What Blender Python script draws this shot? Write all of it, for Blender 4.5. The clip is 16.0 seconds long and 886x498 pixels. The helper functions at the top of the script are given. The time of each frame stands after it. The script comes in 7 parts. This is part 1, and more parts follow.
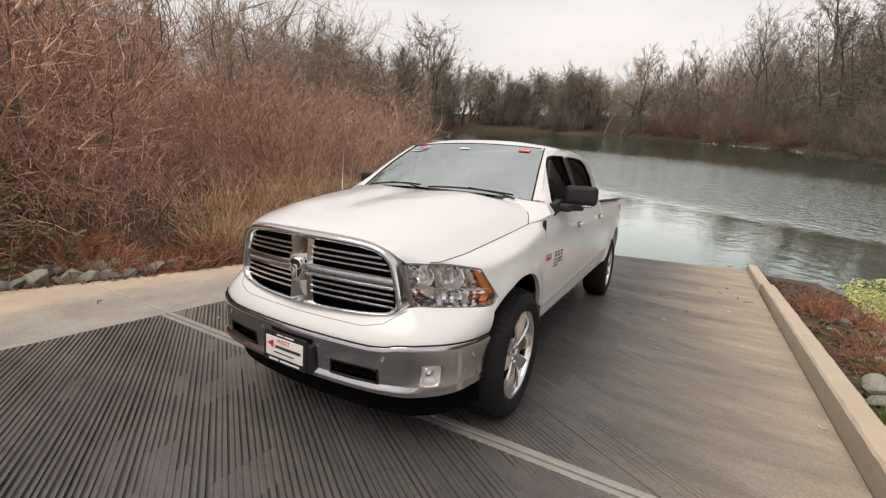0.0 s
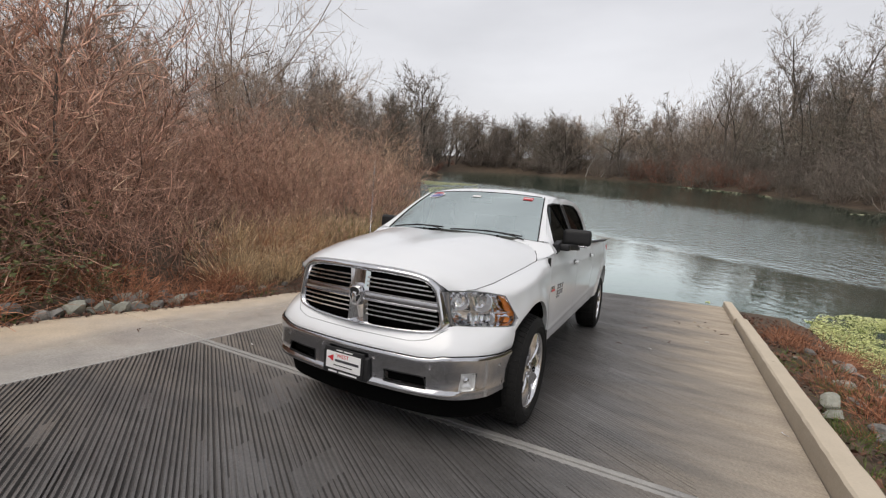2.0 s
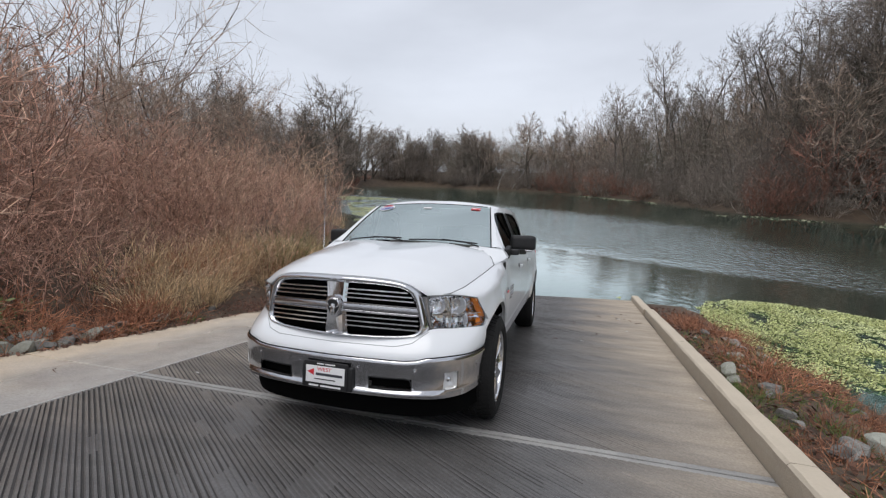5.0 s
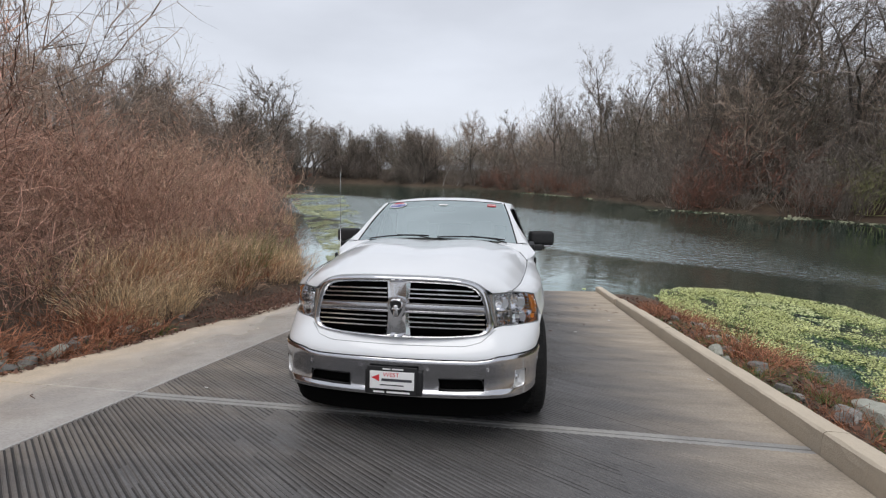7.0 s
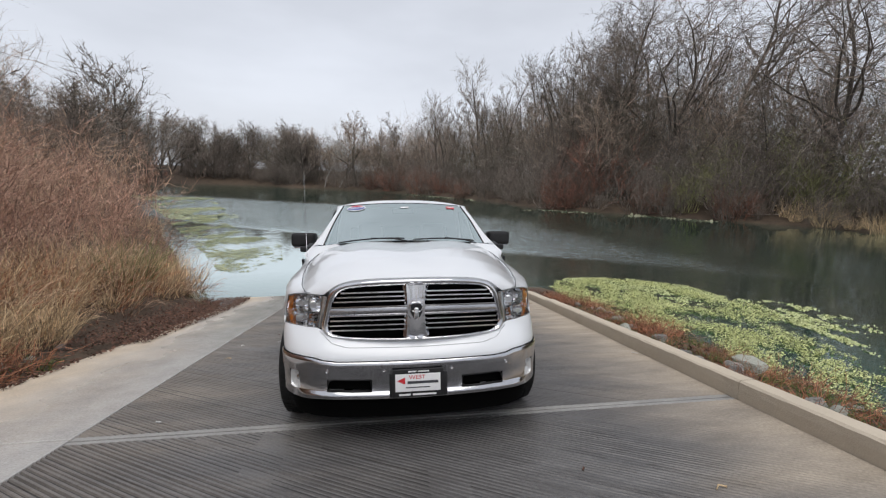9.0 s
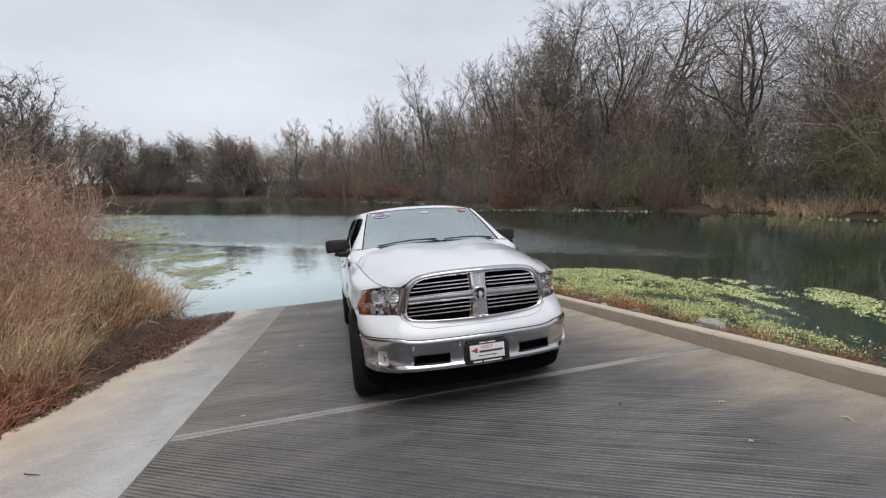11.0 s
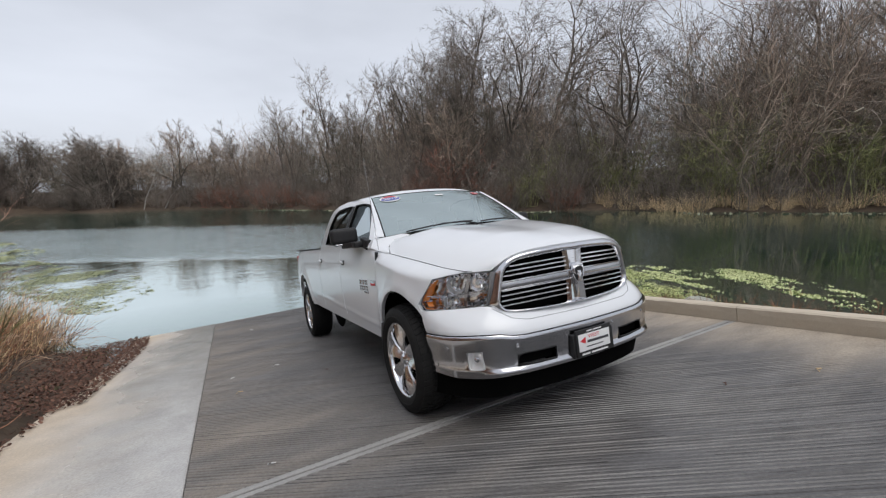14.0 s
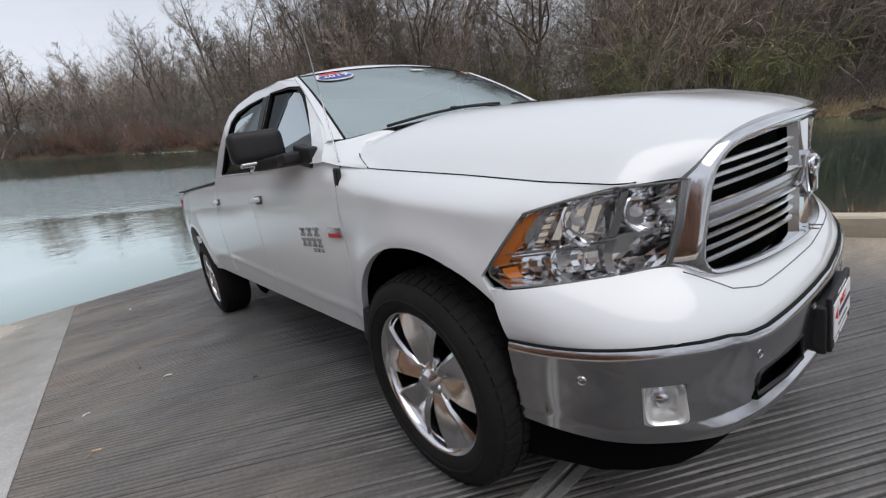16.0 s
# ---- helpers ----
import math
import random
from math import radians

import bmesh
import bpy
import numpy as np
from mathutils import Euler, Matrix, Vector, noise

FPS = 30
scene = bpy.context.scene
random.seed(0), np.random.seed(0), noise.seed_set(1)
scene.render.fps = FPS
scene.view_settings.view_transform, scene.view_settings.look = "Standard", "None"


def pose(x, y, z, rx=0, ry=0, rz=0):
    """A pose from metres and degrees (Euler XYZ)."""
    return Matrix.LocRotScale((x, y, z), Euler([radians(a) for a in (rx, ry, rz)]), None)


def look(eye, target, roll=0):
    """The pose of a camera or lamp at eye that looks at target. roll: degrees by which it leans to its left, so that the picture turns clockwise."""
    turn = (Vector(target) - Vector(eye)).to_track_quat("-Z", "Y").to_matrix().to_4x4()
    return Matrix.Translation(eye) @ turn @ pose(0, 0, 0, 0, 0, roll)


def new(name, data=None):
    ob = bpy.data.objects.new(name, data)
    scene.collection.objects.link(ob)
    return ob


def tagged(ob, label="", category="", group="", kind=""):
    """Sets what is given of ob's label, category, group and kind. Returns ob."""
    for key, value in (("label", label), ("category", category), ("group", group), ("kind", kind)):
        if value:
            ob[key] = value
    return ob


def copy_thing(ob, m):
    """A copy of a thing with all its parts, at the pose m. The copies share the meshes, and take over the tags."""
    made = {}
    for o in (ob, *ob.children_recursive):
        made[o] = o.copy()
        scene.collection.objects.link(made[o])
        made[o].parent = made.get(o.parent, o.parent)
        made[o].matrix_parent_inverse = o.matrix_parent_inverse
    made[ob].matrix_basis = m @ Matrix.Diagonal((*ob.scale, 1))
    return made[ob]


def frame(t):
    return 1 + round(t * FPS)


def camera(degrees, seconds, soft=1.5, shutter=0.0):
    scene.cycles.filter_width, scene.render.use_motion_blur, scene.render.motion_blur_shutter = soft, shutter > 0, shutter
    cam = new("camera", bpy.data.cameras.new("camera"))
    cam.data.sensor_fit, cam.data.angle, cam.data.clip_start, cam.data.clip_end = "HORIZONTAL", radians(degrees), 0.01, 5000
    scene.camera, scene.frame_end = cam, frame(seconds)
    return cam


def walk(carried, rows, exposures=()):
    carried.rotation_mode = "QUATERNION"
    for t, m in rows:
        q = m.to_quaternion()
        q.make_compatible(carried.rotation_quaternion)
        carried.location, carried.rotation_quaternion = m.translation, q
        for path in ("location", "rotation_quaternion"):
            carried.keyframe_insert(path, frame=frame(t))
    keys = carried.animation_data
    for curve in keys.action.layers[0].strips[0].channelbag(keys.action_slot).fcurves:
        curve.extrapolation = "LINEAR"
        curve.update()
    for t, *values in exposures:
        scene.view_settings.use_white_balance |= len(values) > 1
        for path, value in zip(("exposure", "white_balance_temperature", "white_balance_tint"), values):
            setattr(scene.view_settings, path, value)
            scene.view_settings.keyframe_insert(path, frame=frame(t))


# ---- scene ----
cam = camera(93.8, 16.0, soft=1.25)

# The boat ramp is one tilted plane. RAMP takes ramp places (x across, y down the slope, z off the slab) into the world.
RAMP = pose(0, 0, 0, -8.64, -1.36, 0)
PATH = [
    (0, (1.699, -1.459, 1.417), (0.749, 0.272, 1.101), 4.2),
    (0.5, (1.7, -1.676, 1.468), (0.662, 0.015, 1.216), 4.1),
    (1, (1.603, -1.851, 1.446), (0.562, -0.159, 1.215), 2.7),
    (1.5, (1.584, -1.987, 1.433), (0.671, -0.218, 1.244), 3.3),
    (2, (1.697, -2.071, 1.43), (0.787, -0.294, 1.302), 4.8),
    (2.5, (1.633, -2.094, 1.432), (0.739, -0.306, 1.359), 4.6),
    (3, (1.515, -2.092, 1.438), (0.682, -0.274, 1.395), 4.1),
    (3.5, (1.44, -2.079, 1.418), (0.675, -0.231, 1.374), 3.7),
    (4, (1.434, -2.102, 1.393), (0.742, -0.226, 1.353), 3.2),
    (4.5, (1.478, -2.252, 1.392), (0.859, -0.351, 1.353), 2.7),
    (7, (0.674, -2.473, 1.353), (0.38, -0.495, 1.31), 1.1),
    (7.5, (0.428, -2.47, 1.347), (0.248, -0.479, 1.288), 0.7),
    (8, (0.276, -2.565, 1.336), (0.24, -0.566, 1.276), 0.4),
    (8.5, (0.107, -2.597, 1.344), (0.224, -0.601, 1.295), 0.0),
    (9, (-0.161, -2.571, 1.353), (0.103, -0.589, 1.319), -0.7),
    (9.5, (-0.346, -2.669, 1.345), (0.047, -0.708, 1.316), -1.8),
    (12, (-1.644, -3.092, 1.344), (-1.131, -1.159, 1.319), -4.6),
    (12.5, (-1.899, -3.0, 1.308), (-1.561, -1.029, 1.282), -5.5),
    (13, (-1.983, -2.747, 1.311), (-1.565, -0.791, 1.319), -5.2),
    (13.5, (-2.057, -2.394, 1.281), (-1.389, -0.509, 1.266), -6.2),
    (14, (-2.02, -1.972, 1.24), (-1.091, -0.202, 1.201), -6.9),
    (14.5, (-1.971, -1.577, 1.244), (-0.828, 0.064, 1.231), -7.9),
    (15, (-1.935, -1.127, 1.236), (-0.761, 0.491, 1.164), -9.2),
    (15.5, (-1.816, -0.717, 1.204), (-0.667, 0.907, 1.002), -9.9),
    (16, (-1.671, -0.246, 1.167), (-0.474, 1.302, 0.755), -10.8),
]
EXPOSURES = [(0.0, 0.24, 7500, 14), (1.0, 0.17, 7100, 12), (2.0, 0.11, 6800, 11), (3.0, 0.06, 6250, 10), (9.0, 0.09, 6400, 10), (13.0, 0.06, 6350, 10), (16.0, 0.08, 6300, 10)]
walk(cam, [(t, RAMP @ look(eye, target, roll)) for t, eye, target, roll in PATH], EXPOSURES)

WATER_Z = -1.363

# ---- sky and sun ----
world = bpy.data.worlds.new("overcast_sky")
scene.world = world
world.use_nodes = True
wn, wl = world.node_tree.nodes, world.node_tree.links
wn.clear()
w_out = wn.new("ShaderNodeOutputWorld")
w_bg = wn.new("ShaderNodeBackground")
w_sky = wn.new("ShaderNodeTexSky")
w_sky.sky_type = "NISHITA"
w_sky.sun_disc = False
w_sky.sun_elevation = radians(66)
w_sky.sun_rotation = radians(185)
w_sky.air_density, w_sky.dust_density = 1.0, 4.0
w_skydim = wn.new("ShaderNodeMix")
w_skydim.data_type = "RGBA"
w_skydim.blend_type = "MULTIPLY"
w_skydim.inputs[0].default_value = 1.0
w_skydim.inputs[7].default_value = (0.02, 0.02, 0.02, 1)
w_co = wn.new("ShaderNodeTexCoord")
w_sep = wn.new("ShaderNodeSeparateXYZ")
w_grad = wn.new("ShaderNodeMapRange")
w_grad.inputs["From Min"].default_value, w_grad.inputs["From Max"].default_value = 0.0, 1.0
w_grad.inputs["To Min"].default_value, w_grad.inputs["To Max"].default_value = 0.68, 0.54
w_map = wn.new("ShaderNodeMapping")
w_map.inputs["Scale"].default_value = (1.0, 1.0, 3.2)
w_noise = wn.new("ShaderNodeTexNoise")
w_noise.inputs["Scale"].default_value, w_noise.inputs["Detail"].default_value = 1.7, 5.0
w_cl = wn.new("ShaderNodeMapRange")
w_cl.inputs["From Min"].default_value, w_cl.inputs["From Max"].default_value = 0.3, 0.72
w_cl.inputs["To Min"].default_value, w_cl.inputs["To Max"].default_value = 0.86, 1.14
w_mul = wn.new("ShaderNodeMath")
w_mul.operation = "MULTIPLY"
w_tint = wn.new("ShaderNodeMix")
w_tint.data_type = "RGBA"
w_tint.blend_type = "MULTIPLY"
w_tint.inputs[0].default_value = 1.0
w_tint.inputs[7].default_value = (0.955, 0.98, 1.045, 1)
w_add = wn.new("ShaderNodeMix")
w_add.data_type = "RGBA"
w_add.blend_type = "ADD"
w_add.inputs[0].default_value = 1.0
wl.new(w_co.outputs["Generated"], w_sep.inputs[0])
wl.new(w_sep.outputs["Z"], w_grad.inputs["Value"])
wl.new(w_co.outputs["Generated"], w_map.inputs[0])
wl.new(w_map.outputs[0], w_noise.inputs["Vector"])
wl.new(w_noise.outputs["Fac"], w_cl.inputs["Value"])
wl.new(w_grad.outputs[0], w_mul.inputs[0])
wl.new(w_cl.outputs[0], w_mul.inputs[1])
wl.new(w_mul.outputs[0], w_tint.inputs[6])
wl.new(w_sky.outputs[0], w_skydim.inputs[6])
wl.new(w_tint.outputs[2], w_add.inputs[6])
wl.new(w_skydim.outputs[2], w_add.inputs[7])
wl.new(w_add.outputs[2], w_bg.inputs["Color"])
w_bg.inputs["Strength"].default_value = 1.0
wl.new(w_bg.outputs[0], w_out.inputs[0])

sun_data = bpy.data.lights.new("sun", "SUN")
sun_data.energy, sun_data.angle, sun_data.color = 1.2, radians(50), (1.0, 0.96, 0.9)
sun = new("sun", sun_data)
sun.matrix_world = look((0, 0, 0), (0.05, 0.40, -0.91))

# ---- materials ----
def material(name, col, rough=0.7, metal=0.0, col2=None, scale=6.0, scale2=40.0, bump=0.0, bump_scale=60.0, spread=0.25, coat=0.0, per_object=0.0, mid=0.5, spec=0.5, island=0.0):
    """Principled material with two scales of noise between col and col2, and fine relief."""
    m = bpy.data.materials.new(name)
    m.use_nodes = True
    n, l = m.node_tree.nodes, m.node_tree.links
    p = n["Principled BSDF"]
    p.inputs["Roughness"].default_value, p.inputs["Metallic"].default_value = rough, metal
    p.inputs["Specular IOR Level"].default_value = spec
    if coat:
        p.inputs["Coat Weight"].default_value, p.inputs["Coat Roughness"].default_value = coat, 0.03
    p.inputs["Base Color"].default_value = (*col, 1)
    co = n.new("ShaderNodeTexCoord")
    if col2 is not None:
        big, fine = n.new("ShaderNodeTexNoise"), n.new("ShaderNodeTexNoise")
        big.inputs["Scale"].default_value, big.inputs["Detail"].default_value = scale, 6.0
        fine.inputs["Scale"].default_value, fine.inputs["Detail"].default_value = scale2, 4.0
        mixf = n.new("ShaderNodeMath")
        mixf.operation = "MULTIPLY_ADD"
        mixf.inputs[1].default_value = 0.45
        ramp = n.new("ShaderNodeMapRange")
        ramp.inputs["From Min"].default_value, ramp.inputs["From Max"].default_value = mid * 1.2 - spread, mid * 1.2 + spread
        mix = n.new("ShaderNodeMix")
        mix.data_type = "RGBA"
        mix.inputs[6].default_value, mix.inputs[7].default_value = (*col, 1), (*col2, 1)
        half = n.new("ShaderNodeMath")
        half.operation = "MULTIPLY"
        half.inputs[1].default_value = 0.75
        for t in (big, fine):
            l.new(co.outputs["Object"], t.inputs["Vector"])
        l.new(big.outputs["Fac"], half.inputs[0])
        l.new(fine.outputs["Fac"], mixf.inputs[0])
        l.new(half.outputs[0], mixf.inputs[2])
        l.new(mixf.outputs[0], ramp.inputs["Value"])
        l.new(ramp.outputs[0], mix.inputs[0])
        last = mix.outputs[2]
        if per_object:
            info = n.new("ShaderNodeObjectInfo")
            mr = n.new("ShaderNodeMapRange")
            mr.inputs["To Min"].default_value, mr.inputs["To Max"].default_value = 1 - per_object, 1 + per_object
            hsv = n.new("ShaderNodeHueSaturation")
            l.new(info.outputs["Random"], mr.inputs["Value"])
            l.new(mr.outputs[0], hsv.inputs["Value"])
            l.new(last, hsv.inputs["Color"])
            last = hsv.outputs[0]
        if island:
            geo, mi, hi = n.new("ShaderNodeNewGeometry"), n.new("ShaderNodeMapRange"), n.new("ShaderNodeHueSaturation")
            mi.inputs["To Min"].default_value, mi.inputs["To Max"].default_value = 1 - island, 1 + island
            l.new(geo.outputs["Random Per Island"], mi.inputs["Value"])
            l.new(mi.outputs[0], hi.inputs["Value"])
            l.new(last, hi.inputs["Color"])
            last = hi.outputs[0]
        l.new(last, p.inputs["Base Color"])
    if bump:
        tex, b = n.new("ShaderNodeTexNoise"), n.new("ShaderNodeBump")
        tex.inputs["Scale"].default_value, tex.inputs["Detail"].default_value = bump_scale, 6.0
        b.inputs["Strength"].default_value, b.inputs["Distance"].default_value = bump, 0.02
        l.new(co.outputs["Object"], tex.inputs["Vector"])
        l.new(tex.outputs["Fac"], b.inputs["Height"])
        l.new(b.outputs[0], p.inputs["Normal"])
    return m


def concrete(name, wet, dry, wet_rule, rough_wet=0.32, rough_dry=0.8, stretch=(1, 1, 1), rough_mix=1.0, ragged=1.7, worn=None, sheen=0.5):
    """Damp concrete: wet_rule gives (object axis, from, to) along which it dries out; the edge of the damp is ragged."""
    m = bpy.data.materials.new(name)
    m.use_nodes = True
    n, l = m.node_tree.nodes, m.node_tree.links
    p = n["Principled BSDF"]
    p.inputs["Specular IOR Level"].default_value = sheen
    co, sep = n.new("ShaderNodeTexCoord"), n.new("ShaderNodeSeparateXYZ")
    l.new(co.outputs["Object"], sep.inputs[0])
    edge = n.new("ShaderNodeTexNoise")
    edge.inputs["Scale"].default_value, edge.inputs["Detail"].default_value = 1.1, 7.0
    mp = n.new("ShaderNodeMapping")
    mp.inputs["Scale"].default_value = stretch
    mp.inputs["Rotation"].default_value = (0, 0, radians(33))
    l.new(co.outputs["Object"], mp.inputs[0])
    l.new(mp.outputs[0], edge.inputs["Vector"])
    axis, a, b = wet_rule
    mr = n.new("ShaderNodeMapRange")
    mr.inputs["From Min"].default_value, mr.inputs["From Max"].default_value = a, b
    mr.clamp = False
    l.new(sep.outputs[axis], mr.inputs["Value"])
    off = n.new("ShaderNodeMath")
    off.operation = "MULTIPLY_ADD"
    off.inputs[1].default_value = ragged
    l.new(edge.outputs["Fac"], off.inputs[0])
    drift = mr.outputs[0]
    if worn:
        mw, larger = n.new("ShaderNodeMapRange"), n.new("ShaderNodeMath")
        mw.inputs["From Min"].default_value, mw.inputs["From Max"].default_value, mw.inputs["To Max"].default_value = worn
        larger.operation = "MAXIMUM"
        l.new(sep.outputs[axis], mw.inputs["Value"])
        l.new(drift, larger.inputs[0])
        l.new(mw.outputs[0], larger.inputs[1])
        drift = larger.outputs[0]
    l.new(drift, off.inputs[2])
    dryness = n.new("ShaderNodeMapRange")
    dryness.interpolation_type = "SMOOTHSTEP"
    dryness.inputs["From Min"].default_value, dryness.inputs["From Max"].default_value = ragged / 2, ragged / 2 + 1.05
    l.new(off.outputs[0], dryness.inputs["Value"])
    fine = n.new("ShaderNodeTexNoise")
    fine.inputs["Scale"].default_value, fine.inputs["Detail"].default_value = 55.0, 8.0
    l.new(co.outputs["Object"], fine.inputs["Vector"])
    blot = n.new("ShaderNodeTexNoise")
    blot.inputs["Scale"].default_value, blot.inputs["Detail"].default_value = 3.0, 8.0
    blot.inputs["Roughness"].default_value = 0.65
    l.new(mp.outputs[0], blot.inputs["Vector"])
    mix = n.new("ShaderNodeMix")
    mix.data_type = "RGBA"
    mix.inputs[6].default_value, mix.inputs[7].default_value = (*wet, 1), (*dry, 1)
    l.new(dryness.outputs[0], mix.inputs[0])
    last = mix.outputs[2]
    for tex, lo, hi in ((fine, 1 - 0.34 * rough_mix, 1 + 0.36 * rough_mix), (blot, 1 - 0.5 * rough_mix, 1 + 0.5 * rough_mix)):
        v = n.new("ShaderNodeMapRange")
        v.inputs["From Min"].default_value, v.inputs["From Max"].default_value = 0.25, 0.75
        v.inputs["To Min"].default_value, v.inputs["To Max"].default_value = lo, hi
        hs = n.new("ShaderNodeHueSaturation")
        l.new(tex.outputs["Fac"], v.inputs["Value"])
        l.new(v.outputs[0], hs.inputs["Value"])
        l.new(last, hs.inputs["Color"])
        last = hs.outputs[0]
    l.new(last, p.inputs["Base Color"])
    ro = n.new("ShaderNodeMapRange")
    ro.inputs["To Min"].default_value, ro.inputs["To Max"].default_value = rough_wet, rough_dry
    l.new(dryness.outputs[0], ro.inputs["Value"])
    l.new(ro.outputs[0], p.inputs["Roughness"])
    bp = n.new("ShaderNodeBump")
    bp.inputs["Strength"].default_value, bp.inputs["Distance"].default_value = 0.35, 0.006
    l.new(fine.outputs["Fac"], bp.inputs["Height"])
    l.new(bp.outputs[0], p.inputs["Normal"])
    return m


M_RAMP = concrete("grooved_damp_concrete", (0.112, 0.108, 0.107), (0.41, 0.345, 0.27), ("X", 1.3, 3.0), rough_wet=0.3, stretch=(0.5, 1.7, 1), rough_mix=0.6, ragged=0.9, worn=(-0.2, -2.4, 0.36))
# darker tone for the floors of the deeper grooves
M_GROOVE = concrete("darker_groove_concrete", (0.045, 0.042, 0.04), (0.29, 0.245, 0.195), ("X", 1.3, 3.0), rough_wet=0.6, stretch=(0.5, 1.7, 1), rough_mix=0.6, ragged=0.9)
M_STRIP = concrete("smooth_strip_concrete", (0.46, 0.445, 0.42), (0.60, 0.49, 0.36), ("X", -2.5, -4.0), rough_wet=0.07, rough_dry=0.7, stretch=(0.8, 0.8, 1), rough_mix=0.45, ragged=1.3, sheen=0.9)
M_APRON = material("unseen_dark_apron", (0.075, 0.073, 0.07), 0.5, col2=(0.13, 0.125, 0.118), scale=0.8, scale2=30, bump=0.3)
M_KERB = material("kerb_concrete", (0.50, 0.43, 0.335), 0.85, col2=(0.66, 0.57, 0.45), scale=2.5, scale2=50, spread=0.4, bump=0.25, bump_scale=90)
# ramp-facing side and ends of the kerb, a darker tone than its top
M_KERB_FACE = material("darker_kerb_face", (0.36, 0.30, 0.23), 0.75, col2=(0.49, 0.415, 0.32), scale=2.0, scale2=30, spread=0.4, bump=0.25, bump_scale=90)
M_JOINT = material("joint_mortar", (0.25, 0.243, 0.235), 0.5, col2=(0.42, 0.41, 0.39), scale=4, scale2=60, bump=0.3)
M_EARTH = material("leafy_earth", (0.05, 0.034, 0.024), 0.95, col2=(0.14, 0.1, 0.068), scale=0.8, scale2=7, bump=0.9, bump_scale=9)
M_ROCK = material("grey_riprap", (0.13, 0.126, 0.118), 0.85, col2=(0.33, 0.315, 0.29), scale=3, scale2=22, bump=0.8, bump_scale=14, per_object=0.35)
M_ROCK_PALE = material("pale_riprap", (0.26, 0.262, 0.22), 0.85, col2=(0.46, 0.462, 0.40), scale=4, scale2=26, bump=0.8, bump_scale=16, per_object=0.15)
M_BARK = material("grey_bark", (0.075, 0.06, 0.05), 0.9, col2=(0.16, 0.135, 0.115), scale=3, scale2=20, per_object=0.25)
M_BARK_PALE = material("pale_bark", (0.28, 0.26, 0.24), 0.9, col2=(0.46, 0.43, 0.4), scale=3, scale2=20)
M_TWIG = material("grey_brown_twigs", (0.16, 0.13, 0.11), 0.9, col2=(0.30, 0.25, 0.21), scale=0.4, scale2=2.0, per_object=0.3, island=0.45)
M_TWIG_WARM = material("warm_brown_twigs", (0.27, 0.195, 0.15), 0.9, col2=(0.46, 0.36, 0.285), scale=0.4, scale2=2.0, per_object=0.25, island=0.45)
M_TWIG_GREY = material("olive_grey_twigs", (0.16, 0.145, 0.11), 0.9, col2=(0.30, 0.27, 0.21), scale=0.4, scale2=2.0, per_object=0.25, island=0.45)
M_TWIG_OLIVE = material("olive_twigs", (0.19, 0.19, 0.08), 0.9, col2=(0.34, 0.325, 0.15), scale=0.4, scale2=2.0, per_object=0.25, island=0.50)
M_TWIG_RED = material("red_brown_stems", (0.23, 0.115, 0.084), 0.85, col2=(0.66, 0.425, 0.318), scale=2.2, scale2=9.0, per_object=0.4, island=0.72)
M_TWIG_TAN = material("tan_stems", (0.40, 0.26, 0.18), 0.85, col2=(0.68, 0.49, 0.35), scale=0.8, scale2=3.0, per_object=0.25, island=0.70)
M_TWIG_DARKRED = material("dark_red_stems", (0.19, 0.085, 0.06), 0.85, col2=(0.32, 0.16, 0.115), scale=0.8, scale2=3.0, per_object=0.2, island=0.50)
M_GRASS = material("dry_grass", (0.48, 0.34, 0.19), 0.85, col2=(0.74, 0.57, 0.37), scale=2.0, scale2=12.0, per_object=0.2, island=0.70)
M_GRASS_RUST = material("rust_grass", (0.25, 0.095, 0.05), 0.85, col2=(0.46, 0.22, 0.12), scale=2.0, scale2=12.0, per_object=0.2, island=0.70)
M_GREEN = material("green_weeds", (0.07, 0.11, 0.025), 0.7, col2=(0.16, 0.22, 0.05), scale=3.0, scale2=14.0, per_object=0.2, island=0.40)
M_BRAMBLE = material("bramble_leaves", (0.075, 0.09, 0.03), 0.6, col2=(0.17, 0.18, 0.06), scale=3.0, scale2=14.0, per_object=0.25, island=0.45)
M_WEED_DEAD = material("dead_weeds", (0.22, 0.088, 0.048), 0.85, col2=(0.42, 0.2, 0.115), scale=2.0, scale2=12.0, per_object=0.35, island=0.60)
M_SCUM = material("pale_scum", (0.2, 0.195, 0.13), 0.7, col2=(0.34, 0.33, 0.22), scale=1.0, scale2=8.0)
M_ALGAE = material("pale_algae", (0.42, 0.46, 0.2), 0.6, col2=(0.66, 0.69, 0.36), scale=1.2, scale2=12.0, island=0.30)
M_MAT = material("floating_weed", (0.35, 0.385, 0.13), 0.65, col2=(0.66, 0.68, 0.33), scale=1.6, scale2=26.0, island=0.45)
M_MAT_DULL = material("dull_floating_weed", (0.24, 0.27, 0.11), 0.65, col2=(0.54, 0.56, 0.32), scale=1.1, scale2=16.0, island=0.50)


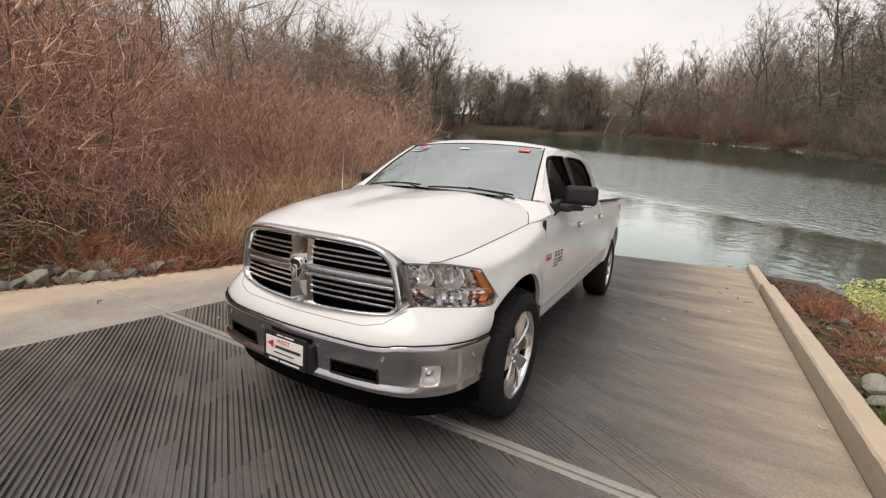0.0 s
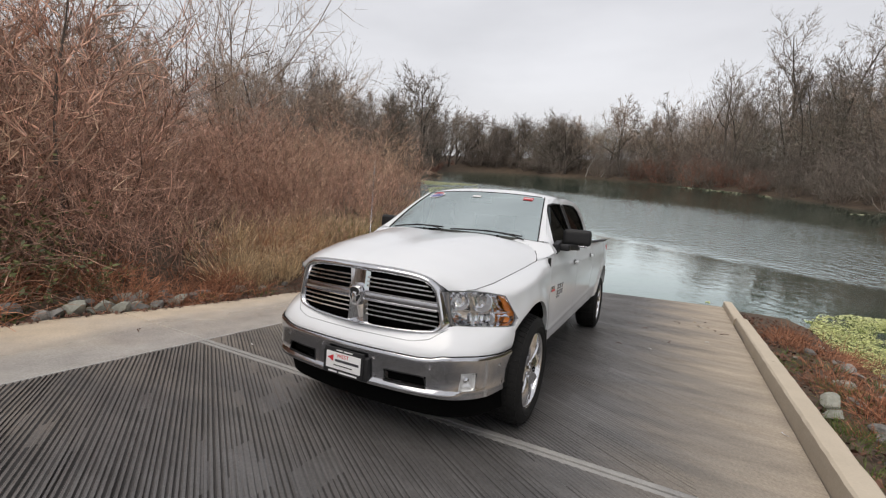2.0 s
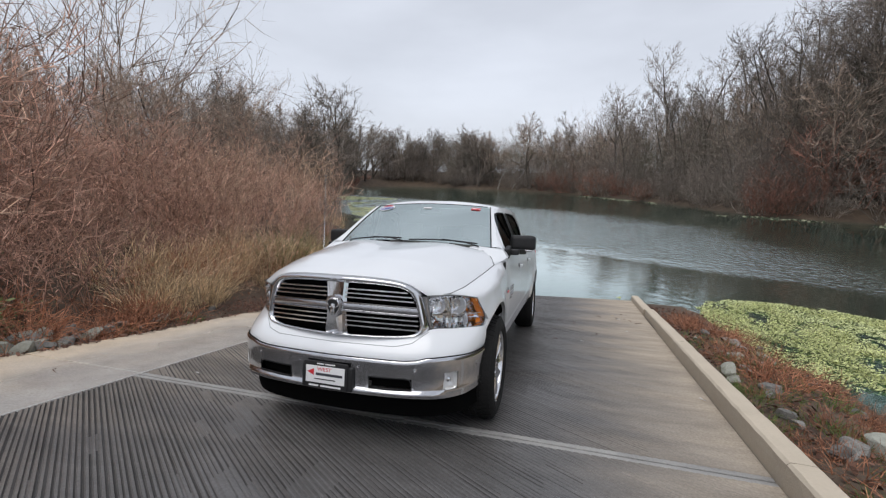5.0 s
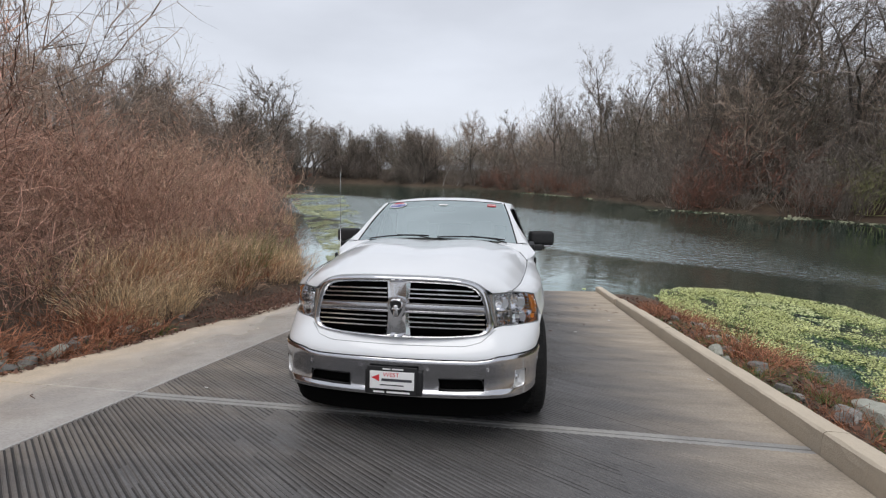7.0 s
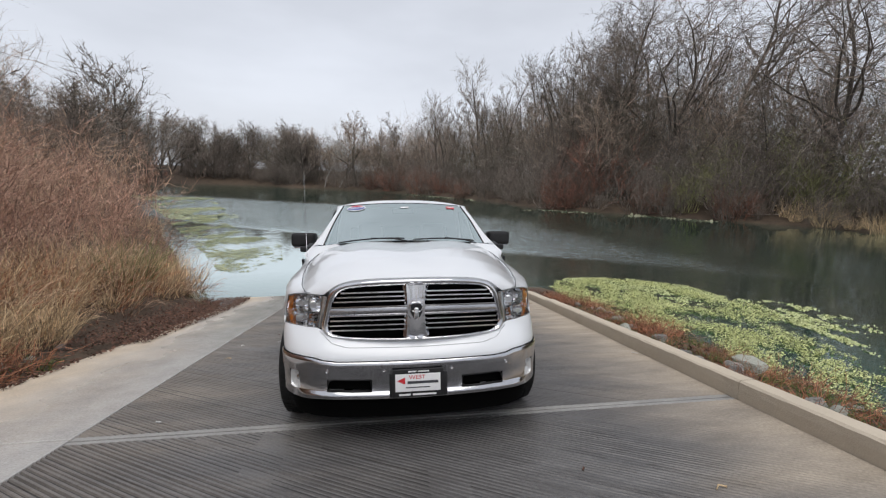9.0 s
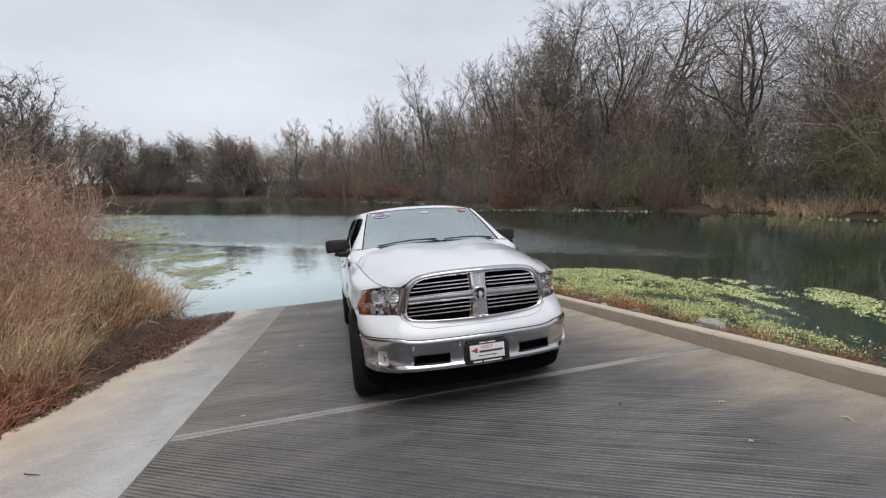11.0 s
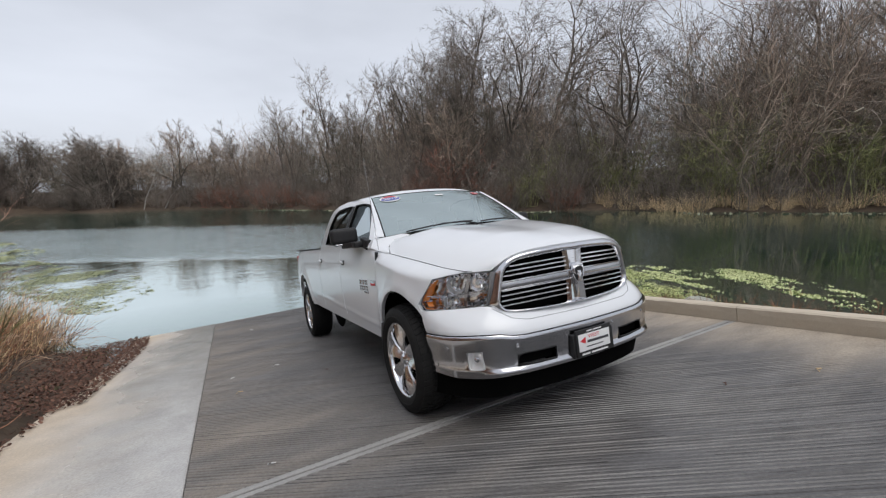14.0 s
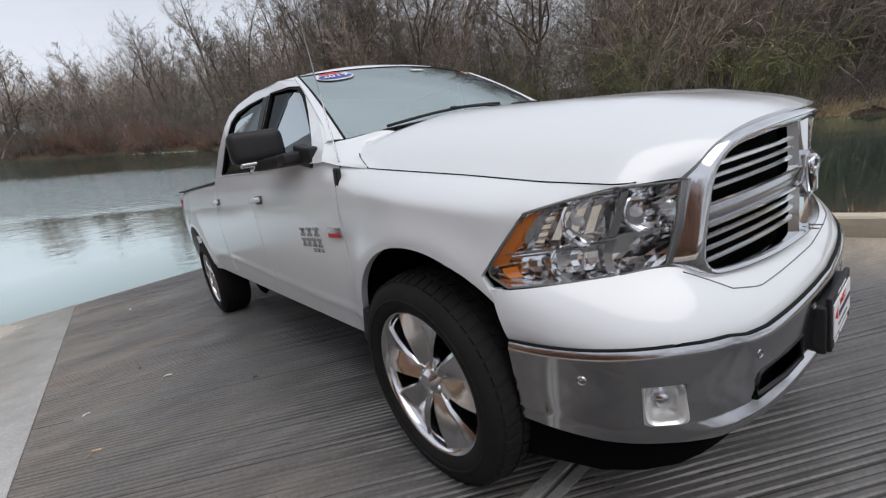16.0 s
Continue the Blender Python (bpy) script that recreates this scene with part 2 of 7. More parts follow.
def water_material():
    """Dark green body under a glossy skin whose strength follows Fresnel."""
    m = bpy.data.materials.new("lake_water")
    m.use_nodes = True
    n, l = m.node_tree.nodes, m.node_tree.links
    n.remove(n["Principled BSDF"])
    body, skin, mx = n.new("ShaderNodeBsdfDiffuse"), n.new("ShaderNodeBsdfGlossy"), n.new("ShaderNodeMixShader")
    body.inputs[0].default_value = (0.018, 0.078, 0.058, 1)
    skin.inputs[0].default_value = (0.90, 0.975, 0.95, 1)
    skin.inputs["Roughness"].default_value = 0.03
    fr, gain = n.new("ShaderNodeFresnel"), n.new("ShaderNodeMapRange")
    fr.inputs[0].default_value = 1.33
    gain.inputs["From Min"].default_value, gain.inputs["From Max"].default_value = 0.02, 0.28
    gain.inputs["To Min"].default_value, gain.inputs["To Max"].default_value = 0.04, 0.88
    l.new(fr.outputs[0], gain.inputs["Value"])
    l.new(gain.outputs[0], mx.inputs[0])
    l.new(body.outputs[0], mx.inputs[1])
    l.new(skin.outputs[0], mx.inputs[2])
    l.new(mx.outputs[0], n["Material Output"].inputs[0])
    co = n.new("ShaderNodeTexCoord")
    mp = n.new("ShaderNodeMapping")
    mp.inputs["Rotation"].default_value = (0, 0, radians(25))
    mp.inputs["Scale"].default_value = (1.1, 1.3, 1)
    l.new(co.outputs["Object"], mp.inputs[0])
    rip, swell, patch = (n.new("ShaderNodeTexNoise") for _ in range(3))
    rip.inputs["Scale"].default_value, rip.inputs["Detail"].default_value = 3.2, 3.0
    swell.inputs["Scale"].default_value, swell.inputs["Detail"].default_value = 0.35, 2.0
    patch.inputs["Scale"].default_value, patch.inputs["Detail"].default_value = 0.055, 2.5
    l.new(mp.outputs[0], rip.inputs["Vector"])
    l.new(mp.outputs[0], swell.inputs["Vector"])
    l.new(co.outputs["Object"], patch.inputs["Vector"])
    pm = n.new("ShaderNodeMapRange")
    pm.interpolation_type = "SMOOTHSTEP"
    pm.inputs["From Min"].default_value, pm.inputs["From Max"].default_value = 0.36, 0.52
    pm.inputs["To Min"].default_value, pm.inputs["To Max"].default_value = 0.4, 1.0
    l.new(patch.outputs["Fac"], pm.inputs["Value"])
    mul = n.new("ShaderNodeMath")
    mul.operation = "MULTIPLY"
    l.new(rip.outputs["Fac"], mul.inputs[0])
    # a breeze ruffles one band of the lake, slanting away from the ramp; the rest lies calm
    sep, slant, both = n.new("ShaderNodeSeparateXYZ"), n.new("ShaderNodeMath"), n.new("ShaderNodeMath")
    slant.operation, both.operation = "MULTIPLY_ADD", "MULTIPLY"
    slant.inputs[1].default_value = 0.6
    l.new(co.outputs["Object"], sep.inputs[0])
    l.new(sep.outputs["X"], slant.inputs[0])
    l.new(sep.outputs["Y"], slant.inputs[2])
    both.inputs[1].default_value = 1.0
    last = pm.outputs[0]
    for src, lo, hi, v0, v1 in ((slant.outputs[0], 17.8, 20.0, 0.07, 1.0), (slant.outputs[0], 36.0, 46.0, 1.0, 0.12), (sep.outputs["X"], 9.0, 17.0, 1.0, 0.06)):
        rng_, step = n.new("ShaderNodeMapRange"), n.new("ShaderNodeMath")
        rng_.interpolation_type, step.operation = "SMOOTHSTEP", "MULTIPLY"
        for key, val in (("From Min", lo), ("From Max", hi), ("To Min", v0), ("To Max", v1)):
            rng_.inputs[key].default_value = val
        l.new(src, rng_.inputs["Value"])
        l.new(last, step.inputs[0])
        l.new(rng_.outputs[0], step.inputs[1])
        last = step.outputs[0]
    l.new(last, both.inputs[0])
    l.new(both.outputs[0], mul.inputs[1])
    b1, b2 = n.new("ShaderNodeBump"), n.new("ShaderNodeBump")
    b1.inputs["Strength"].default_value, b1.inputs["Distance"].default_value = 1.0, 0.13
    b2.inputs["Strength"].default_value, b2.inputs["Distance"].default_value = 0.05, 0.3
    l.new(mul.outputs[0], b1.inputs["Height"])
    l.new(swell.outputs["Fac"], b2.inputs["Height"])
    l.new(b2.outputs[0], b1.inputs["Normal"])
    l.new(b1.outputs[0], skin.inputs["Normal"])
    return m


M_WATER = water_material()


def paint_material():
    m = material("white_car_paint", (0.79, 0.81, 0.835), 0.3, col2=(0.81, 0.83, 0.85), scale=3, scale2=200, coat=0.9)
    return m


def glass_material(name, tint, ior, gloss=(1, 1, 1)):
    m = bpy.data.materials.new(name)
    m.use_nodes = True
    n, l = m.node_tree.nodes, m.node_tree.links
    n.remove(n["Principled BSDF"])
    tr, gl, fr, mx = n.new("ShaderNodeBsdfTransparent"), n.new("ShaderNodeBsdfGlossy"), n.new("ShaderNodeFresnel"), n.new("ShaderNodeMixShader")
    tr.inputs[0].default_value = (*tint, 1)
    gl.inputs[0].default_value = (*gloss, 1)
    gl.inputs["Roughness"].default_value = 0.015
    fr.inputs[0].default_value = ior
    l.new(fr.outputs[0], mx.inputs[0])
    l.new(tr.outputs[0], mx.inputs[1])
    l.new(gl.outputs[0], mx.inputs[2])
    l.new(mx.outputs[0], n["Material Output"].inputs[0])
    return m


M_PAINT = paint_material()
M_CHROME = material("chrome", (0.78, 0.78, 0.79), 0.07, 1.0, col2=(0.7, 0.7, 0.72), scale=8, scale2=120)
M_CHROME_DULL = material("satin_chrome", (0.55, 0.55, 0.56), 0.22, 1.0, col2=(0.48, 0.48, 0.5), scale=8, scale2=120)
M_REFLECT = material("silvered_reflector", (0.95, 0.95, 0.955), 0.1, 1.0, col2=(0.82, 0.82, 0.84), scale=30, scale2=120)
M_WHEEL = material("polished_wheel_chrome", (0.88, 0.88, 0.89), 0.16, 1.0, col2=(0.8, 0.8, 0.82), scale=8, scale2=120)
M_BUMPER = material("brushed_bumper_chrome", (0.62, 0.62, 0.63), 0.12, 1.0, col2=(0.54, 0.54, 0.56), scale=8, scale2=120)
M_FOG = material("fog_lamp_reflector", (0.9, 0.9, 0.89), 0.15, 0.4, col2=(0.8, 0.8, 0.8), scale=40, scale2=160)
M_BLACK = material("black_plastic", (0.016, 0.016, 0.017), 0.5, col2=(0.026, 0.026, 0.027), scale=30, scale2=200, bump=0.1, bump_scale=300, spec=0.3)
# shade inside openings and under the truck is put into this near-black
M_VOID = material("recess_shade_black", (0.004, 0.004, 0.004), 0.95, spec=0.05)
M_SEAM = material("rubber_seal", (0.015, 0.015, 0.015), 0.8, spec=0.15)
M_SEAM_FINE = material("paint_gap", (0.2, 0.21, 0.22), 0.6, spec=0.2)
M_TYRE = material("tyre_rubber", (0.010, 0.010, 0.010), 0.8, col2=(0.02, 0.0195, 0.019), scale=9, scale2=80, bump=0.15, bump_scale=120, spec=0.25)
M_AMBER = material("amber_lens", (0.75, 0.19, 0.02), 0.15, col2=(0.9, 0.3, 0.04), scale=18, scale2=60, coat=1.0)
M_REDLENS = material("red_lens", (0.45, 0.02, 0.02), 0.15, coat=1.0)
M_SEAT = material("grey_seat_cloth", (0.3, 0.31, 0.3), 0.9, col2=(0.4, 0.41, 0.4), scale=6, scale2=90, bump=0.2, bump_scale=200)
M_DASH = material("grey_dashboard", (0.12, 0.125, 0.125), 0.7, col2=(0.17, 0.17, 0.17), scale=6, scale2=90)
M_WINDSHIELD = glass_material("windshield_glass", (0.62, 0.78, 0.74), 11.0, (0.88, 0.985, 0.965))
M_SIDEGLASS = glass_material("tinted_side_glass", (0.11, 0.14, 0.135), 1.6, (0.5, 0.55, 0.56))
M_LENS = glass_material("clear_lamp_lens", (0.97, 0.975, 0.98), 1.3)
M_WHITE = material("white_card", (0.82, 0.82, 0.82), 0.5)
M_REDINK = material("red_print", (0.6, 0.03, 0.04), 0.5)
M_BLUEINK = material("blue_print", (0.06, 0.1, 0.42), 0.45)
M_DARKINK = material("dark_print", (0.05, 0.05, 0.06), 0.5)
M_MIRROR = material("mirror_glass", (0.8, 0.82, 0.84), 0.02, 1.0)

# ---- building helpers ----
def mesh_from(name, verts, faces, mats, smooth=False, face_mats=None):
    me = bpy.data.meshes.new(name)
    me.from_pydata([tuple(v) for v in verts], [], [tuple(f) for f in faces])
    for m in mats if isinstance(mats, (list, tuple)) else [mats]:
        me.materials.append(m)
    if smooth:
        me.shade_smooth()
    if face_mats is not None:
        me.polygons.foreach_set("material_index", face_mats)
    me.update()
    return me


def bm_mesh(name, bm, mats, smooth=False):
    me = bpy.data.meshes.new(name)
    bmesh.ops.recalc_face_normals(bm, faces=bm.faces)
    bm.to_mesh(me)
    bm.free()
    for m in mats if isinstance(mats, (list, tuple)) else [mats]:
        me.materials.append(m)
    if smooth:
        me.shade_smooth()
    return me


def part(name, data, parent, label="", m=None):
    """Links a mesh as one part under a thing or part."""
    ob = new(name, data)
    ob.parent = parent
    if m is not None:
        ob.matrix_basis = m
    return tagged(ob, label)


def interp(x, xs, ys):
    return float(np.interp(x, xs, ys))


def ramp_point(x, y, z=0.0):
    return RAMP @ Vector((x, y, z))


def ramp_z(x, y):
    """World height of the ramp plane at a world place."""
    nrm = RAMP.to_3x3() @ Vector((0, 0, 1))
    return -(nrm.x * x + nrm.y * y) / nrm.z


LAKE = [(-4.4, 9.0), (-5.8, 10.0), (-7.9, 14.2), (-13.3, 23.6), (-24, 42), (-34.6, 56), (-50, 92), (-56, 122), (-40, 128),
        (-25, 110), (-18, 114), (-6.4, 102.6), (7.6, 86.8), (15, 68), (19, 47), (27, 41), (32.5, 35), (38, 28), (38.5, 22), (44, 14.7), (50, 6.5),
        (56, -6), (44, -12), (25, -14), (11, -9), (8, -3), (6.7, 1.0), (6.3, 2.6), (6.0, 4.3), (5.7, 5.3), (5.3, 6.4), (4.8, 7.6), (4.5, 9.4), (3.0, 9.8)]


def lake_distance(X, Y):
    """Distance to the shore, negative on the water, for arrays."""
    P = np.array(LAKE)
    best = np.full(X.shape, 1e9)
    inside = np.zeros(X.shape, bool)
    for (x0, y0), (x1, y1) in zip(P, np.roll(P, -1, 0)):
        dx, dy = x1 - x0, y1 - y0
        k = np.clip(((X - x0) * dx + (Y - y0) * dy) / (dx * dx + dy * dy), 0, 1)
        best = np.minimum(best, np.hypot(X - x0 - k * dx, Y - y0 - k * dy))
        cross = (y0 > Y) != (y1 > Y)
        with np.errstate(divide="ignore", invalid="ignore"):
            hit = X < (x1 - x0) * (Y - y0) / (dy if dy else 1e-9) + x0
        inside ^= cross & hit
    return np.where(inside, -best, best)


def smooth01(a):
    a = np.clip(a, 0, 1)
    return a * a * (3 - 2 * a)


def ground_height(X, Y):
    X, Y = np.asarray(X, float), np.asarray(Y, float)
    d = lake_distance(X, Y)
    bumps = 0.10 * np.sin(X * 1.3 + 0.6 * Y) * np.sin(Y * 0.9 - 0.4 * X) + 0.05 * np.sin(3.1 * X + 1.7) * np.sin(2.7 * Y)
    up = WATER_Z + 0.9 * smooth01(d / 3.0) + np.clip(d - 3, 0, 17) * np.where(Y + 0.4 * X > 30, 0.26, 0.10) + bumps * smooth01(d / 2)
    h = np.where(d > 0, up, WATER_Z + np.maximum(d * 0.45, -2.5))
    plane = -(np.array(RAMP.to_3x3() @ Vector((0, 0, 1)))[[0, 1]] @ np.stack([X.ravel(), Y.ravel()])).reshape(X.shape) / (RAMP.to_3x3() @ Vector((0, 0, 1))).z
    plane = np.where(Y < -3.5, np.minimum(plane, 0.53), plane)
    kerb_x = 2.88 + 0.045 * Y
    off = np.maximum(np.maximum(-4.12 - X, X - kerb_x), 0)
    near = smooth01(1 - off / np.where(X > 0, 2.2, 2.6))
    tail = smooth01((10.2 - Y) / 1.5)
    h = h + near * tail * (np.maximum(plane - 0.05 - 0.12 * near * (off < 0.01), h - 5) - h)
    on = (off < 0.01) & (Y < 16)
    return np.where(on, np.minimum(h, plane - 0.32), h)


def axis_steps(lo, fine_lo, fine_hi, hi, fine):
    a = list(np.arange(fine_lo, fine_hi + 1e-6, fine))
    step = fine
    while a[-1] < hi:
        step *= 1.16
        a.append(a[-1] + step)
    step = fine
    while a[0] > lo:
        step *= 1.16
        a.insert(0, a[0] - step)
    return np.array(a)


def grid_faces(nx, ny):
    i, j = np.meshgrid(np.arange(nx - 1), np.arange(ny - 1), indexing="ij")
    a = (i * ny + j).ravel()
    return np.stack([a, a + ny, a + ny + 1, a + 1], 1)


gx, gy = axis_steps(-900, -9, 10, 900, 0.22), axis_steps(-900, -5, 12, 1200, 0.22)
GX, GY = np.meshgrid(gx, gy, indexing="ij")
ground = new("ground", mesh_from("ground", np.stack([GX.ravel(), GY.ravel(), ground_height(GX, GY).ravel()], 1), grid_faces(len(gx), len(gy)), M_EARTH, True))
tagged(ground, "dark earth covered with dead leaves round the lake", "ground", kind="structure")

wx, wy = np.linspace(-75, 75, 31), np.linspace(-20, 145, 34)
WXX, WYY = np.meshgrid(wx, wy, indexing="ij")
water = new("water", mesh_from("water", np.stack([WXX.ravel(), WYY.ravel(), np.full(WXX.size, WATER_Z)], 1), grid_faces(len(wx), len(wy)), M_WATER, True))
tagged(water, "still dark green lake water with light ripples", "lake", kind="structure")

# ---- boat ramp ----
RAMP_END = 13.0


def kerb_x(y):
    """Foot of the kerb, across the ramp."""
    return 2.70 + 0.055 * y


def groove_wear(x, y):
    """How much of a groove is left: full on the wet side, nearly gone towards the kerb, patchy all over."""
    left = np.interp(x, (-2.4, 0.3, 1.6, 2.8), (1.0, 0.95, 0.5, 0.22))
    return left * (0.72 + 0.75 * noise.noise(Vector((x * 0.8 + y * 0.35, y * 1.6 - x * 0.5, 3.0))) + 0.35 * noise.noise(Vector((x * 4.0, y * 9.0, 8.0))))


def grooved_panel(name, y0, y1, pitch=0.031, depth=0.013, slope=0.65):
    """Concrete panel raked with slanting, unevenly worn grooves, cut to the ramp's outline."""
    c, s = math.cos(math.atan(slope)), math.sin(math.atan(slope))
    rng = random.Random(int(y0 * 10) + 7)
    lo, hi = -2.5 * s + (y0 - 0.1) * c - 0.1, 3.5 * s + (y1 + 0.1) * c + 0.1
    verts, faces, mids = [], [], []
    k, wobble, prev = lo, 0.0, None
    while k < hi:
        wobble = wobble * 0.85 + rng.uniform(-0.0045, 0.0045)
        dz = depth * rng.uniform(0.5, 1.25)
        # the stretch of this groove that lies on the panel
        e0, e1 = -2.5 / c - 0.4 - k * s / c, 3.6 / c - k * s / c
        es = np.linspace(e0, e1, 30)
        fade = [max(0.08, min(1.15, groove_wear(c * e + s * k, c * k - s * e))) for e in es]
        for n_r, (f, z) in enumerate(((0.0, -dz), (0.22, -dz * rng.uniform(0.7, 1.0)), (0.42, 0.0), (0.86, rng.uniform(-0.001, 0.0015)))):
            a = k + wobble + f * pitch
            base = len(verts)
            verts += [(c * e + s * a, c * a - s * e, z * w) for e, w in zip(es, fade)]
            if prev is not None:
                for q in range(len(es) - 1):
                    faces.append((prev + q, prev + q + 1, base + q + 1, base + q))
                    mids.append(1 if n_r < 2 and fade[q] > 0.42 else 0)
            prev = base
        k += pitch
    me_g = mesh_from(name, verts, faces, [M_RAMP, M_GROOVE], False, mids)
    bm = bmesh.new()
    bm.from_mesh(me_g)
    bpy.data.meshes.remove(me_g)
    outline = [((-2.375, 0, 0), (-1, 0, 0)), ((0, y0, 0), (0, -1, 0)), ((0, y1, 0), (0, 1, 0)), ((kerb_x(0), 0, 0), (1, -0.055, 0))]
    for co, no in outline:
        geom = bm.verts[:] + bm.edges[:] + bm.faces[:]
        bmesh.ops.bisect_plane(bm, geom=geom, plane_co=co, plane_no=no, clear_outer=True)
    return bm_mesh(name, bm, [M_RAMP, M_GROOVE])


ramp = tagged(new("boat_ramp"), "damp grooved concrete boat ramp running down into the lake", "boat ramp", kind="structure")
ramp.matrix_world = RAMP
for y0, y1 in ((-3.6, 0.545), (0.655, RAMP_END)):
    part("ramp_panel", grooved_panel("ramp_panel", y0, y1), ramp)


def slab(name, pts_top, thick, mats, bevel=0.012):
    """Prism under a flat outline given as (x, y) with z = 0 on top."""
    bm = bmesh.new()
    vs = [bm.verts.new((x, y, 0)) for x, y in pts_top]
    f = bm.faces.new(vs)
    if f.normal.z < 0:
        f.normal_flip()
    ex = bmesh.ops.extrude_face_region(bm, geom=[f])
    bmesh.ops.translate(bm, verts=[v for v in ex["geom"] if isinstance(v, bmesh.types.BMVert)], vec=(0, 0, -thick))
    bm.normal_update()
    if bevel:
        top = [e for e in bm.edges if all(abs(v.co.z) < 1e-6 for v in e.verts)]
        bmesh.ops.bevel(bm, geom=top, offset=bevel, segments=2, affect="EDGES", profile=0.5)
    return bm_mesh(name, bm, mats)


part("joint", slab("joint", [(-2.37, 0.545), (kerb_x(0.545), 0.545), (kerb_x(0.585), 0.587), (-2.37, 0.587)], 0.08, M_JOINT, 0.004), ramp, "smooth trowelled joint across the ramp")
part("joint", slab("joint", [(-2.37, 0.606), (kerb_x(0.606), 0.606), (kerb_x(0.655), 0.655), (-2.37, 0.655)], 0.08, M_JOINT, 0.004), ramp)
part("sub_base", slab("sub_base", [(-2.4, -3.6), (2.6, -3.6), (3.2, RAMP_END), (-2.4, RAMP_END)], 0.22, M_JOINT, 0), ramp, m=pose(0, 0, -0.03))

strip = tagged(new("concrete_strip"), "smooth pale concrete walkway strip beside the ramp, partly wet", "walkway", kind="structure")
strip.matrix_world = RAMP


def strip_left(y):
    return interp(y, (-4, 0.2, 0.7, 1.4, 3.4, 5.5, 7.0, 9.5, 13), (-4.3, -4.12, -4.0, -3.88, -3.78, -3.72, -3.7, -3.95, -4.2))


for y0, y1 in ((-3.6, 0.618), (0.628, RAMP_END)):
    ys = np.linspace(y0, y1, 14)
    out = [(-2.378, y0), (-2.378, y1)] + [(strip_left(y), y) for y in ys[::-1]]
    part("strip_slab", slab("strip_slab", out, 0.2, M_STRIP), strip, m=pose(0, 0, 0.004))

# out of view behind the camera; coloured dark so the chrome reflects dark
apron = tagged(new("pavement", slab("pavement", [(-9, -3.6), (9, -3.6), (14, -30), (-14, -30)], 0.2, M_APRON)), "level unseen apron at the top of the ramp, dark for the chrome's reflections", "pavement", kind="structure")
apron.matrix_world = RAMP @ pose(0, -3.6, 0.004, 8.0) @ pose(0, 3.6, 0)


def kerb_block(y0, y1, seed):
    """One length of kerb, with worn rounded edges."""
    rng = random.Random(seed)
    prof = [(0.0, -0.1, 1), (0.014, 0.09, 1), (0.022, 0.142, 0), (0.04, 0.158, 0), (0.10, 0.162, 0), (0.172, 0.158, 0), (0.19, 0.145, 0), (0.194, -0.3, 0)]
    n = max(3, int((y1 - y0) / 0.12))
    verts, faces, mids = [], [], []
    for i in range(n + 1):
        y = y0 + (y1 - y0) * i / n
        for x, z, _ in prof:
            verts.append((kerb_x(y) + x + rng.uniform(-0.003, 0.003), y, z + rng.uniform(-0.003, 0.003) * (z > 0.12)))
    k = len(prof)
    for i in range(n):
        for j in range(k - 1):
            faces.append((i * k + j, i * k + j + 1, (i + 1) * k + j + 1, (i + 1) * k + j))
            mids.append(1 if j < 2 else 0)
    faces += [tuple(range(k)), tuple(range((n + 1) * k - 1, n * k - 1, -1))]
    mids += [1, 1]
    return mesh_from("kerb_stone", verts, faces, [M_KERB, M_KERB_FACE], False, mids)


kerb = tagged(new("kerb"), "weathered tan concrete kerb along the edge of the ramp", "kerb", kind="structure")
kerb.matrix_world = RAMP
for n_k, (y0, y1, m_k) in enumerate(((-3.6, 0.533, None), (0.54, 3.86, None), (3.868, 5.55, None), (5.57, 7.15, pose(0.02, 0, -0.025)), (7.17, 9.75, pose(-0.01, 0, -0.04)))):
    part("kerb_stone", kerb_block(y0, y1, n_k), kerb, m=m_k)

# ---- pickup truck ----
truck = tagged(new("pickup_truck"), "white crew-cab pickup truck with chrome grille and bumper on the ramp", "pickup truck")
truck.matrix_world = RAMP @ pose(0.012, 0, 0)

W_Y = (0.15, 0.25, 0.35, 0.45, 0.55, 0.7, 0.9, 1.3, 1.6, 3.4, 4.2, 4.8, 5.3, 5.55)
W_X = (0.60, 0.70, 0.79, 0.862, 0.908, 0.942, 0.958, 0.955, 0.962, 0.972, 0.978, 0.98, 0.968, 0.945)
SEAM_Y = (0.271, 0.45, 0.7, 0.95, 1.187, 1.30, 1.42)
SEAM_X = (0.721, 0.778, 0.817, 0.842, 0.858, 0.885, 0.918)
SEAM_Z = (1.028, 1.062, 1.11, 1.15, 1.187, 1.218, 1.25)
ARCHES = ((0.90, 0.47, 0.447), (4.78, 0.53, 0.45))
WHEELS = (0.945, 4.78)


def side_x(y, z):
    """Half width of the body side at a place."""
    x = interp(y, W_Y, W_X)
    x -= 0.045 * ((z - 0.98) / 0.48) ** 2 if z < 0.98 else 0.038 * ((z - 0.98) / 0.3) ** 2
    for ay, az, ar in ARCHES:
        if z > 0.42:
            x += 0.022 * math.exp(-(((math.hypot(y - ay, max(z, az) - az) - ar - 0.012) / 0.075) ** 2))
    zc = 0.60 + 0.06 * (y - 1.7)
    x += 0.007 * math.exp(-(((z - zc) / 0.014) ** 2)) * (1.25 < y < 4.3)
    if y < 1.42:
        xs, zs = interp(y, SEAM_Y, SEAM_X), interp(y, SEAM_Y, SEAM_Z)
        h = max(zs - z, 0.0)
        if h < 0.085:
            x = xs + (x - xs) * math.sin(math.pi / 2 * (h / 0.085)) ** 0.75
    return x


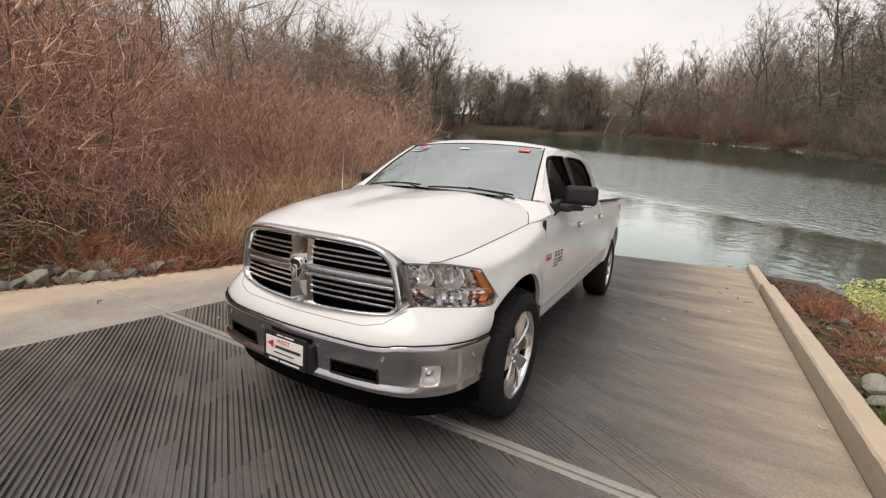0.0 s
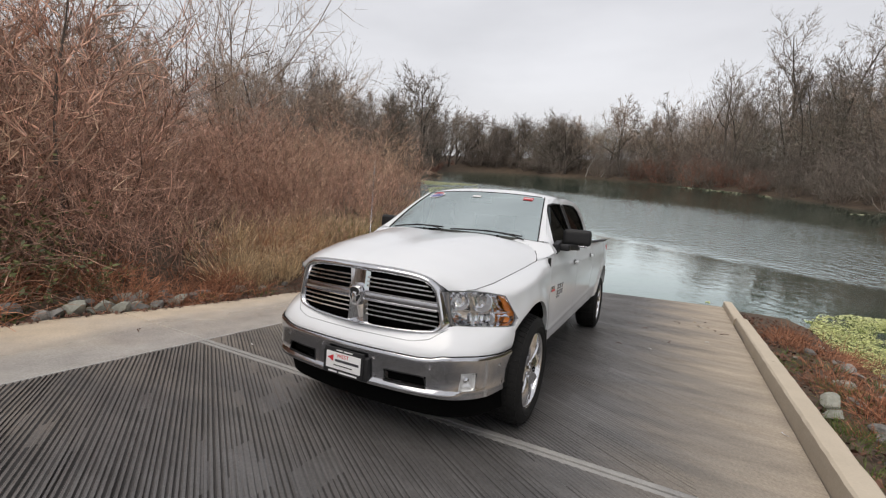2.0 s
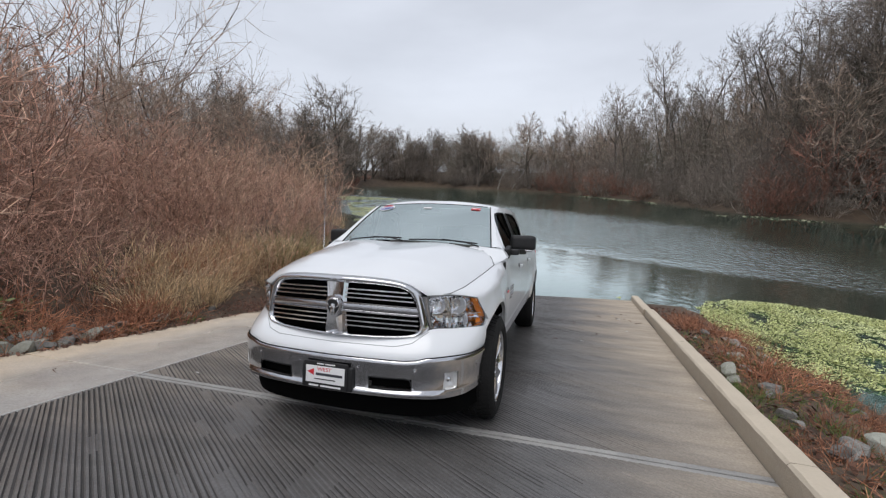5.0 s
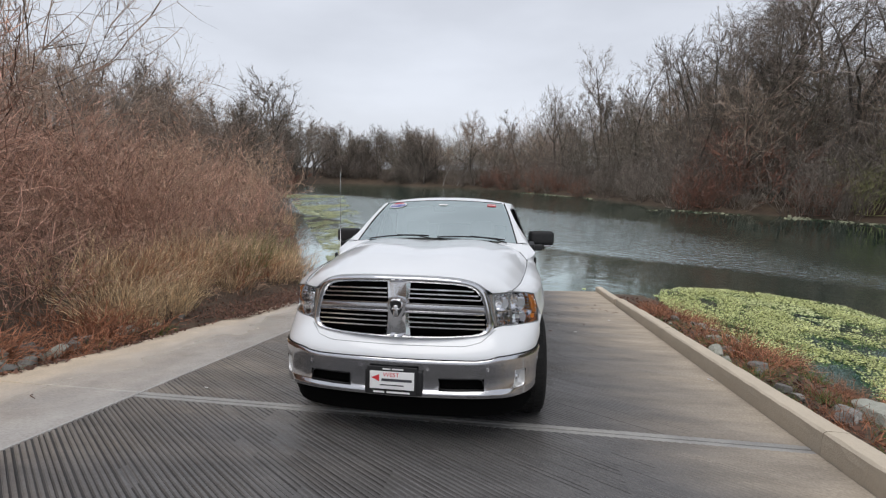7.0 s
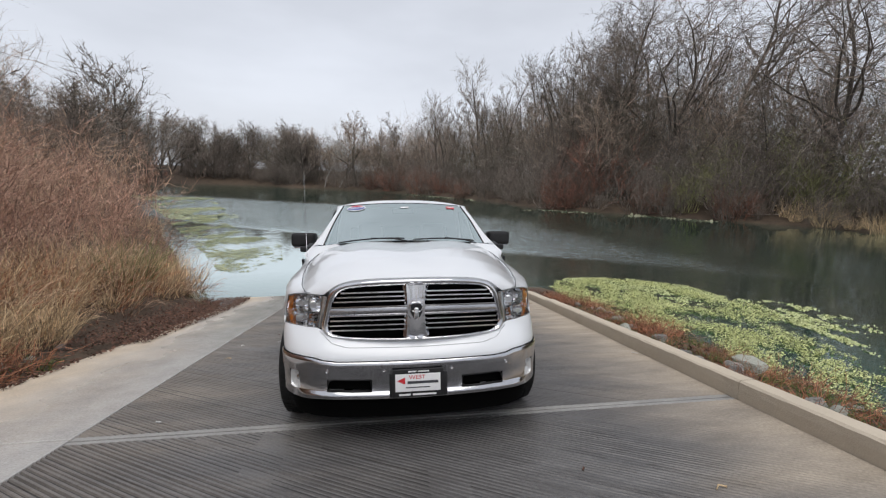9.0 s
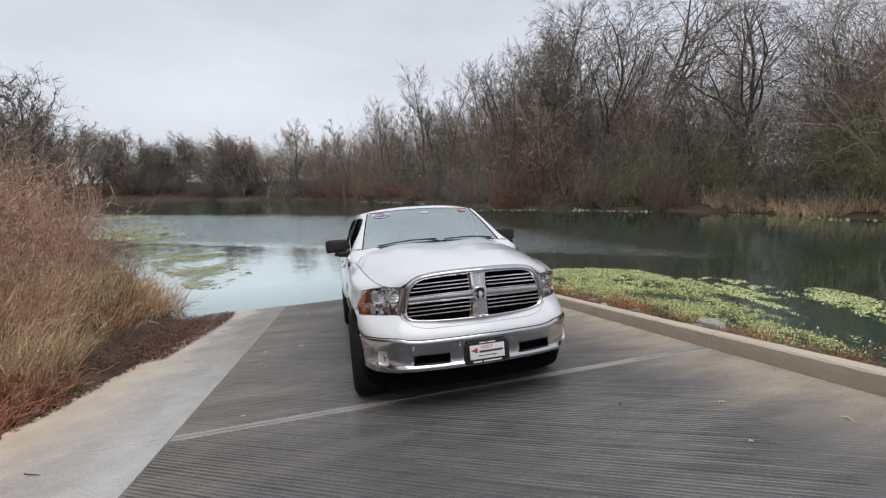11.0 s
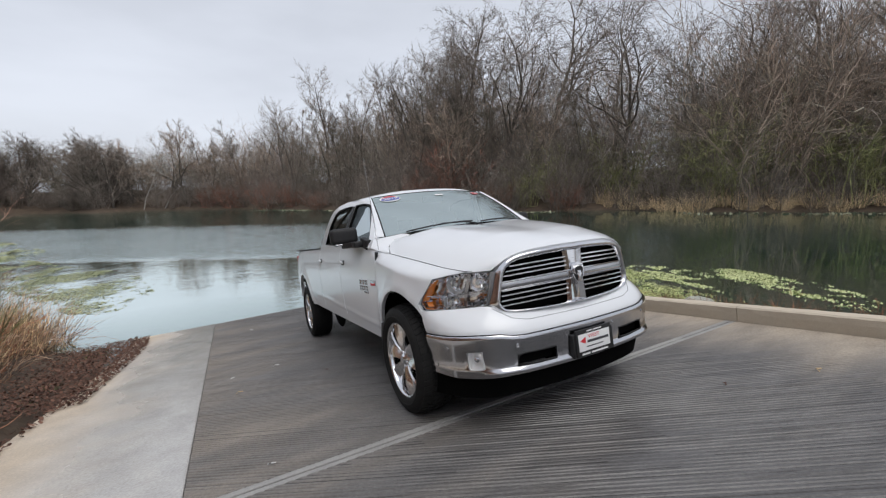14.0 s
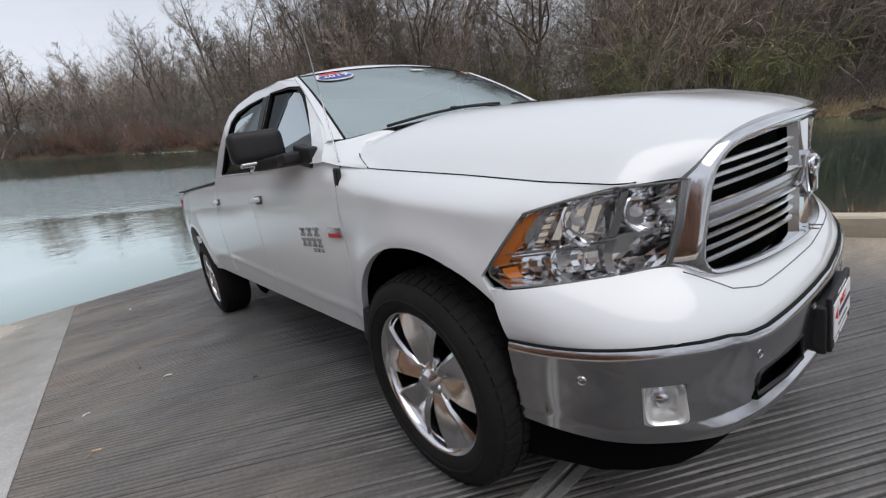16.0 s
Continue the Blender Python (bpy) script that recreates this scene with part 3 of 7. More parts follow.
def resample(pts, n):
    """n points evenly along a polyline."""
    P = np.array(pts, float)
    d = np.r_[0, np.cumsum(np.linalg.norm(np.diff(P, axis=0), axis=1))]
    s = np.linspace(0, d[-1], n)
    return np.stack([np.interp(s, d, P[:, k]) for k in range(P.shape[1])], 1)


def curve_through(pts, n):
    """Smooth curve (Catmull-Rom) through points, n samples evenly along it."""
    P = np.array(pts, float)
    P = np.vstack([2 * P[0] - P[1], P, 2 * P[-1] - P[-2]])
    out = []
    for i in range(1, len(P) - 2):
        for t in np.linspace(0, 1, 12, endpoint=False):
            a, b, c, d = P[i - 1 : i + 3]
            out.append(0.5 * (2 * b + (c - a) * t + (2 * a - 5 * b + 4 * c - d) * t * t + (3 * b - a - 3 * c + d) * t**3))
    out.append(P[-2])
    return resample(out, n)


def coons(c0, c1, d0, d1):
    """Patch between c0 (v = 0), c1 (v = 1) along u, and d0 (u = 0), d1 (u = 1) along v."""
    nu, nv = len(c0), len(d0)
    u, v = np.linspace(0, 1, nu)[:, None, None], np.linspace(0, 1, nv)[None, :, None]
    c0, c1, d0, d1 = c0[:, None], c1[:, None], d0[None], d1[None]
    corner = (1 - u) * (1 - v) * c0[:1] + u * (1 - v) * c0[-1:] + (1 - u) * v * c1[:1] + u * v * c1[-1:]
    return (1 - v) * c0 + v * c1 + (1 - u) * d0 + u * d1 - corner


def sheet(name, P, mats, thick=0.0, smooth=True, mirror=False):
    """Grid of places as a mesh; thick gives it a turned-in rim."""
    P = np.array(P, float)
    if mirror:
        P = P * np.array([-1, 1, 1])
    nu, nv = P.shape[:2]
    verts, faces = [tuple(p) for p in P.reshape(-1, 3)], [tuple(f) for f in grid_faces(nu, nv)]
    if thick:
        mid = np.array([0, P[..., 1].mean(), P[..., 2].mean()])
        loop = [(i, 0) for i in range(nu)] + [(nu - 1, j) for j in range(1, nv)] + [(i, nv - 1) for i in range(nu - 2, -1, -1)] + [(0, j) for j in range(nv - 2, 0, -1)]
        base = len(verts)
        for i, j in loop:
            e1 = P[min(i + 1, nu - 1), j] - P[max(i - 1, 0), j]
            e2 = P[i, min(j + 1, nv - 1)] - P[i, max(j - 1, 0)]
            nrm = np.cross(e1, e2)
            nrm /= np.linalg.norm(nrm) + 1e-9
            if nrm @ (P[i, j] - mid) > 0:
                nrm = -nrm
            verts.append(tuple(P[i, j] + thick * nrm))
        k = len(loop)
        ids = [i * nv + j for i, j in loop]
        faces += [(ids[a], ids[(a + 1) % k], base + (a + 1) % k, base + a) for a in range(k)]
    me = mesh_from(name, verts, faces, mats, smooth)
    if smooth:
        me.set_sharp_from_angle(angle=radians(48))
    bm = bmesh.new()
    bm.from_mesh(me)
    bmesh.ops.recalc_face_normals(bm, faces=bm.faces)
    bm.to_mesh(me)
    bm.free()
    return me


def block(name, size, at, mats, bevel=0.01, segments=3, turn=(0, 0, 0), taper=None):
    """Rounded box. taper: scale of the +y end in x and z."""
    bm = bmesh.new()
    bmesh.ops.create_cube(bm, size=1)
    for v in bm.verts:
        v.co = Vector((v.co.x * size[0], v.co.y * size[1], v.co.z * size[2]))
        if taper and v.co.y > 0:
            v.co.x *= taper[0]
            v.co.z *= taper[1]
    if bevel:
        bmesh.ops.bevel(bm, geom=bm.edges[:], offset=bevel, segments=segments, affect="EDGES", profile=0.6)
    bm.transform(pose(*at, *turn))
    me = bm_mesh(name, bm, mats, True)
    me.set_sharp_from_angle(angle=radians(50))
    return me


def lathe(name, prof, at, mats, n=48, axis="X", smooth=True, closed=False):
    """Turned shape: prof of (along, radius) about the x axis."""
    verts, faces = [], []
    k = len(prof)
    for i in range(n):
        a = 2 * math.pi * i / n
        for x, r in prof:
            p = (x, r * math.cos(a), r * math.sin(a)) if axis == "X" else (r * math.cos(a), x, r * math.sin(a))
            verts.append((p[0] + at[0], p[1] + at[1], p[2] + at[2]))
    for i in range(n):
        for j in range(k if closed else k - 1):
            faces.append((i * k + j, i * k + (j + 1) % k, ((i + 1) % n) * k + (j + 1) % k, ((i + 1) % n) * k + j))
    me = mesh_from(name, verts, faces, mats, smooth)
    if smooth:
        me.set_sharp_from_angle(angle=radians(40))
    return me


def tube(name, pts, r, mats, n=8, taper=1.0):
    """Round bar along points."""
    P = [Vector(p) for p in pts]
    verts, faces = [], []
    for i, p in enumerate(P):
        d = (P[min(i + 1, len(P) - 1)] - P[max(i - 1, 0)]).normalized()
        a = d.orthogonal().normalized()
        b = d.cross(a)
        rr = r * (1 + (taper - 1) * i / max(len(P) - 1, 1))
        for k in range(n):
            t = 2 * math.pi * k / n
            verts.append(p + rr * (math.cos(t) * a + math.sin(t) * b))
    for i in range(len(P) - 1):
        for k in range(n):
            faces.append((i * n + k, i * n + (k + 1) % n, (i + 1) * n + (k + 1) % n, (i + 1) * n + k))
    faces += [tuple(range(n)), tuple(range(len(P) * n - 1, (len(P) - 1) * n - 1, -1))]
    return mesh_from(name, verts, faces, mats, True)


def on_side(P2):
    """(y, z) grid laid onto the body side."""
    return np.array([[(side_x(y, z), y, z) for y, z in row] for row in P2])


def arch_curve(k, a0, a1, n):
    ay, az, ar = ARCHES[k]
    t = np.radians(np.linspace(a0, a1, n))
    return np.stack([ay + ar * np.cos(t), az + ar * np.sin(t)], 1)


def bed_rail(y):
    return interp(y, (3.4, 4.5, 5.55), (1.322, 1.342, 1.36))


def sill(y):
    return 0.49 + 0.032 * (y - 1.3)


def belt(y):
    return interp(y, (1.33, 1.5, 2.4, 3.1, 3.55), (1.24, 1.256, 1.305, 1.342, 1.36))


for sgn in (False, True):
    # fender
    NU, NV = 46, 26
    top = resample([(y, z) for y, z in zip(SEAM_Y[:-1], SEAM_Z[:-1])] + [(1.325, 1.226)], NU)
    bottom = resample(list(arch_curve(0, 146, 12, 40)) + [(1.325, 0.50)], NU)
    front = resample([(0.271, 1.028), (0.36, 1.018), (0.455, 1.0), (0.52, 0.92), (0.582, 0.834), (0.56, 0.79), tuple(bottom[0])], NV)
    back = resample([(1.325, 1.226), (1.325, 0.50)], NV)
    fender = part("fender", sheet("fender", on_side(coons(top, bottom, front, back)), M_PAINT, 0.03, mirror=sgn), truck)
    # doors and bed side
    for nm, y0, y1 in (("front_door", 1.334, 2.485), ("rear_door", 2.493, 3.542)):
        ys = np.linspace(y0, y1, 26)
        P2 = [[(y, belt(y) + (sill(y) + 0.055 - belt(y)) * v) for v in np.linspace(0, 1, 34)] for y in ys]
        door = part(nm, sheet(nm, on_side(P2), M_PAINT, 0.03, mirror=sgn), truck)
        hy = y1 - 0.13 if nm == "front_door" else y1 - 0.10
        hz = 1.142 if nm == "front_door" else 1.175
        hx = side_x(hy, hz)
        k = -1 if sgn else 1
        handle = part("door_handle", block("door_handle", (0.03, 0.15, 0.03), (k * (hx + 0.03), hy, hz), M_PAINT, 0.012), door)
        part("handle_cup", block("handle_cup", (0.012, 0.12, 0.05), (k * (hx - 0.001), hy, hz - 0.004), M_DASH, 0.005), door)
    ys = np.linspace(1.30, 4.36, 50)
    part("rocker_panel", sheet("rocker_panel", on_side([[(y, sill(y) + 0.052 - 0.085 * v) for v in np.linspace(0, 1, 6)] for y in ys]) - np.array([0.006, 0, 0]), M_PAINT, 0.05, mirror=sgn), truck)
    ay, az, ar = ARCHES[1]
    ys = sorted(set([round(v, 3) for v in np.linspace(3.555, 4.32, 18)] + [5.3, 5.4, 5.5, 5.55] + [round(ay + ar * math.cos(t), 4) for t in np.linspace(0.0, math.pi, 60)] + [ay + ar + 0.002]))
    zl = lambda y: az + math.sqrt(max(0.0, ar * ar - (y - ay) ** 2)) if abs(y - ay) < ar else interp(y, (3.4, 4.33, 5.2, 5.55), (0.60, 0.60, 0.64, 0.68))  # noqa: E731
    P = on_side([[(y, bed_rail(y) + (max(zl(y), 0.60) - bed_rail(y)) * v) for v in np.linspace(0, 1, 24)] for y in ys])
    P[:, 0, 0] -= 0.02
    bed = part("bed_side", sheet("bed_side", P, M_PAINT, 0.05, mirror=sgn), truck)
    k = -1 if sgn else 1
    part("rail_cap", block("rail_cap", (0.075, 1.96, 0.018), (k * 0.885, 4.55, 1.349), M_BLACK, 0.006, turn=(1.0, 0, 0)), bed, "black plastic bed rail cap")
    part("tail_lamp", block("tail_lamp", (0.05, 0.05, 0.36), (k * 0.905, 5.55, 1.1), M_REDLENS, 0.015), bed, "red tail lamp")
    # wheel housings
    for ay, az, ar in ARCHES:
        prof = [(0.50, ar + 0.012), (0.90, ar + 0.012)]
        vs, fs = [], []
        for i in range(25):
            t = math.pi * (i / 24) * 1.04 - 0.02 * math.pi
            for x, r in prof:
                vs.append((k * x, ay + r * math.cos(t), az + r * math.sin(t)))
        fs = [(2 * i, 2 * i + 1, 2 * i + 3, 2 * i + 2) for i in range(24)]
        vs += [(k * 0.5, ay + (ar + 0.02) * math.cos(2 * math.pi * i / 20), az + (ar + 0.02) * math.sin(2 * math.pi * i / 20)) for i in range(20)]
        fs.append(tuple(range(50, 70)))
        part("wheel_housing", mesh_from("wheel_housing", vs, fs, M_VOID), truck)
    # flap behind the front wheel
    part("mud_flap", block("mud_flap", (0.05, 0.05, 0.16), (k * 0.945, 1.295, 0.555), M_BLACK, 0.012, turn=(18, 0, 0)), truck, "small black splash guard")

    # fender vent, letters and badge on the door
    part("fender_vent", block("fender_vent", (0.02, 0.035, 0.10), (k * (side_x(1.32, 1.17) - 0.002), 1.318, 1.165), M_BLACK, 0.006, turn=(14, 0, 0)), truck, "black vent trim at the base of the pillar")
    badge = part("badge", block("badge", (0.008, 0.12, 0.045), (k * (side_x(1.405, 0.957) + 0.003), 1.405, 0.957), M_CHROME_DULL, 0.003), truck, "chrome engine badge with a red lower band")
    part("badge_band", block("badge_band", (0.009, 0.112, 0.018), (k * (side_x(1.405, 0.945) + 0.005), 1.405, 0.945), M_REDINK, 0.002), badge, "red band")
    word = part("model_letters", block("model_letters", (0.004, 0.002, 0.002), (k * side_x(1.62, 0.95), 1.62, 0.95), M_CHROME_DULL, 0), truck, "chrome model lettering")
    for rz, cells, hgt in ((0.958, 3, 0.042), (0.905, 4, 0.042), (0.868, 3, 0.018)):
        for c in range(cells):
            run = 0.13 if hgt < 0.03 else 0.25
            wd = run / cells * 0.74
            yy = 1.55 + run * (c + 0.5) / cells
            for dz_, hh, w2 in ((0.5, 0.3, 1.0), (-0.5, 0.3, 0.9), (0.0, 0.8, 0.42)):
                z_ = rz + dz_ * hgt * 0.7
                part("letter", block("letter", (0.008, wd * w2, hgt * hh), (k * (side_x(yy, z_) + 0.002), yy, z_), M_CHROME_DULL, 0.002, 1), word)

    # mirror
    mirror_thing = part("side_mirror", block("side_mirror", (0.25, 0.13, 0.15), (k * 1.03, 1.90, 1.392), M_BLACK, 0.045, 5, turn=(0, 0, k * 10)), truck, "black folding tow mirror")
    part("mirror_arm", block("mirror_arm", (0.15, 0.10, 0.055), (k * 0.945, 1.66, 1.298), M_BLACK, 0.016, turn=(0, 0, k * 0)), mirror_thing)
    part("mirror_arm", block("mirror_arm", (0.09, 0.28, 0.052), (k * 0.985, 1.76, 1.302), M_BLACK, 0.016, turn=(0, 0, -k * 18)), mirror_thing)
    part("mirror_base", block("mirror_base", (0.05, 0.17, 0.09), (k * 0.918, 1.60, 1.298), M_BLACK, 0.012, turn=(12, 0, 0)), mirror_thing)
    part("mirror_glass", block("mirror_glass", (0.20, 0.006, 0.11), (k * 1.035, 1.968, 1.392), M_MIRROR, 0.002, turn=(0, 0, k * 10)), mirror_thing)
    part("mirror_lamp", block("mirror_lamp", (0.16, 0.07, 0.018), (k * 1.045, 1.88, 1.313), M_CHROME_DULL, 0.006, turn=(0, 0, k * 10)), mirror_thing, "clear lamp strip under the mirror")

# ---- greenhouse ----
ROOF_OUT = [(1.40, 1.25), (1.47, 1.325), (1.62, 1.435), (1.78, 1.552), (1.94, 1.665), (2.06, 1.735), (2.2, 1.768), (2.55, 1.79), (2.9, 1.788), (3.12, 1.765), (3.25, 1.705), (3.39, 1.55), (3.53, 1.362)]
FRONT_WIN = [(1.515, 1.268), (1.62, 1.372), (1.765, 1.505), (1.88, 1.607), (1.97, 1.668), (2.07, 1.695), (2.26, 1.712), (2.40, 1.312)]
REAR_WIN = [(2.485, 1.320), (2.365, 1.716), (2.65, 1.728), (2.89, 1.72), (3.01, 1.69), (3.11, 1.59), (3.25, 1.44), (3.31, 1.372)]


def green_x(y, z):
    t = max(0.0, min(1.0, (interp(z, (1.25, 1.325, 1.435, 1.552, 1.665, 1.735), (1.40, 1.47, 1.62, 1.78, 1.94, 2.06)) + 0.3 - y) / 0.3))
    wide = 0.055 * max(0.0, min(1.0, (y - 2.05) / 0.9)) * max(0.0, min(1.0, (z - 1.3) / 0.3))
    return wide + 0.936 - 0.43 * (z - 1.27) + 0.01 * math.sin(max(min((y - 1.4) / 2.0, 1), 0) * math.pi) - 0.06 * t * t * max(0.0, min(1.0, (z - 1.25) / 0.15))


def plate_with_holes(name, outer, holes, mats, depth, mirror):
    """Panel on the cab side with openings through it."""
    bm = bmesh.new()
    loops = []
    for pts in (outer, *holes):
        vs = [bm.verts.new((green_x(y, z), y, z)) for y, z in pts]
        loops += [bm.edges.new((vs[i], vs[(i + 1) % len(vs)])) for i in range(len(vs))]
    bmesh.ops.triangle_fill(bm, use_beauty=True, edges=loops)
    ex = bmesh.ops.extrude_face_region(bm, geom=bm.faces[:])
    bmesh.ops.translate(bm, verts=[v for v in ex["geom"] if isinstance(v, bmesh.types.BMVert)], vec=(-depth, 0, 0))
    if mirror:
        bmesh.ops.scale(bm, vec=(-1, 1, 1), verts=bm.verts)
    return bm_mesh(name, bm, mats)


def pane(name, pts, inset, mats, mirror):
    bm = bmesh.new()
    k = -1 if mirror else 1
    bm.faces.new([bm.verts.new((k * (green_x(y, z) - inset), y, z)) for y, z in pts])
    ex = bmesh.ops.extrude_face_region(bm, geom=bm.faces[:])
    bmesh.ops.translate(bm, verts=[v for v in ex["geom"] if isinstance(v, bmesh.types.BMVert)], vec=(-k * 0.004, 0, 0))
    return bm_mesh(name, bm, mats)


def grow(pts, d):
    c = np.mean(pts, 0)
    return [tuple(np.array(p) + d * (np.array(p) - c) / np.linalg.norm(np.array(p) - c)) for p in pts]


low = [(y, belt(y) + 0.002) for y in np.linspace(3.53, 1.42, 14)]
cab = part("cab", plate_with_holes("cab", ROOF_OUT + low[1:], [grow(FRONT_WIN, 0.016), grow(REAR_WIN, 0.016)], M_PAINT, 0.05, False), truck)
part("cab_frame", plate_with_holes("cab_frame", ROOF_OUT + low[1:], [grow(FRONT_WIN, 0.016), grow(REAR_WIN, 0.016)], M_PAINT, 0.05, True), cab)
for mir in (False, True):
    for nm, pts in (("front_side_window", FRONT_WIN), ("rear_side_window", REAR_WIN)):
        win = part(nm, pane(nm, grow(pts, 0.01), 0.016, M_SIDEGLASS, mir), cab, "tinted side window")
        win.visible_shadow = False
        part("window_seal", plate_with_holes("window_seal", grow(pts, 0.0155), [grow(pts, -0.004)], M_SEAM, 0.03, mir), cab).location.x = -0.004 if not mir else 0.004

    part("pillar_trim", pane("pillar_trim", [(2.402, 1.322), (2.272, 1.708), (2.352, 1.712), (2.478, 1.328)], -0.004, M_BLACK, mir), cab, "gloss black trim between the side windows")

# windshield, pillars and roof
NW = 31
us = np.linspace(-1, 1, NW)
ws_low = np.array([(0.775 * u, 1.235 + 0.245 * abs(u) ** 2.1, 1.372 - 0.035 * u * u) for u in us])
ws_top = np.array([(0.645 * u, 2.0 + 0.095 * u * u, 1.783 - 0.024 * u * u) for u in us])
ws = np.array([[ws_low[i] + (ws_top[i] - ws_low[i]) * v + np.array([0, 0, 0.022 * math.sin(math.pi * v)]) for v in np.linspace(0, 1, 13)] for i in range(NW)])
windshield = part("windshield", sheet("windshield", ws, M_WINDSHIELD), truck, "greenish laminated windshield reflecting the grey sky")
windshield.visible_shadow = False
for mir in (False, True):
    a = ws[-1]
    b = np.array([(green_x(y, z) - 0.001, y, z) for y, z in resample(ROOF_OUT[1:6], 13)])
    P = np.array([a, 0.6 * a + 0.4 * b + np.array([0.012, -0.006, 0.008]), 0.25 * a + 0.75 * b + np.array([0.010, -0.004, 0.008]), b])
    pil = part("pillar", sheet("pillar", P, M_PAINT, mirror=mir), cab)
    edge = ws[-1] * np.array([-1 if mir else 1, 1, 1])
    part("windshield_seal", tube("windshield_seal", edge, 0.007, M_SEAM, 6), windshield)
part("windshield_seal", tube("windshield_seal", ws[:, -1], 0.004, M_SEAM, 6), windshield)
rail = resample(ROOF_OUT[5:10], 18)
roof_rows = [[tuple(ws_top[i] + np.array([u * abs(u) ** 3 * 0.02, 0.004, 0.003])) for i, u in enumerate(us)]]
for j, (y, z) in enumerate(rail):
    e = green_x(y, z)
    lead_in = max(0.0, 1 - j / 5)
    row = []
    for i, u in enumerate(us):
        crown = 0.064 * (1 - abs(u) ** 2.6) * (0.86 + 0.14 * min(1, j / 4))
        s_u = abs(u) ** (1.0 - 0.1 * (1 - lead_in)) * (1 if u > 0 else -1)
        xx = e * s_u * (1 - lead_in) + lead_in * (0.645 * u + (e - 0.645) * u * abs(u) ** 5)
        yy = y - lead_in * (y - (ws_top[i][1] + 0.045)) * (1 - abs(u) ** 5)
        row.append((xx, yy, z + crown))
    roof_rows.append(row)
part("roof", sheet("roof", np.array(roof_rows), M_PAINT), cab)
back_rows = [[(green_x(y, max(z, 1.3)) * u, y + 0.03 * (1 - u * u), z + 0.058 * (1 - abs(u) ** 2.6) * (1 - i / 5)) for u in us] for i, (y, z) in enumerate(ROOF_OUT[9:] + [(3.542, 1.0), (3.542, 0.6)])]
part("cab_back", sheet("cab_back", np.array(back_rows), M_PAINT), cab)
rear_glass = part("rear_window", block("rear_window", (1.36, 0.008, 0.36), (0, 3.39, 1.545), M_SIDEGLASS, 0.003, turn=(-31, 0, 0)), cab, "tinted rear window")

# ---- hood and cowl ----
NH, MH = 30, 40
center = curve_through([(0, 0.055, 1.132), (0, 0.12, 1.168), (0, 0.3, 1.222), (0, 0.6, 1.279), (0, 0.95, 1.328), (0, 1.2, 1.355)], MH)
edge = resample([(0.593, 0.178, 1.02), (0.66, 0.222, 1.026), (0.718, 0.271, 1.03)] + [(x - 0.004, y, z) for x, y, z in zip(SEAM_X[1:5], SEAM_Y[1:5], SEAM_Z[1:5])], MH)
lead = curve_through([(0, 0.055, 1.132), (0.2, 0.066, 1.13), (0.38, 0.096, 1.118), (0.49, 0.128, 1.09), (0.553, 0.152, 1.05), (0.593, 0.178, 1.02)], NH)
rear = curve_through([(0, 1.2, 1.355), (0.3, 1.225, 1.352), (0.55, 1.30, 1.336), (0.72, 1.385, 1.302), (0.80, 1.33, 1.25), (0.854, 1.187, 1.187)], NH)
H = coons(center, edge, lead, rear)
for i in range(MH):
    for j in range(NH):
        v, u = j / (NH - 1), i / (MH - 1)
        fade = min(1, u * 3.5) ** 1.3 * min(1, (1 - u) * 12)
        rise = 0.030 * max(0.0, math.sin(math.pi * v)) ** 1.1
        step = 0.013 / (1 + math.exp((v - 0.50) * 26))
        H[i, j, 2] += fade * (rise + step - 0.012)
full = np.concatenate([H[:, ::-1] * np.array([-1, 1, 1]), H[:, 1:]], 1)
hood = part("hood", sheet("hood", full, M_PAINT, 0.02), truck)
for x_ in (-0.36, 0.02):
    part("washer_nozzle", block("washer_nozzle", (0.025, 0.03, 0.012), (x_ + 0.17, 1.13, 1.371), M_BLACK, 0.004), hood, m=pose(0, 0, -0.016))
cowl = [[(0.80 * u, 1.17 + 0.235 * abs(u) ** 2.1 + d, 1.343 - 0.03 * u * u - 0.018 * abs(u) + dz) for d, dz in ((0.0, -0.03), (0.05, -0.008), (0.085, 0.012))] for u in us]
part("cowl", sheet("cowl", np.array(cowl), M_BLACK), truck, "black plastic cowl under the windshield")
for mir in (False, True):
    inner = resample([(0.60, 1.335, 1.33), (0.72, 1.39, 1.304), (0.80, 1.335, 1.252), (0.856, 1.19, 1.188)], 16)
    outer = resample([(0.70, 1.43, 1.336), (0.785, 1.485, 1.330), (green_x(1.47, 1.325) - 0.004, 1.474, 1.325), (green_x(1.405, 1.255), 1.405, 1.253), (0.912, 1.325, 1.224), (0.862, 1.192, 1.189)], 16)
    P = np.array([[a + (b - a) * v + np.array([0, 0, 0.012 * math.sin(math.pi * v)]) for v in np.linspace(0, 1, 6)] for a, b in zip(inner, outer)])
    part("cowl_side", sheet("cowl_side", P, M_PAINT, mirror=mir), truck)
    seam = np.concatenate([edge[4:], rear[::-1][1:6]]) * np.array([-1 if mir else 1, 1, 1]) + np.array([0.003 * (-1 if mir else 1), 0.0, 0.002])
    part("hood_seam", tube("hood_seam", [tuple(p) for p in seam], 0.0022, M_SEAM, 5), hood)
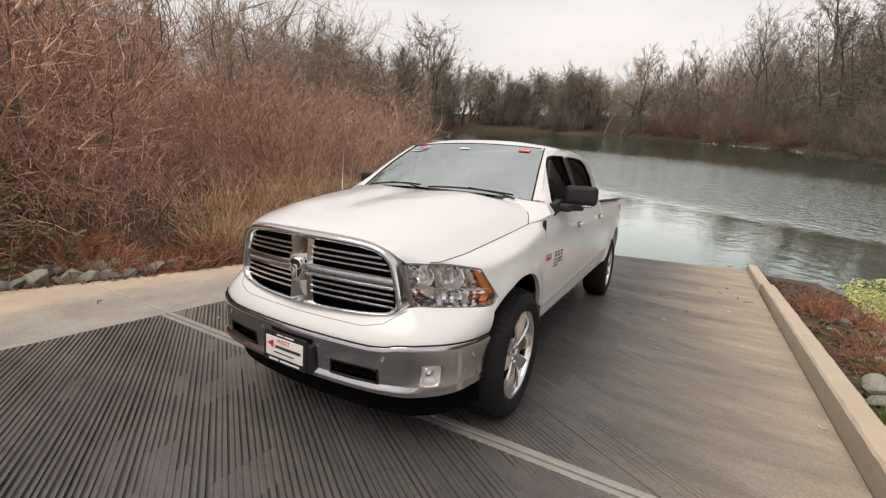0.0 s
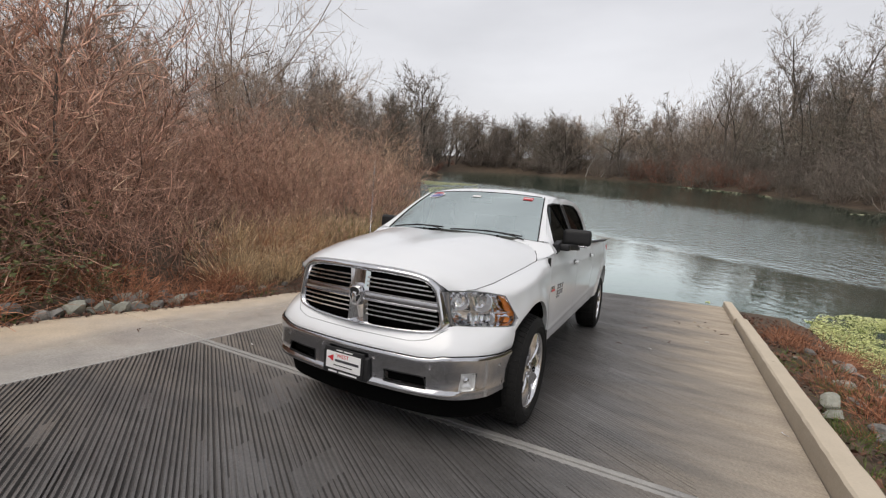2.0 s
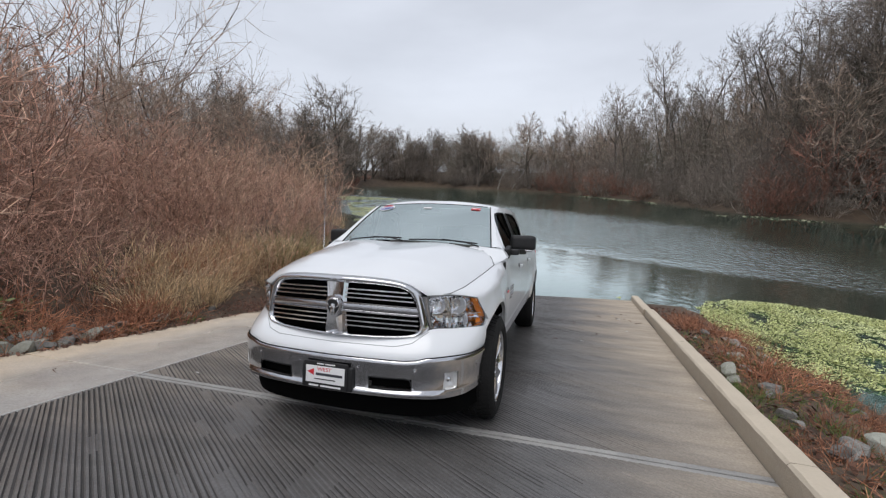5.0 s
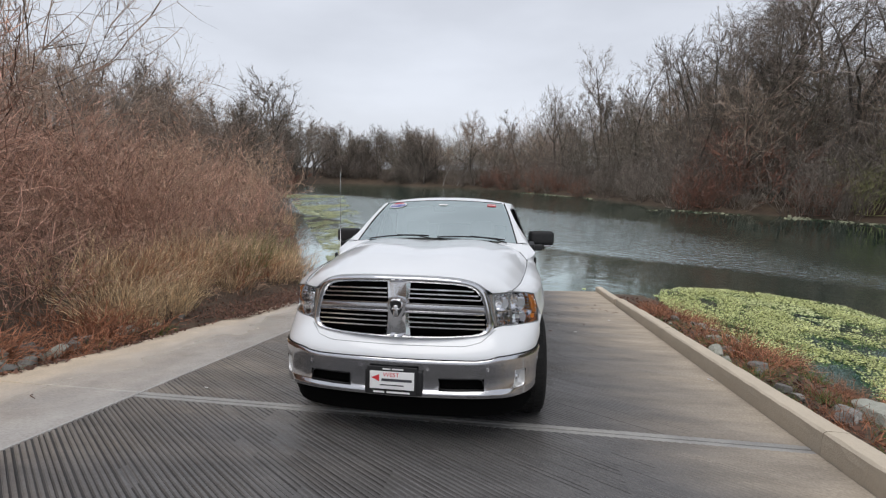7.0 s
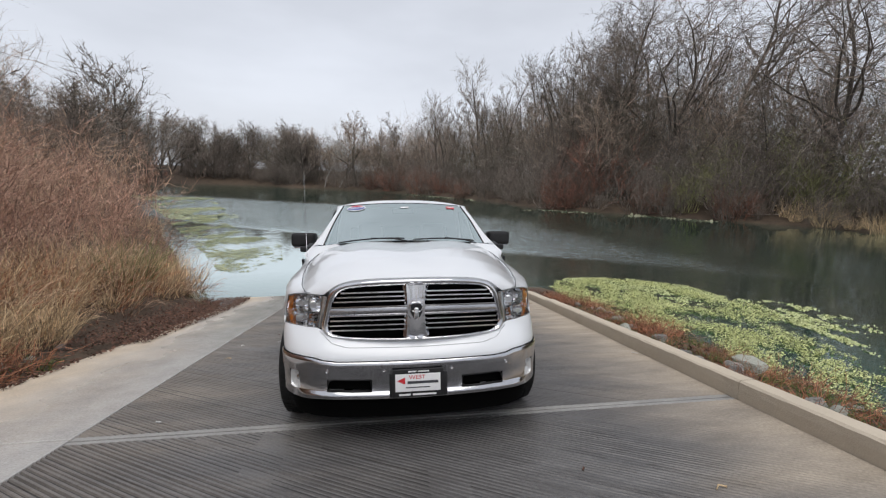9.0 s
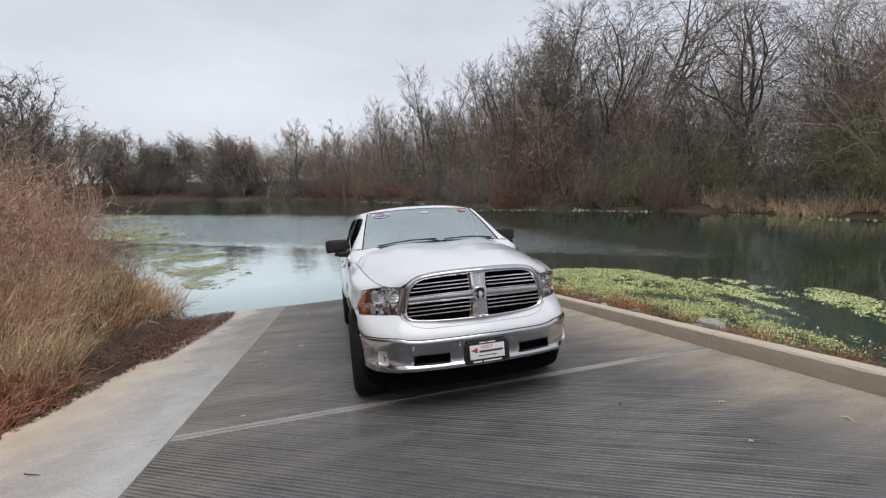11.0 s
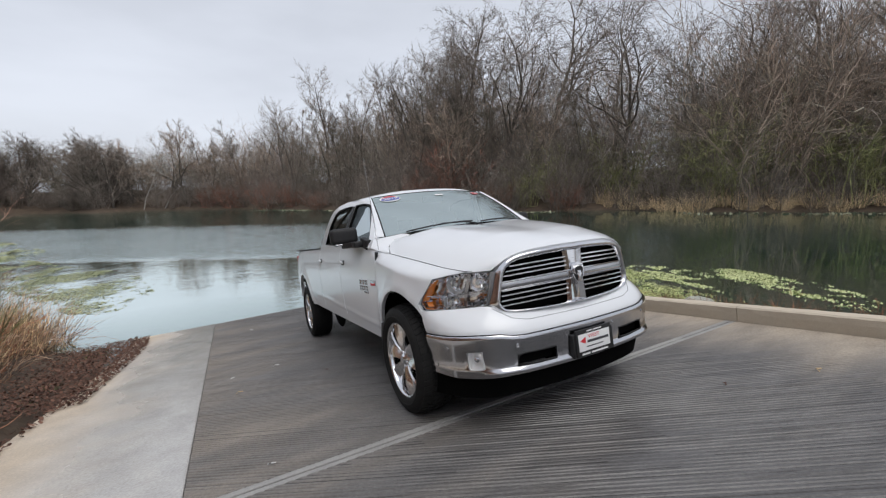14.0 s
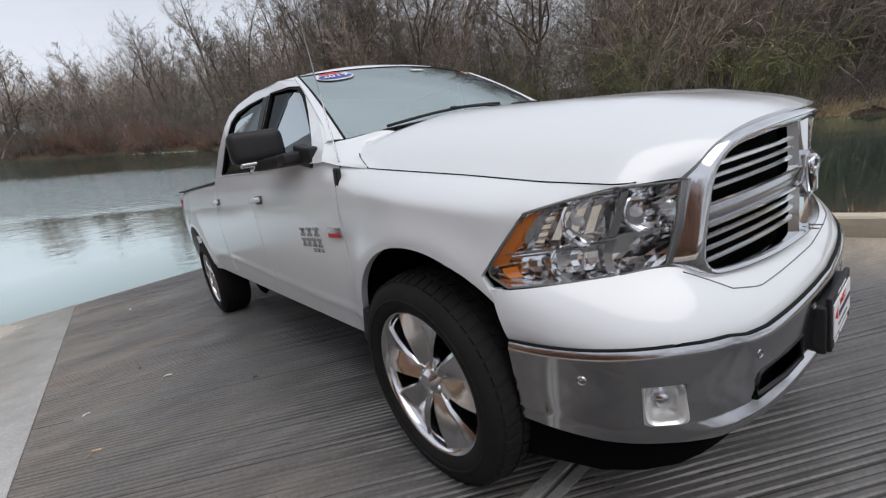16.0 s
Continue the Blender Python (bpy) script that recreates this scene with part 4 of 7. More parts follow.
for x0, x1 in ((-0.62, -0.02), (0.06, 0.66)):
    def on_ws(x, up):
        u = x / 0.775
        return Vector((x, 1.235 + 0.245 * abs(u) ** 2.1 + up * 1.35 - 0.03, 1.372 - 0.035 * u * u + up + 0.006))
    pts = [on_ws(x0 + (x1 - x0) * f, 0.002 + 0.016 * math.sin(f * 2.4)) for f in np.linspace(0, 1, 9)]
    wiper = part("wiper", tube("wiper", pts, 0.0065, M_BLACK, 6), truck, "black windshield wiper")
    part("wiper_arm", tube("wiper_arm", [on_ws(x1 + 0.02, -0.01), on_ws(x1 - 0.1, 0.012), pts[4] + Vector((0, -0.008, 0.006))], 0.006, M_BLACK, 6), wiper)

# ---- grille ----
def grille_y(x):
    return 0.06 + 0.30 * x * x


HALF = [(0, 1.127), (0.2, 1.125), (0.38, 1.112), (0.48, 1.088), (0.545, 1.04), (0.572, 0.97), (0.592, 0.88), (0.604, 0.81), (0.585, 0.768), (0.53, 0.748), (0.35, 0.738), (0, 0.733)]
INNER = [(0, 1.075), (0.2, 1.072), (0.38, 1.062), (0.46, 1.045), (0.505, 1.005), (0.525, 0.95), (0.543, 0.88), (0.552, 0.82), (0.535, 0.785), (0.49, 0.769), (0.33, 0.759), (0, 0.755)]


def ring_loop(half, n):
    half = curve_through(half, n)
    return np.concatenate([half, (half[::-1] * np.array([-1, 1]))[1:-1]])


NG = 60
o_loop, i_loop = ring_loop(HALF, NG), ring_loop(INNER, NG)
rings = []
for f, d in ((-0.34, 0.085), (-0.16, 0.03), (0.0, 0.008), (0.12, -0.012), (0.35, -0.022), (0.6, -0.018), (0.85, 0.0), (1.0, 0.018), (1.02, 0.075)):
    q = o_loop + (i_loop - o_loop) * f
    rings.append([(x, grille_y(x) + d, z) for x, z in q])
verts = [p for r in rings for p in r]
k = len(o_loop)
faces = [(a * k + b, a * k + (b + 1) % k, (a + 1) * k + (b + 1) % k, (a + 1) * k + b) for a in range(len(rings) - 1) for b in range(k)]
grille = part("grille", mesh_from("grille", verts, faces, M_CHROME, True), truck, "chrome crosshair grille with black openings")
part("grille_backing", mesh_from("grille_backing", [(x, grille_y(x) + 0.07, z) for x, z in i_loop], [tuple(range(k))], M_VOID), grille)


def swept_bar(name, x0, x1, zf, hgt, depth, front, mats, n=24, round_top=0.35, slant=0.12):
    """Bar that follows the grille's curve; zf(x) is its middle height."""
    verts, faces = [], []
    prof = [(depth, -0.5), (0.12 * depth, -0.5), (0.0, -round_top), (0.0, round_top), (slant * depth, 0.5), (depth, 0.5)]
    for x in np.linspace(x0, x1, n):
        for d, f in prof:
            verts.append((x, grille_y(x) + front + d, zf(x) + f * hgt))
    p = len(prof)
    for i in range(n - 1):
        for j in range(p - 1):
            faces.append((i * p + j, i * p + j + 1, (i + 1) * p + j + 1, (i + 1) * p + j))
    faces += [tuple(range(p)), tuple(range(n * p - 1, (n - 1) * p - 1, -1))]
    me = mesh_from(name, verts, faces, mats, True)
    me.set_sharp_from_angle(angle=radians(60))
    return me


arc = lambda z0: (lambda x: z0 - 0.045 * x * x)  # noqa: E731
part("crossbar", swept_bar("crossbar", -0.55, 0.55, arc(0.925), 0.052, 0.05, -0.004, M_CHROME_DULL), grille, "satin chrome crossbar")
for zz in (0.954, 0.897):
    part("crossbar_edge", swept_bar("crossbar_edge", -0.545, 0.545, arc(zz), 0.008, 0.04, -0.010, M_CHROME), grille)
for mir in (-1, 1):
    for z0, x1 in ((1.042, 0.478), (1.014, 0.505), (0.986, 0.520), (0.866, 0.546), (0.835, 0.55), (0.804, 0.549)):
        a, b = sorted((mir * 0.07, mir * x1))
        part("grille_bar", swept_bar("grille_bar", a, b, arc(z0), 0.0100, 0.015, 0.003, M_WHEEL, 14, -0.36, 0.48), grille)
post = []
for z in np.linspace(0.752, 1.10, 14):
    wdt = 0.072 + 0.012 * abs((z - 0.925) / 0.17) ** 1.5
    post.append([(wdt * u, 0.048 + 0.016 * (1 - u * u) - 0.03 * (abs(u) > 0.99) * -1, z) for u in np.linspace(-1, 1, 9)])
part("grille_post", sheet("grille_post", np.array(post), M_CHROME, 0.05), grille)
shield = [(0, 0.995), (0.048, 0.985), (0.06, 0.95), (0.052, 0.905), (0.03, 0.865), (0, 0.848), (-0.03, 0.865), (-0.052, 0.905), (-0.06, 0.95), (-0.048, 0.985)]


def medallion(name, pts, y0, y1, mats, scale=1.0):
    bm = bmesh.new()
    c = np.mean(pts, 0)
    f = bm.faces.new([bm.verts.new((c[0] + (x - c[0]) * scale, y1, c[1] + (z - c[1]) * scale)) for x, z in pts])
    ex = bmesh.ops.extrude_face_region(bm, geom=[f])
    bmesh.ops.translate(bm, verts=[v for v in ex["geom"] if isinstance(v, bmesh.types.BMVert)], vec=(0, y0 - y1, 0))
    bmesh.ops.bevel(bm, geom=[e for e in bm.edges if all(abs(v.co.y - y0) < 1e-5 for v in e.verts)], offset=0.006, segments=2, affect="EDGES")
    return bm_mesh(name, bm, mats)


emblem = part("emblem", medallion("emblem", shield, 0.035, 0.07, M_CHROME), grille, "chrome shield emblem")
part("emblem_field", medallion("emblem_field", shield, 0.031, 0.06, M_BLACK, 0.82), emblem)
for mir in (-1, 1):
    pts = [Vector((mir * (0.012 + 0.030 * math.sin(a)), 0.03, 0.945 + 0.028 * math.cos(a))) for a in np.linspace(-0.4, 3.6, 10)]
    part("emblem_curl", tube("emblem_curl", pts, 0.0085, M_CHROME, 6, 0.6), emblem)
part("emblem_ridge", block("emblem_ridge", (0.03, 0.016, 0.075), (0, 0.03, 0.905), M_CHROME, 0.007, taper=(1, 1)), emblem)

# ---- bumper and fascia ----
PLAN = [(0.0, 0.0), (0.2, 0.008), (0.4, 0.026), (0.55, 0.052), (0.66, 0.09), (0.74, 0.145), (0.81, 0.225), (0.862, 0.32), (0.895, 0.43), (0.908, 0.54)]
half = curve_through(PLAN, 120)


def plan_at(x):
    return float(np.interp(abs(x), half[:, 0], half[:, 1]))


xs_b = sorted(set([round(s * x, 4) for s in (-1, 1) for x in list(np.linspace(0, 0.5, 11)) + [0.285, 0.30, 0.53, 0.555, 0.58, 0.6, 0.64, 0.68, 0.705, 0.738, 0.755, 0.78, 0.805, 0.82, 0.84, 0.855, 0.87, 0.88, 0.89, 0.898, 0.903, 0.907]]))
P3 = [(x, plan_at(x)) for x in xs_b]


def plan_normal(x):
    e = 0.004
    a, b = plan_at(x - e), plan_at(x + e)
    n = Vector((b - a, -2 * e, 0))
    return n.normalized()


def bump_top(x):
    return interp(abs(x), (0, 0.5, 0.58, 0.64, 0.75, 0.91), (0.612, 0.612, 0.620, 0.636, 0.642, 0.636))


def bump_low(x):
    return interp(abs(x), (0, 0.6, 0.75, 0.85, 0.91), (0.378, 0.38, 0.372, 0.372, 0.385))


V_B = [(-0.03, 0.0, 0.004), (0.008, 0.0, 0.005), (0.016, 0.03, 0), (0.016, 0.07, 0), (0.013, 0.2, 0), (0.010, 0.34, 0), (0.007, 0.45, 0), (0.000, 0.75, 0), (0.002, 0.775, 0), (0.015, 0.83, 0), (0.018, 0.88, 0), (0.011, 0.95, 0), (-0.025, 1.0, 0), (-0.07, 1.0, 0)]
verts, faces = [], []
for x, y in P3:
    n = plan_normal(x)
    tp, lw = bump_top(x), bump_low(x)
    lip = 1.0 if abs(x) < 0.66 else max(0.0, 1 - (abs(x) - 0.66) / 0.1)
    for d, f, up in V_B:
        dd = d if f < 0.8 or f > 0.96 else d * lip
        verts.append((x + n.x * dd, y + n.y * dd, tp + (lw - tp) * f + up))
k = len(V_B)
mids = []
for i in range(len(P3) - 1):
    xm = abs(P3[i][0] + P3[i + 1][0]) / 2
    for j in range(k - 1):
        if (0.285 < xm < 0.555 and j == 6) or (0.738 < xm < 0.805 and j in (5, 6)):
            continue
        faces.append((i * k + j, i * k + j + 1, (i + 1) * k + j + 1, (i + 1) * k + j))
me = mesh_from("front_bumper", verts, faces, M_BUMPER, True)
me.set_sharp_from_angle(angle=radians(45))
bumper = part("front_bumper", me, truck, "chrome steel front bumper")
part("bumper_backing", block("bumper_backing", (1.3, 0.2, 0.16), (0, 0.27, 0.5), M_VOID, 0.02), bumper)
for mir in (-1, 1):
    part("bumper_vent", block("bumper_vent", (0.275, 0.05, 0.075), (mir * 0.42, 0.095, 0.474), M_VOID, 0.006, turn=(0, 0, mir * 9)), bumper, "black opening in the bumper")
    part("vent_rim", tube("vent_rim", [(mir * x, plan_at(x) - 0.004, z) for x, z in ((0.285, 0.508), (0.40, 0.509), (0.515, 0.511), (0.54, 0.506), (0.552, 0.488), (0.557, 0.442), (0.40, 0.438), (0.285, 0.438), (0.285, 0.508))], 0.007, M_BLACK, 6), bumper)
for sx, sz in ((-0.55, 0.566), (-0.205, 0.569), (0.212, 0.569), (0.575, 0.572), (-0.868, 0.564), (0.884, 0.57)):
    n = plan_normal(sx)
    m_s = Matrix.Translation((sx + n.x * 0.006, plan_at(sx) + n.y * 0.006, sz)) @ Vector(n).to_track_quat("X", "Z").to_matrix().to_4x4() @ Matrix.Translation((0.006, 0, 0))
    part("parking_sensor", lathe("parking_sensor", [(-0.01, 0.0135), (0.0, 0.0135), (0.0025, 0.011), (0.001, 0.009), (0.003, 0.0)], (0, 0, 0), M_CHROME_DULL, 16), bumper, m=m_s)


def pocket(name, prof, hw, hh, mats, n=28):
    """Upright rounded pocket: prof of (out, size, squareness) about the x axis."""
    verts, faces = [], []
    for d, sc, p in prof:
        for i in range(n):
            a = 2 * math.pi * i / n
            c, q = math.cos(a), math.sin(a)
            verts.append((d, math.copysign(abs(c) ** (2 / p), c) * hw * sc, math.copysign(abs(q) ** (2 / p), q) * hh * sc))
    for r in range(len(prof) - 1):
        faces += [(r * n + i, r * n + (i + 1) % n, (r + 1) * n + (i + 1) % n, (r + 1) * n + i) for i in range(n)]
    faces.append(tuple(range((len(prof) - 1) * n, len(prof) * n)))
    me_p = mesh_from(name, verts, faces, mats, True)
    me_p.set_sharp_from_angle(angle=radians(35))
    return me_p


for mir in (-1, 1):
    fx = mir * 0.772
    n = plan_normal(fx)
    m_f = Matrix.Translation((fx - n.x * 0.002, plan_at(fx) - n.y * 0.002, 0.495)) @ n.to_track_quat("X", "Z").to_matrix().to_4x4()
    fog = part("fog_lamp", pocket("fog_lamp", [(-0.004, 1.22, 7), (0.006, 1.0, 4.5), (0.004, 0.96, 5), (-0.010, 0.9, 4), (-0.022, 0.72, 3), (-0.028, 0.3, 2)], 0.048, 0.056, M_FOG), bumper, "clear upright fog lamp in a chrome pocket", m=m_f)
    part("fog_lens", pocket("fog_lens", [(-0.006, 0.93, 4), (0.0, 0.7, 3), (0.002, 0.2, 2)], 0.055, 0.058, M_LENS), fog).visible_shadow = False
    part("bulb_cap", lathe("bulb_cap", [(-0.03, 0.02), (-0.014, 0.018), (-0.010, 0.012), (-0.009, 0.0)], (0, 0, 0), M_CHROME, 14), fog)
part("bumper_seam", tube("bumper_seam", [(x + plan_normal(x).x * 0.003, plan_at(x) + plan_normal(x).y * 0.003, bump_top(x) + 0.0070) for x in xs_b], 0.0045, M_SEAM, 6), bumper)

top3 = [(0.0, 0.085, 0.736), (0.3, 0.10, 0.740), (0.5, 0.128, 0.752), (0.575, 0.16, 0.772), (0.627, 0.208, 0.799), (0.75, 0.322, 0.797), (0.85, 0.43, 0.795), (0.906, 0.51, 0.795), (0.915, 0.565, 0.80)]
top_h = curve_through(top3, 40)
low_h = []
for f in np.linspace(0, 1, 40):
    x = f * 0.907
    low_h.append((x, plan_at(x) + 0.002, bump_top(x) + 0.006))
low_h = resample(low_h, 40)
F = []
for a, b in zip(low_h, top_h):
    row = []
    n = plan_normal(min(a[0], 0.9))
    out = np.array([n.x, n.y, 0])
    for v in np.linspace(0, 1, 12):
        p = a + (b - a) * v
        row.append(p + out * (0.014 * max(0.0, math.sin(math.pi * v ** 0.8)) ** 0.8) + np.array([0, 0, 0.008 * math.sin(math.pi * v)]))
    F.append(row)
F = np.array(F)
part("fascia", sheet("fascia", np.concatenate([F[:0:-1] * np.array([-1, 1, 1]), F]), M_PAINT, 0.03), truck, "white front fascia above the bumper")
rim_low = []
for row in np.concatenate([F[:0:-1] * np.array([-1, 1, 1]), F]):
    if abs(row[-1][0]) < 0.63:
        z_t = interp(abs(row[-1][0]), (0.0, 0.42, 0.52, 0.62), (0.694, 0.698, 0.722, 0.792))
        rim_low.append((interp(z_t, row[:, 2], row[:, 0]), interp(z_t, row[:, 2], row[:, 1]) - 0.0015, z_t))
part("fascia_seam", tube("fascia_seam", rim_low, 0.0016, M_SEAM_FINE, 5), truck)
for mir in (False, True):
    # filler between fascia and wheel arch
    c0 = resample([(0.515, 0.795), (0.56, 0.79)], 6)
    P2 = coons(resample([(0.53, 0.796), (0.575, 0.796)], 6), resample([(0.49, 0.635), (0.515, 0.66)], 6), resample([(0.53, 0.796), (0.49, 0.635)], 10), resample([(0.575, 0.796), tuple(arch_curve(0, 146, 150, 2)[0]), (0.515, 0.66)], 10))
    part("fascia_end", sheet("fascia_end", on_side(P2) - np.array([0.002, 0, 0]), M_PAINT, 0.02, mirror=mir), truck)
part("air_dam", sheet("air_dam", np.array([[(x * 0.97, plan_at(x) + 0.06 + d, z) for d, z in ((0, 0.40), (0.02, 0.31), (0.05, 0.23))] for x in np.linspace(-0.9, 0.9, 25)]), M_VOID, 0.03), truck, "black plastic air dam")

# ---- number plate with dealer insert ----
plate = part("plate_frame", block("plate_frame", (0.315, 0.014, 0.172), (0, -0.028, 0.488), M_BLACK, 0.006), truck, "black dealer frame with a white card in it")
part("plate_bracket", block("plate_bracket", (0.36, 0.035, 0.15), (0.005, -0.008, 0.475), M_BLACK, 0.008), plate)
part("card", block("card", (0.278, 0.004, 0.108), (0, -0.0362, 0.492), M_WHITE, 0.001), plate, "white dealer card")


def flat_text(name, text, size, at, mats, sx=1.0, turn=(90, 0, 0), bold=0.0):
    c = bpy.data.curves.new(name, "FONT")
    c.body, c.size, c.align_x, c.align_y, c.extrude, c.offset = text, size, "CENTER", "CENTER", 0.0006, bold
    tmp = bpy.data.objects.new(name, c)
    scene.collection.objects.link(tmp)
    bpy.context.view_layer.update()
    me = bpy.data.meshes.new_from_object(tmp.evaluated_get(bpy.context.evaluated_depsgraph_get()))
    bpy.data.objects.remove(tmp)
    me.materials.clear()
    me.materials.append(mats)
    me.transform(pose(*at, *turn) @ Matrix.Diagonal((sx, 1, 1, 1)))
    return me


part("printed_line", flat_text("printed_line", "WEST", 0.034, (-0.005, -0.0388, 0.525), M_REDINK, 1.15), plate)
part("printed_line", block("printed_line", (0.19, 0.001, 0.016), (0.03, -0.0388, 0.494), M_DARKINK, 0), plate)
part("printed_line", block("printed_line", (0.15, 0.001, 0.007), (0.0, -0.0388, 0.463), M_CHROME_DULL, 0), plate)
for lx, lz, lw, lh in ((-0.082, 0.4185, 0.07, 0.011), (0.04, 0.4185, 0.145, 0.011), (-0.035, 0.5600, 0.05, 0.008), (0.035, 0.5600, 0.07, 0.008)):
    part("printed_line", block("printed_line", (lw, 0.001, lh), (lx, -0.0355, lz), M_WHITE, 0.0), plate)
bm = bmesh.new()
bm.faces.new([bm.verts.new((-0.105 + x, -0.0388, 0.505 + z)) for x, z in ((0.026, -0.022), (0.026, 0.022), (-0.024, 0.0))])
part("printed_sign", bm_mesh("printed_sign", bm, M_REDINK), plate)

# ---- headlights ----
HL_TOP = [(0.600, 0.178, 1.012), (0.66, 0.224, 1.018), (0.719, 0.272, 1.022), (0.80, 0.36, 1.014), (0.868, 0.452, 0.996)]
HL_LOW = [(0.628, 0.214, 0.803), (0.72, 0.295, 0.798), (0.82, 0.40, 0.796), (0.905, 0.508, 0.80)]
HL_IN = [(0.600, 0.178, 1.012), (0.614, 0.190, 0.90), (0.628, 0.214, 0.803)]
HL_OUT = [(0.868, 0.452, 0.996), (0.905, 0.545, 0.88), (0.909, 0.574, 0.836), (0.905, 0.508, 0.80)]
HP = coons(resample(HL_TOP, 22), resample(HL_LOW, 22), resample(HL_IN, 14), resample(HL_OUT, 14))
HN = np.array([0.42, -0.9, 0.1])
for mir in (False, True):
    k = np.array([-1 if mir else 1, 1, 1])
    bulge = HP.copy()
    deep = HP.copy()
    for i in range(22):
        for j in range(14):
            b = max(0.0, math.sin(math.pi * i / 21) * math.sin(math.pi * j / 13))
            bulge[i, j] += HN * 0.016 * b ** 0.5
            deep[i, j] -= HN * (0.05 * min(1, b * 4) + 0.004 + (0.005 * (i % 2) if 0.36 < i / 21 < 0.78 else 0.0) * min(1, b * 4))
    lamp = part("headlight", sheet("headlight", deep, M_REFLECT, smooth=False, mirror=mir), truck, "clear headlight with chrome reflectors and amber corner")
    lens = part("headlight_lens", sheet("headlight_lens", bulge, M_LENS, mirror=mir), lamp)
    lens.visible_shadow = False
    rim = np.concatenate([HP[:, 0], HP[-1, 1:], HP[-2::-1, -1], HP[0, -2:0:-1]])
    part("lamp_rim", tube("lamp_rim", [tuple(p * k) for p in rim] + [tuple(rim[0] * k)], 0.0035, M_DASH, 6), lamp)

    def at(u, v, d):
        i, j = u * 21, v * 13
        p = HP[int(i), int(j)] + (HP[min(int(i) + 1, 21), int(j)] - HP[int(i), int(j)]) * (i % 1) + (HP[int(i), min(int(j) + 1, 13)] - HP[int(i), int(j)]) * (j % 1)
        return p - HN * d
    amb = np.array([[at(u, v, 0.012 + 0.006 * ((i + j) % 2)) for j, v in enumerate(np.linspace(0.06, 0.66, 7))] for i, u in enumerate(np.linspace(0.86, 0.975, 7))])
    for j in range(7):
        amb[0, j] = at(0.84 + 0.06 * j / 6, 0.06 + 0.6 * j / 6, 0.02)
    part("turn_signal", sheet("turn_signal", amb, M_AMBER, 0.01, mirror=mir), lamp, "amber turn signal")
    for u, v, r in ((0.50, 0.30, 0.062), (0.52, 0.76, 0.05), (0.16, 0.30, 0.05)):
        c = at(u, v, 0.03) * k
        m_r = Matrix.Translation(c) @ Vector(HN * k).to_track_quat("X", "Z").to_matrix().to_4x4()
        bowl = part("reflector", lathe("reflector", [(-0.05, 0.0), (-0.045, r * 0.35), (-0.03, r * 0.65), (-0.005, r * 0.92), (0.006, r), (0.004, r * 1.08)], (0, 0, 0), M_REFLECT, 24), lamp, "chrome reflector bowl", m=m_r)
        part("bulb", lathe("bulb", [(-0.045, 0.012), (-0.01, 0.012), (0.0, 0.006), (0.002, 0.0)], (0, 0, 0), M_WHITE, 10), bowl)
    part("lamp_divider", sheet("lamp_divider", np.array([[at(u, v + 0.05 * math.sin(3 * u), 0.012 + 0.02 * (j > 1)) for j, v in enumerate((0.50, 0.52, 0.55, 0.57))] for u in np.linspace(0.04, 0.93, 12)]), M_REFLECT, mirror=mir), lamp)
    part("lamp_divider", sheet("lamp_divider", np.array([[at(u, v, 0.015) for u in (0.29, 0.31, 0.34)] for v in np.linspace(0.04, 0.96, 10)]), M_CHROME_DULL, mirror=mir), lamp)
    for v in (0.12, 0.21, 0.30, 0.39, 0.48):
        part("reflector_fin", tube("reflector_fin", [tuple(at(u, v, 0.014) * k) for u in (0.70, 0.74, 0.78)], 0.004, M_REFLECT, 5), lamp)
    part("marker", sheet("marker", np.array([[at(u, v, 0.014) for v in (0.70, 0.78, 0.86)] for u in (0.82, 0.87, 0.91)]), M_AMBER, 0.006, mirror=mir), lamp)
    part("headlight_trim", sheet("headlight_trim", np.array([[p * np.array([1, 1, 1]) + np.array(o) for o in ((-0.035, -0.012, 0.0), (-0.012, -0.010, 0.0), (0.0, 0.0, 0.0))] for p in resample(HL_IN, 10)]), M_CHROME_DULL, 0.02, mirror=mir), lamp, "satin trim strip beside the grille")

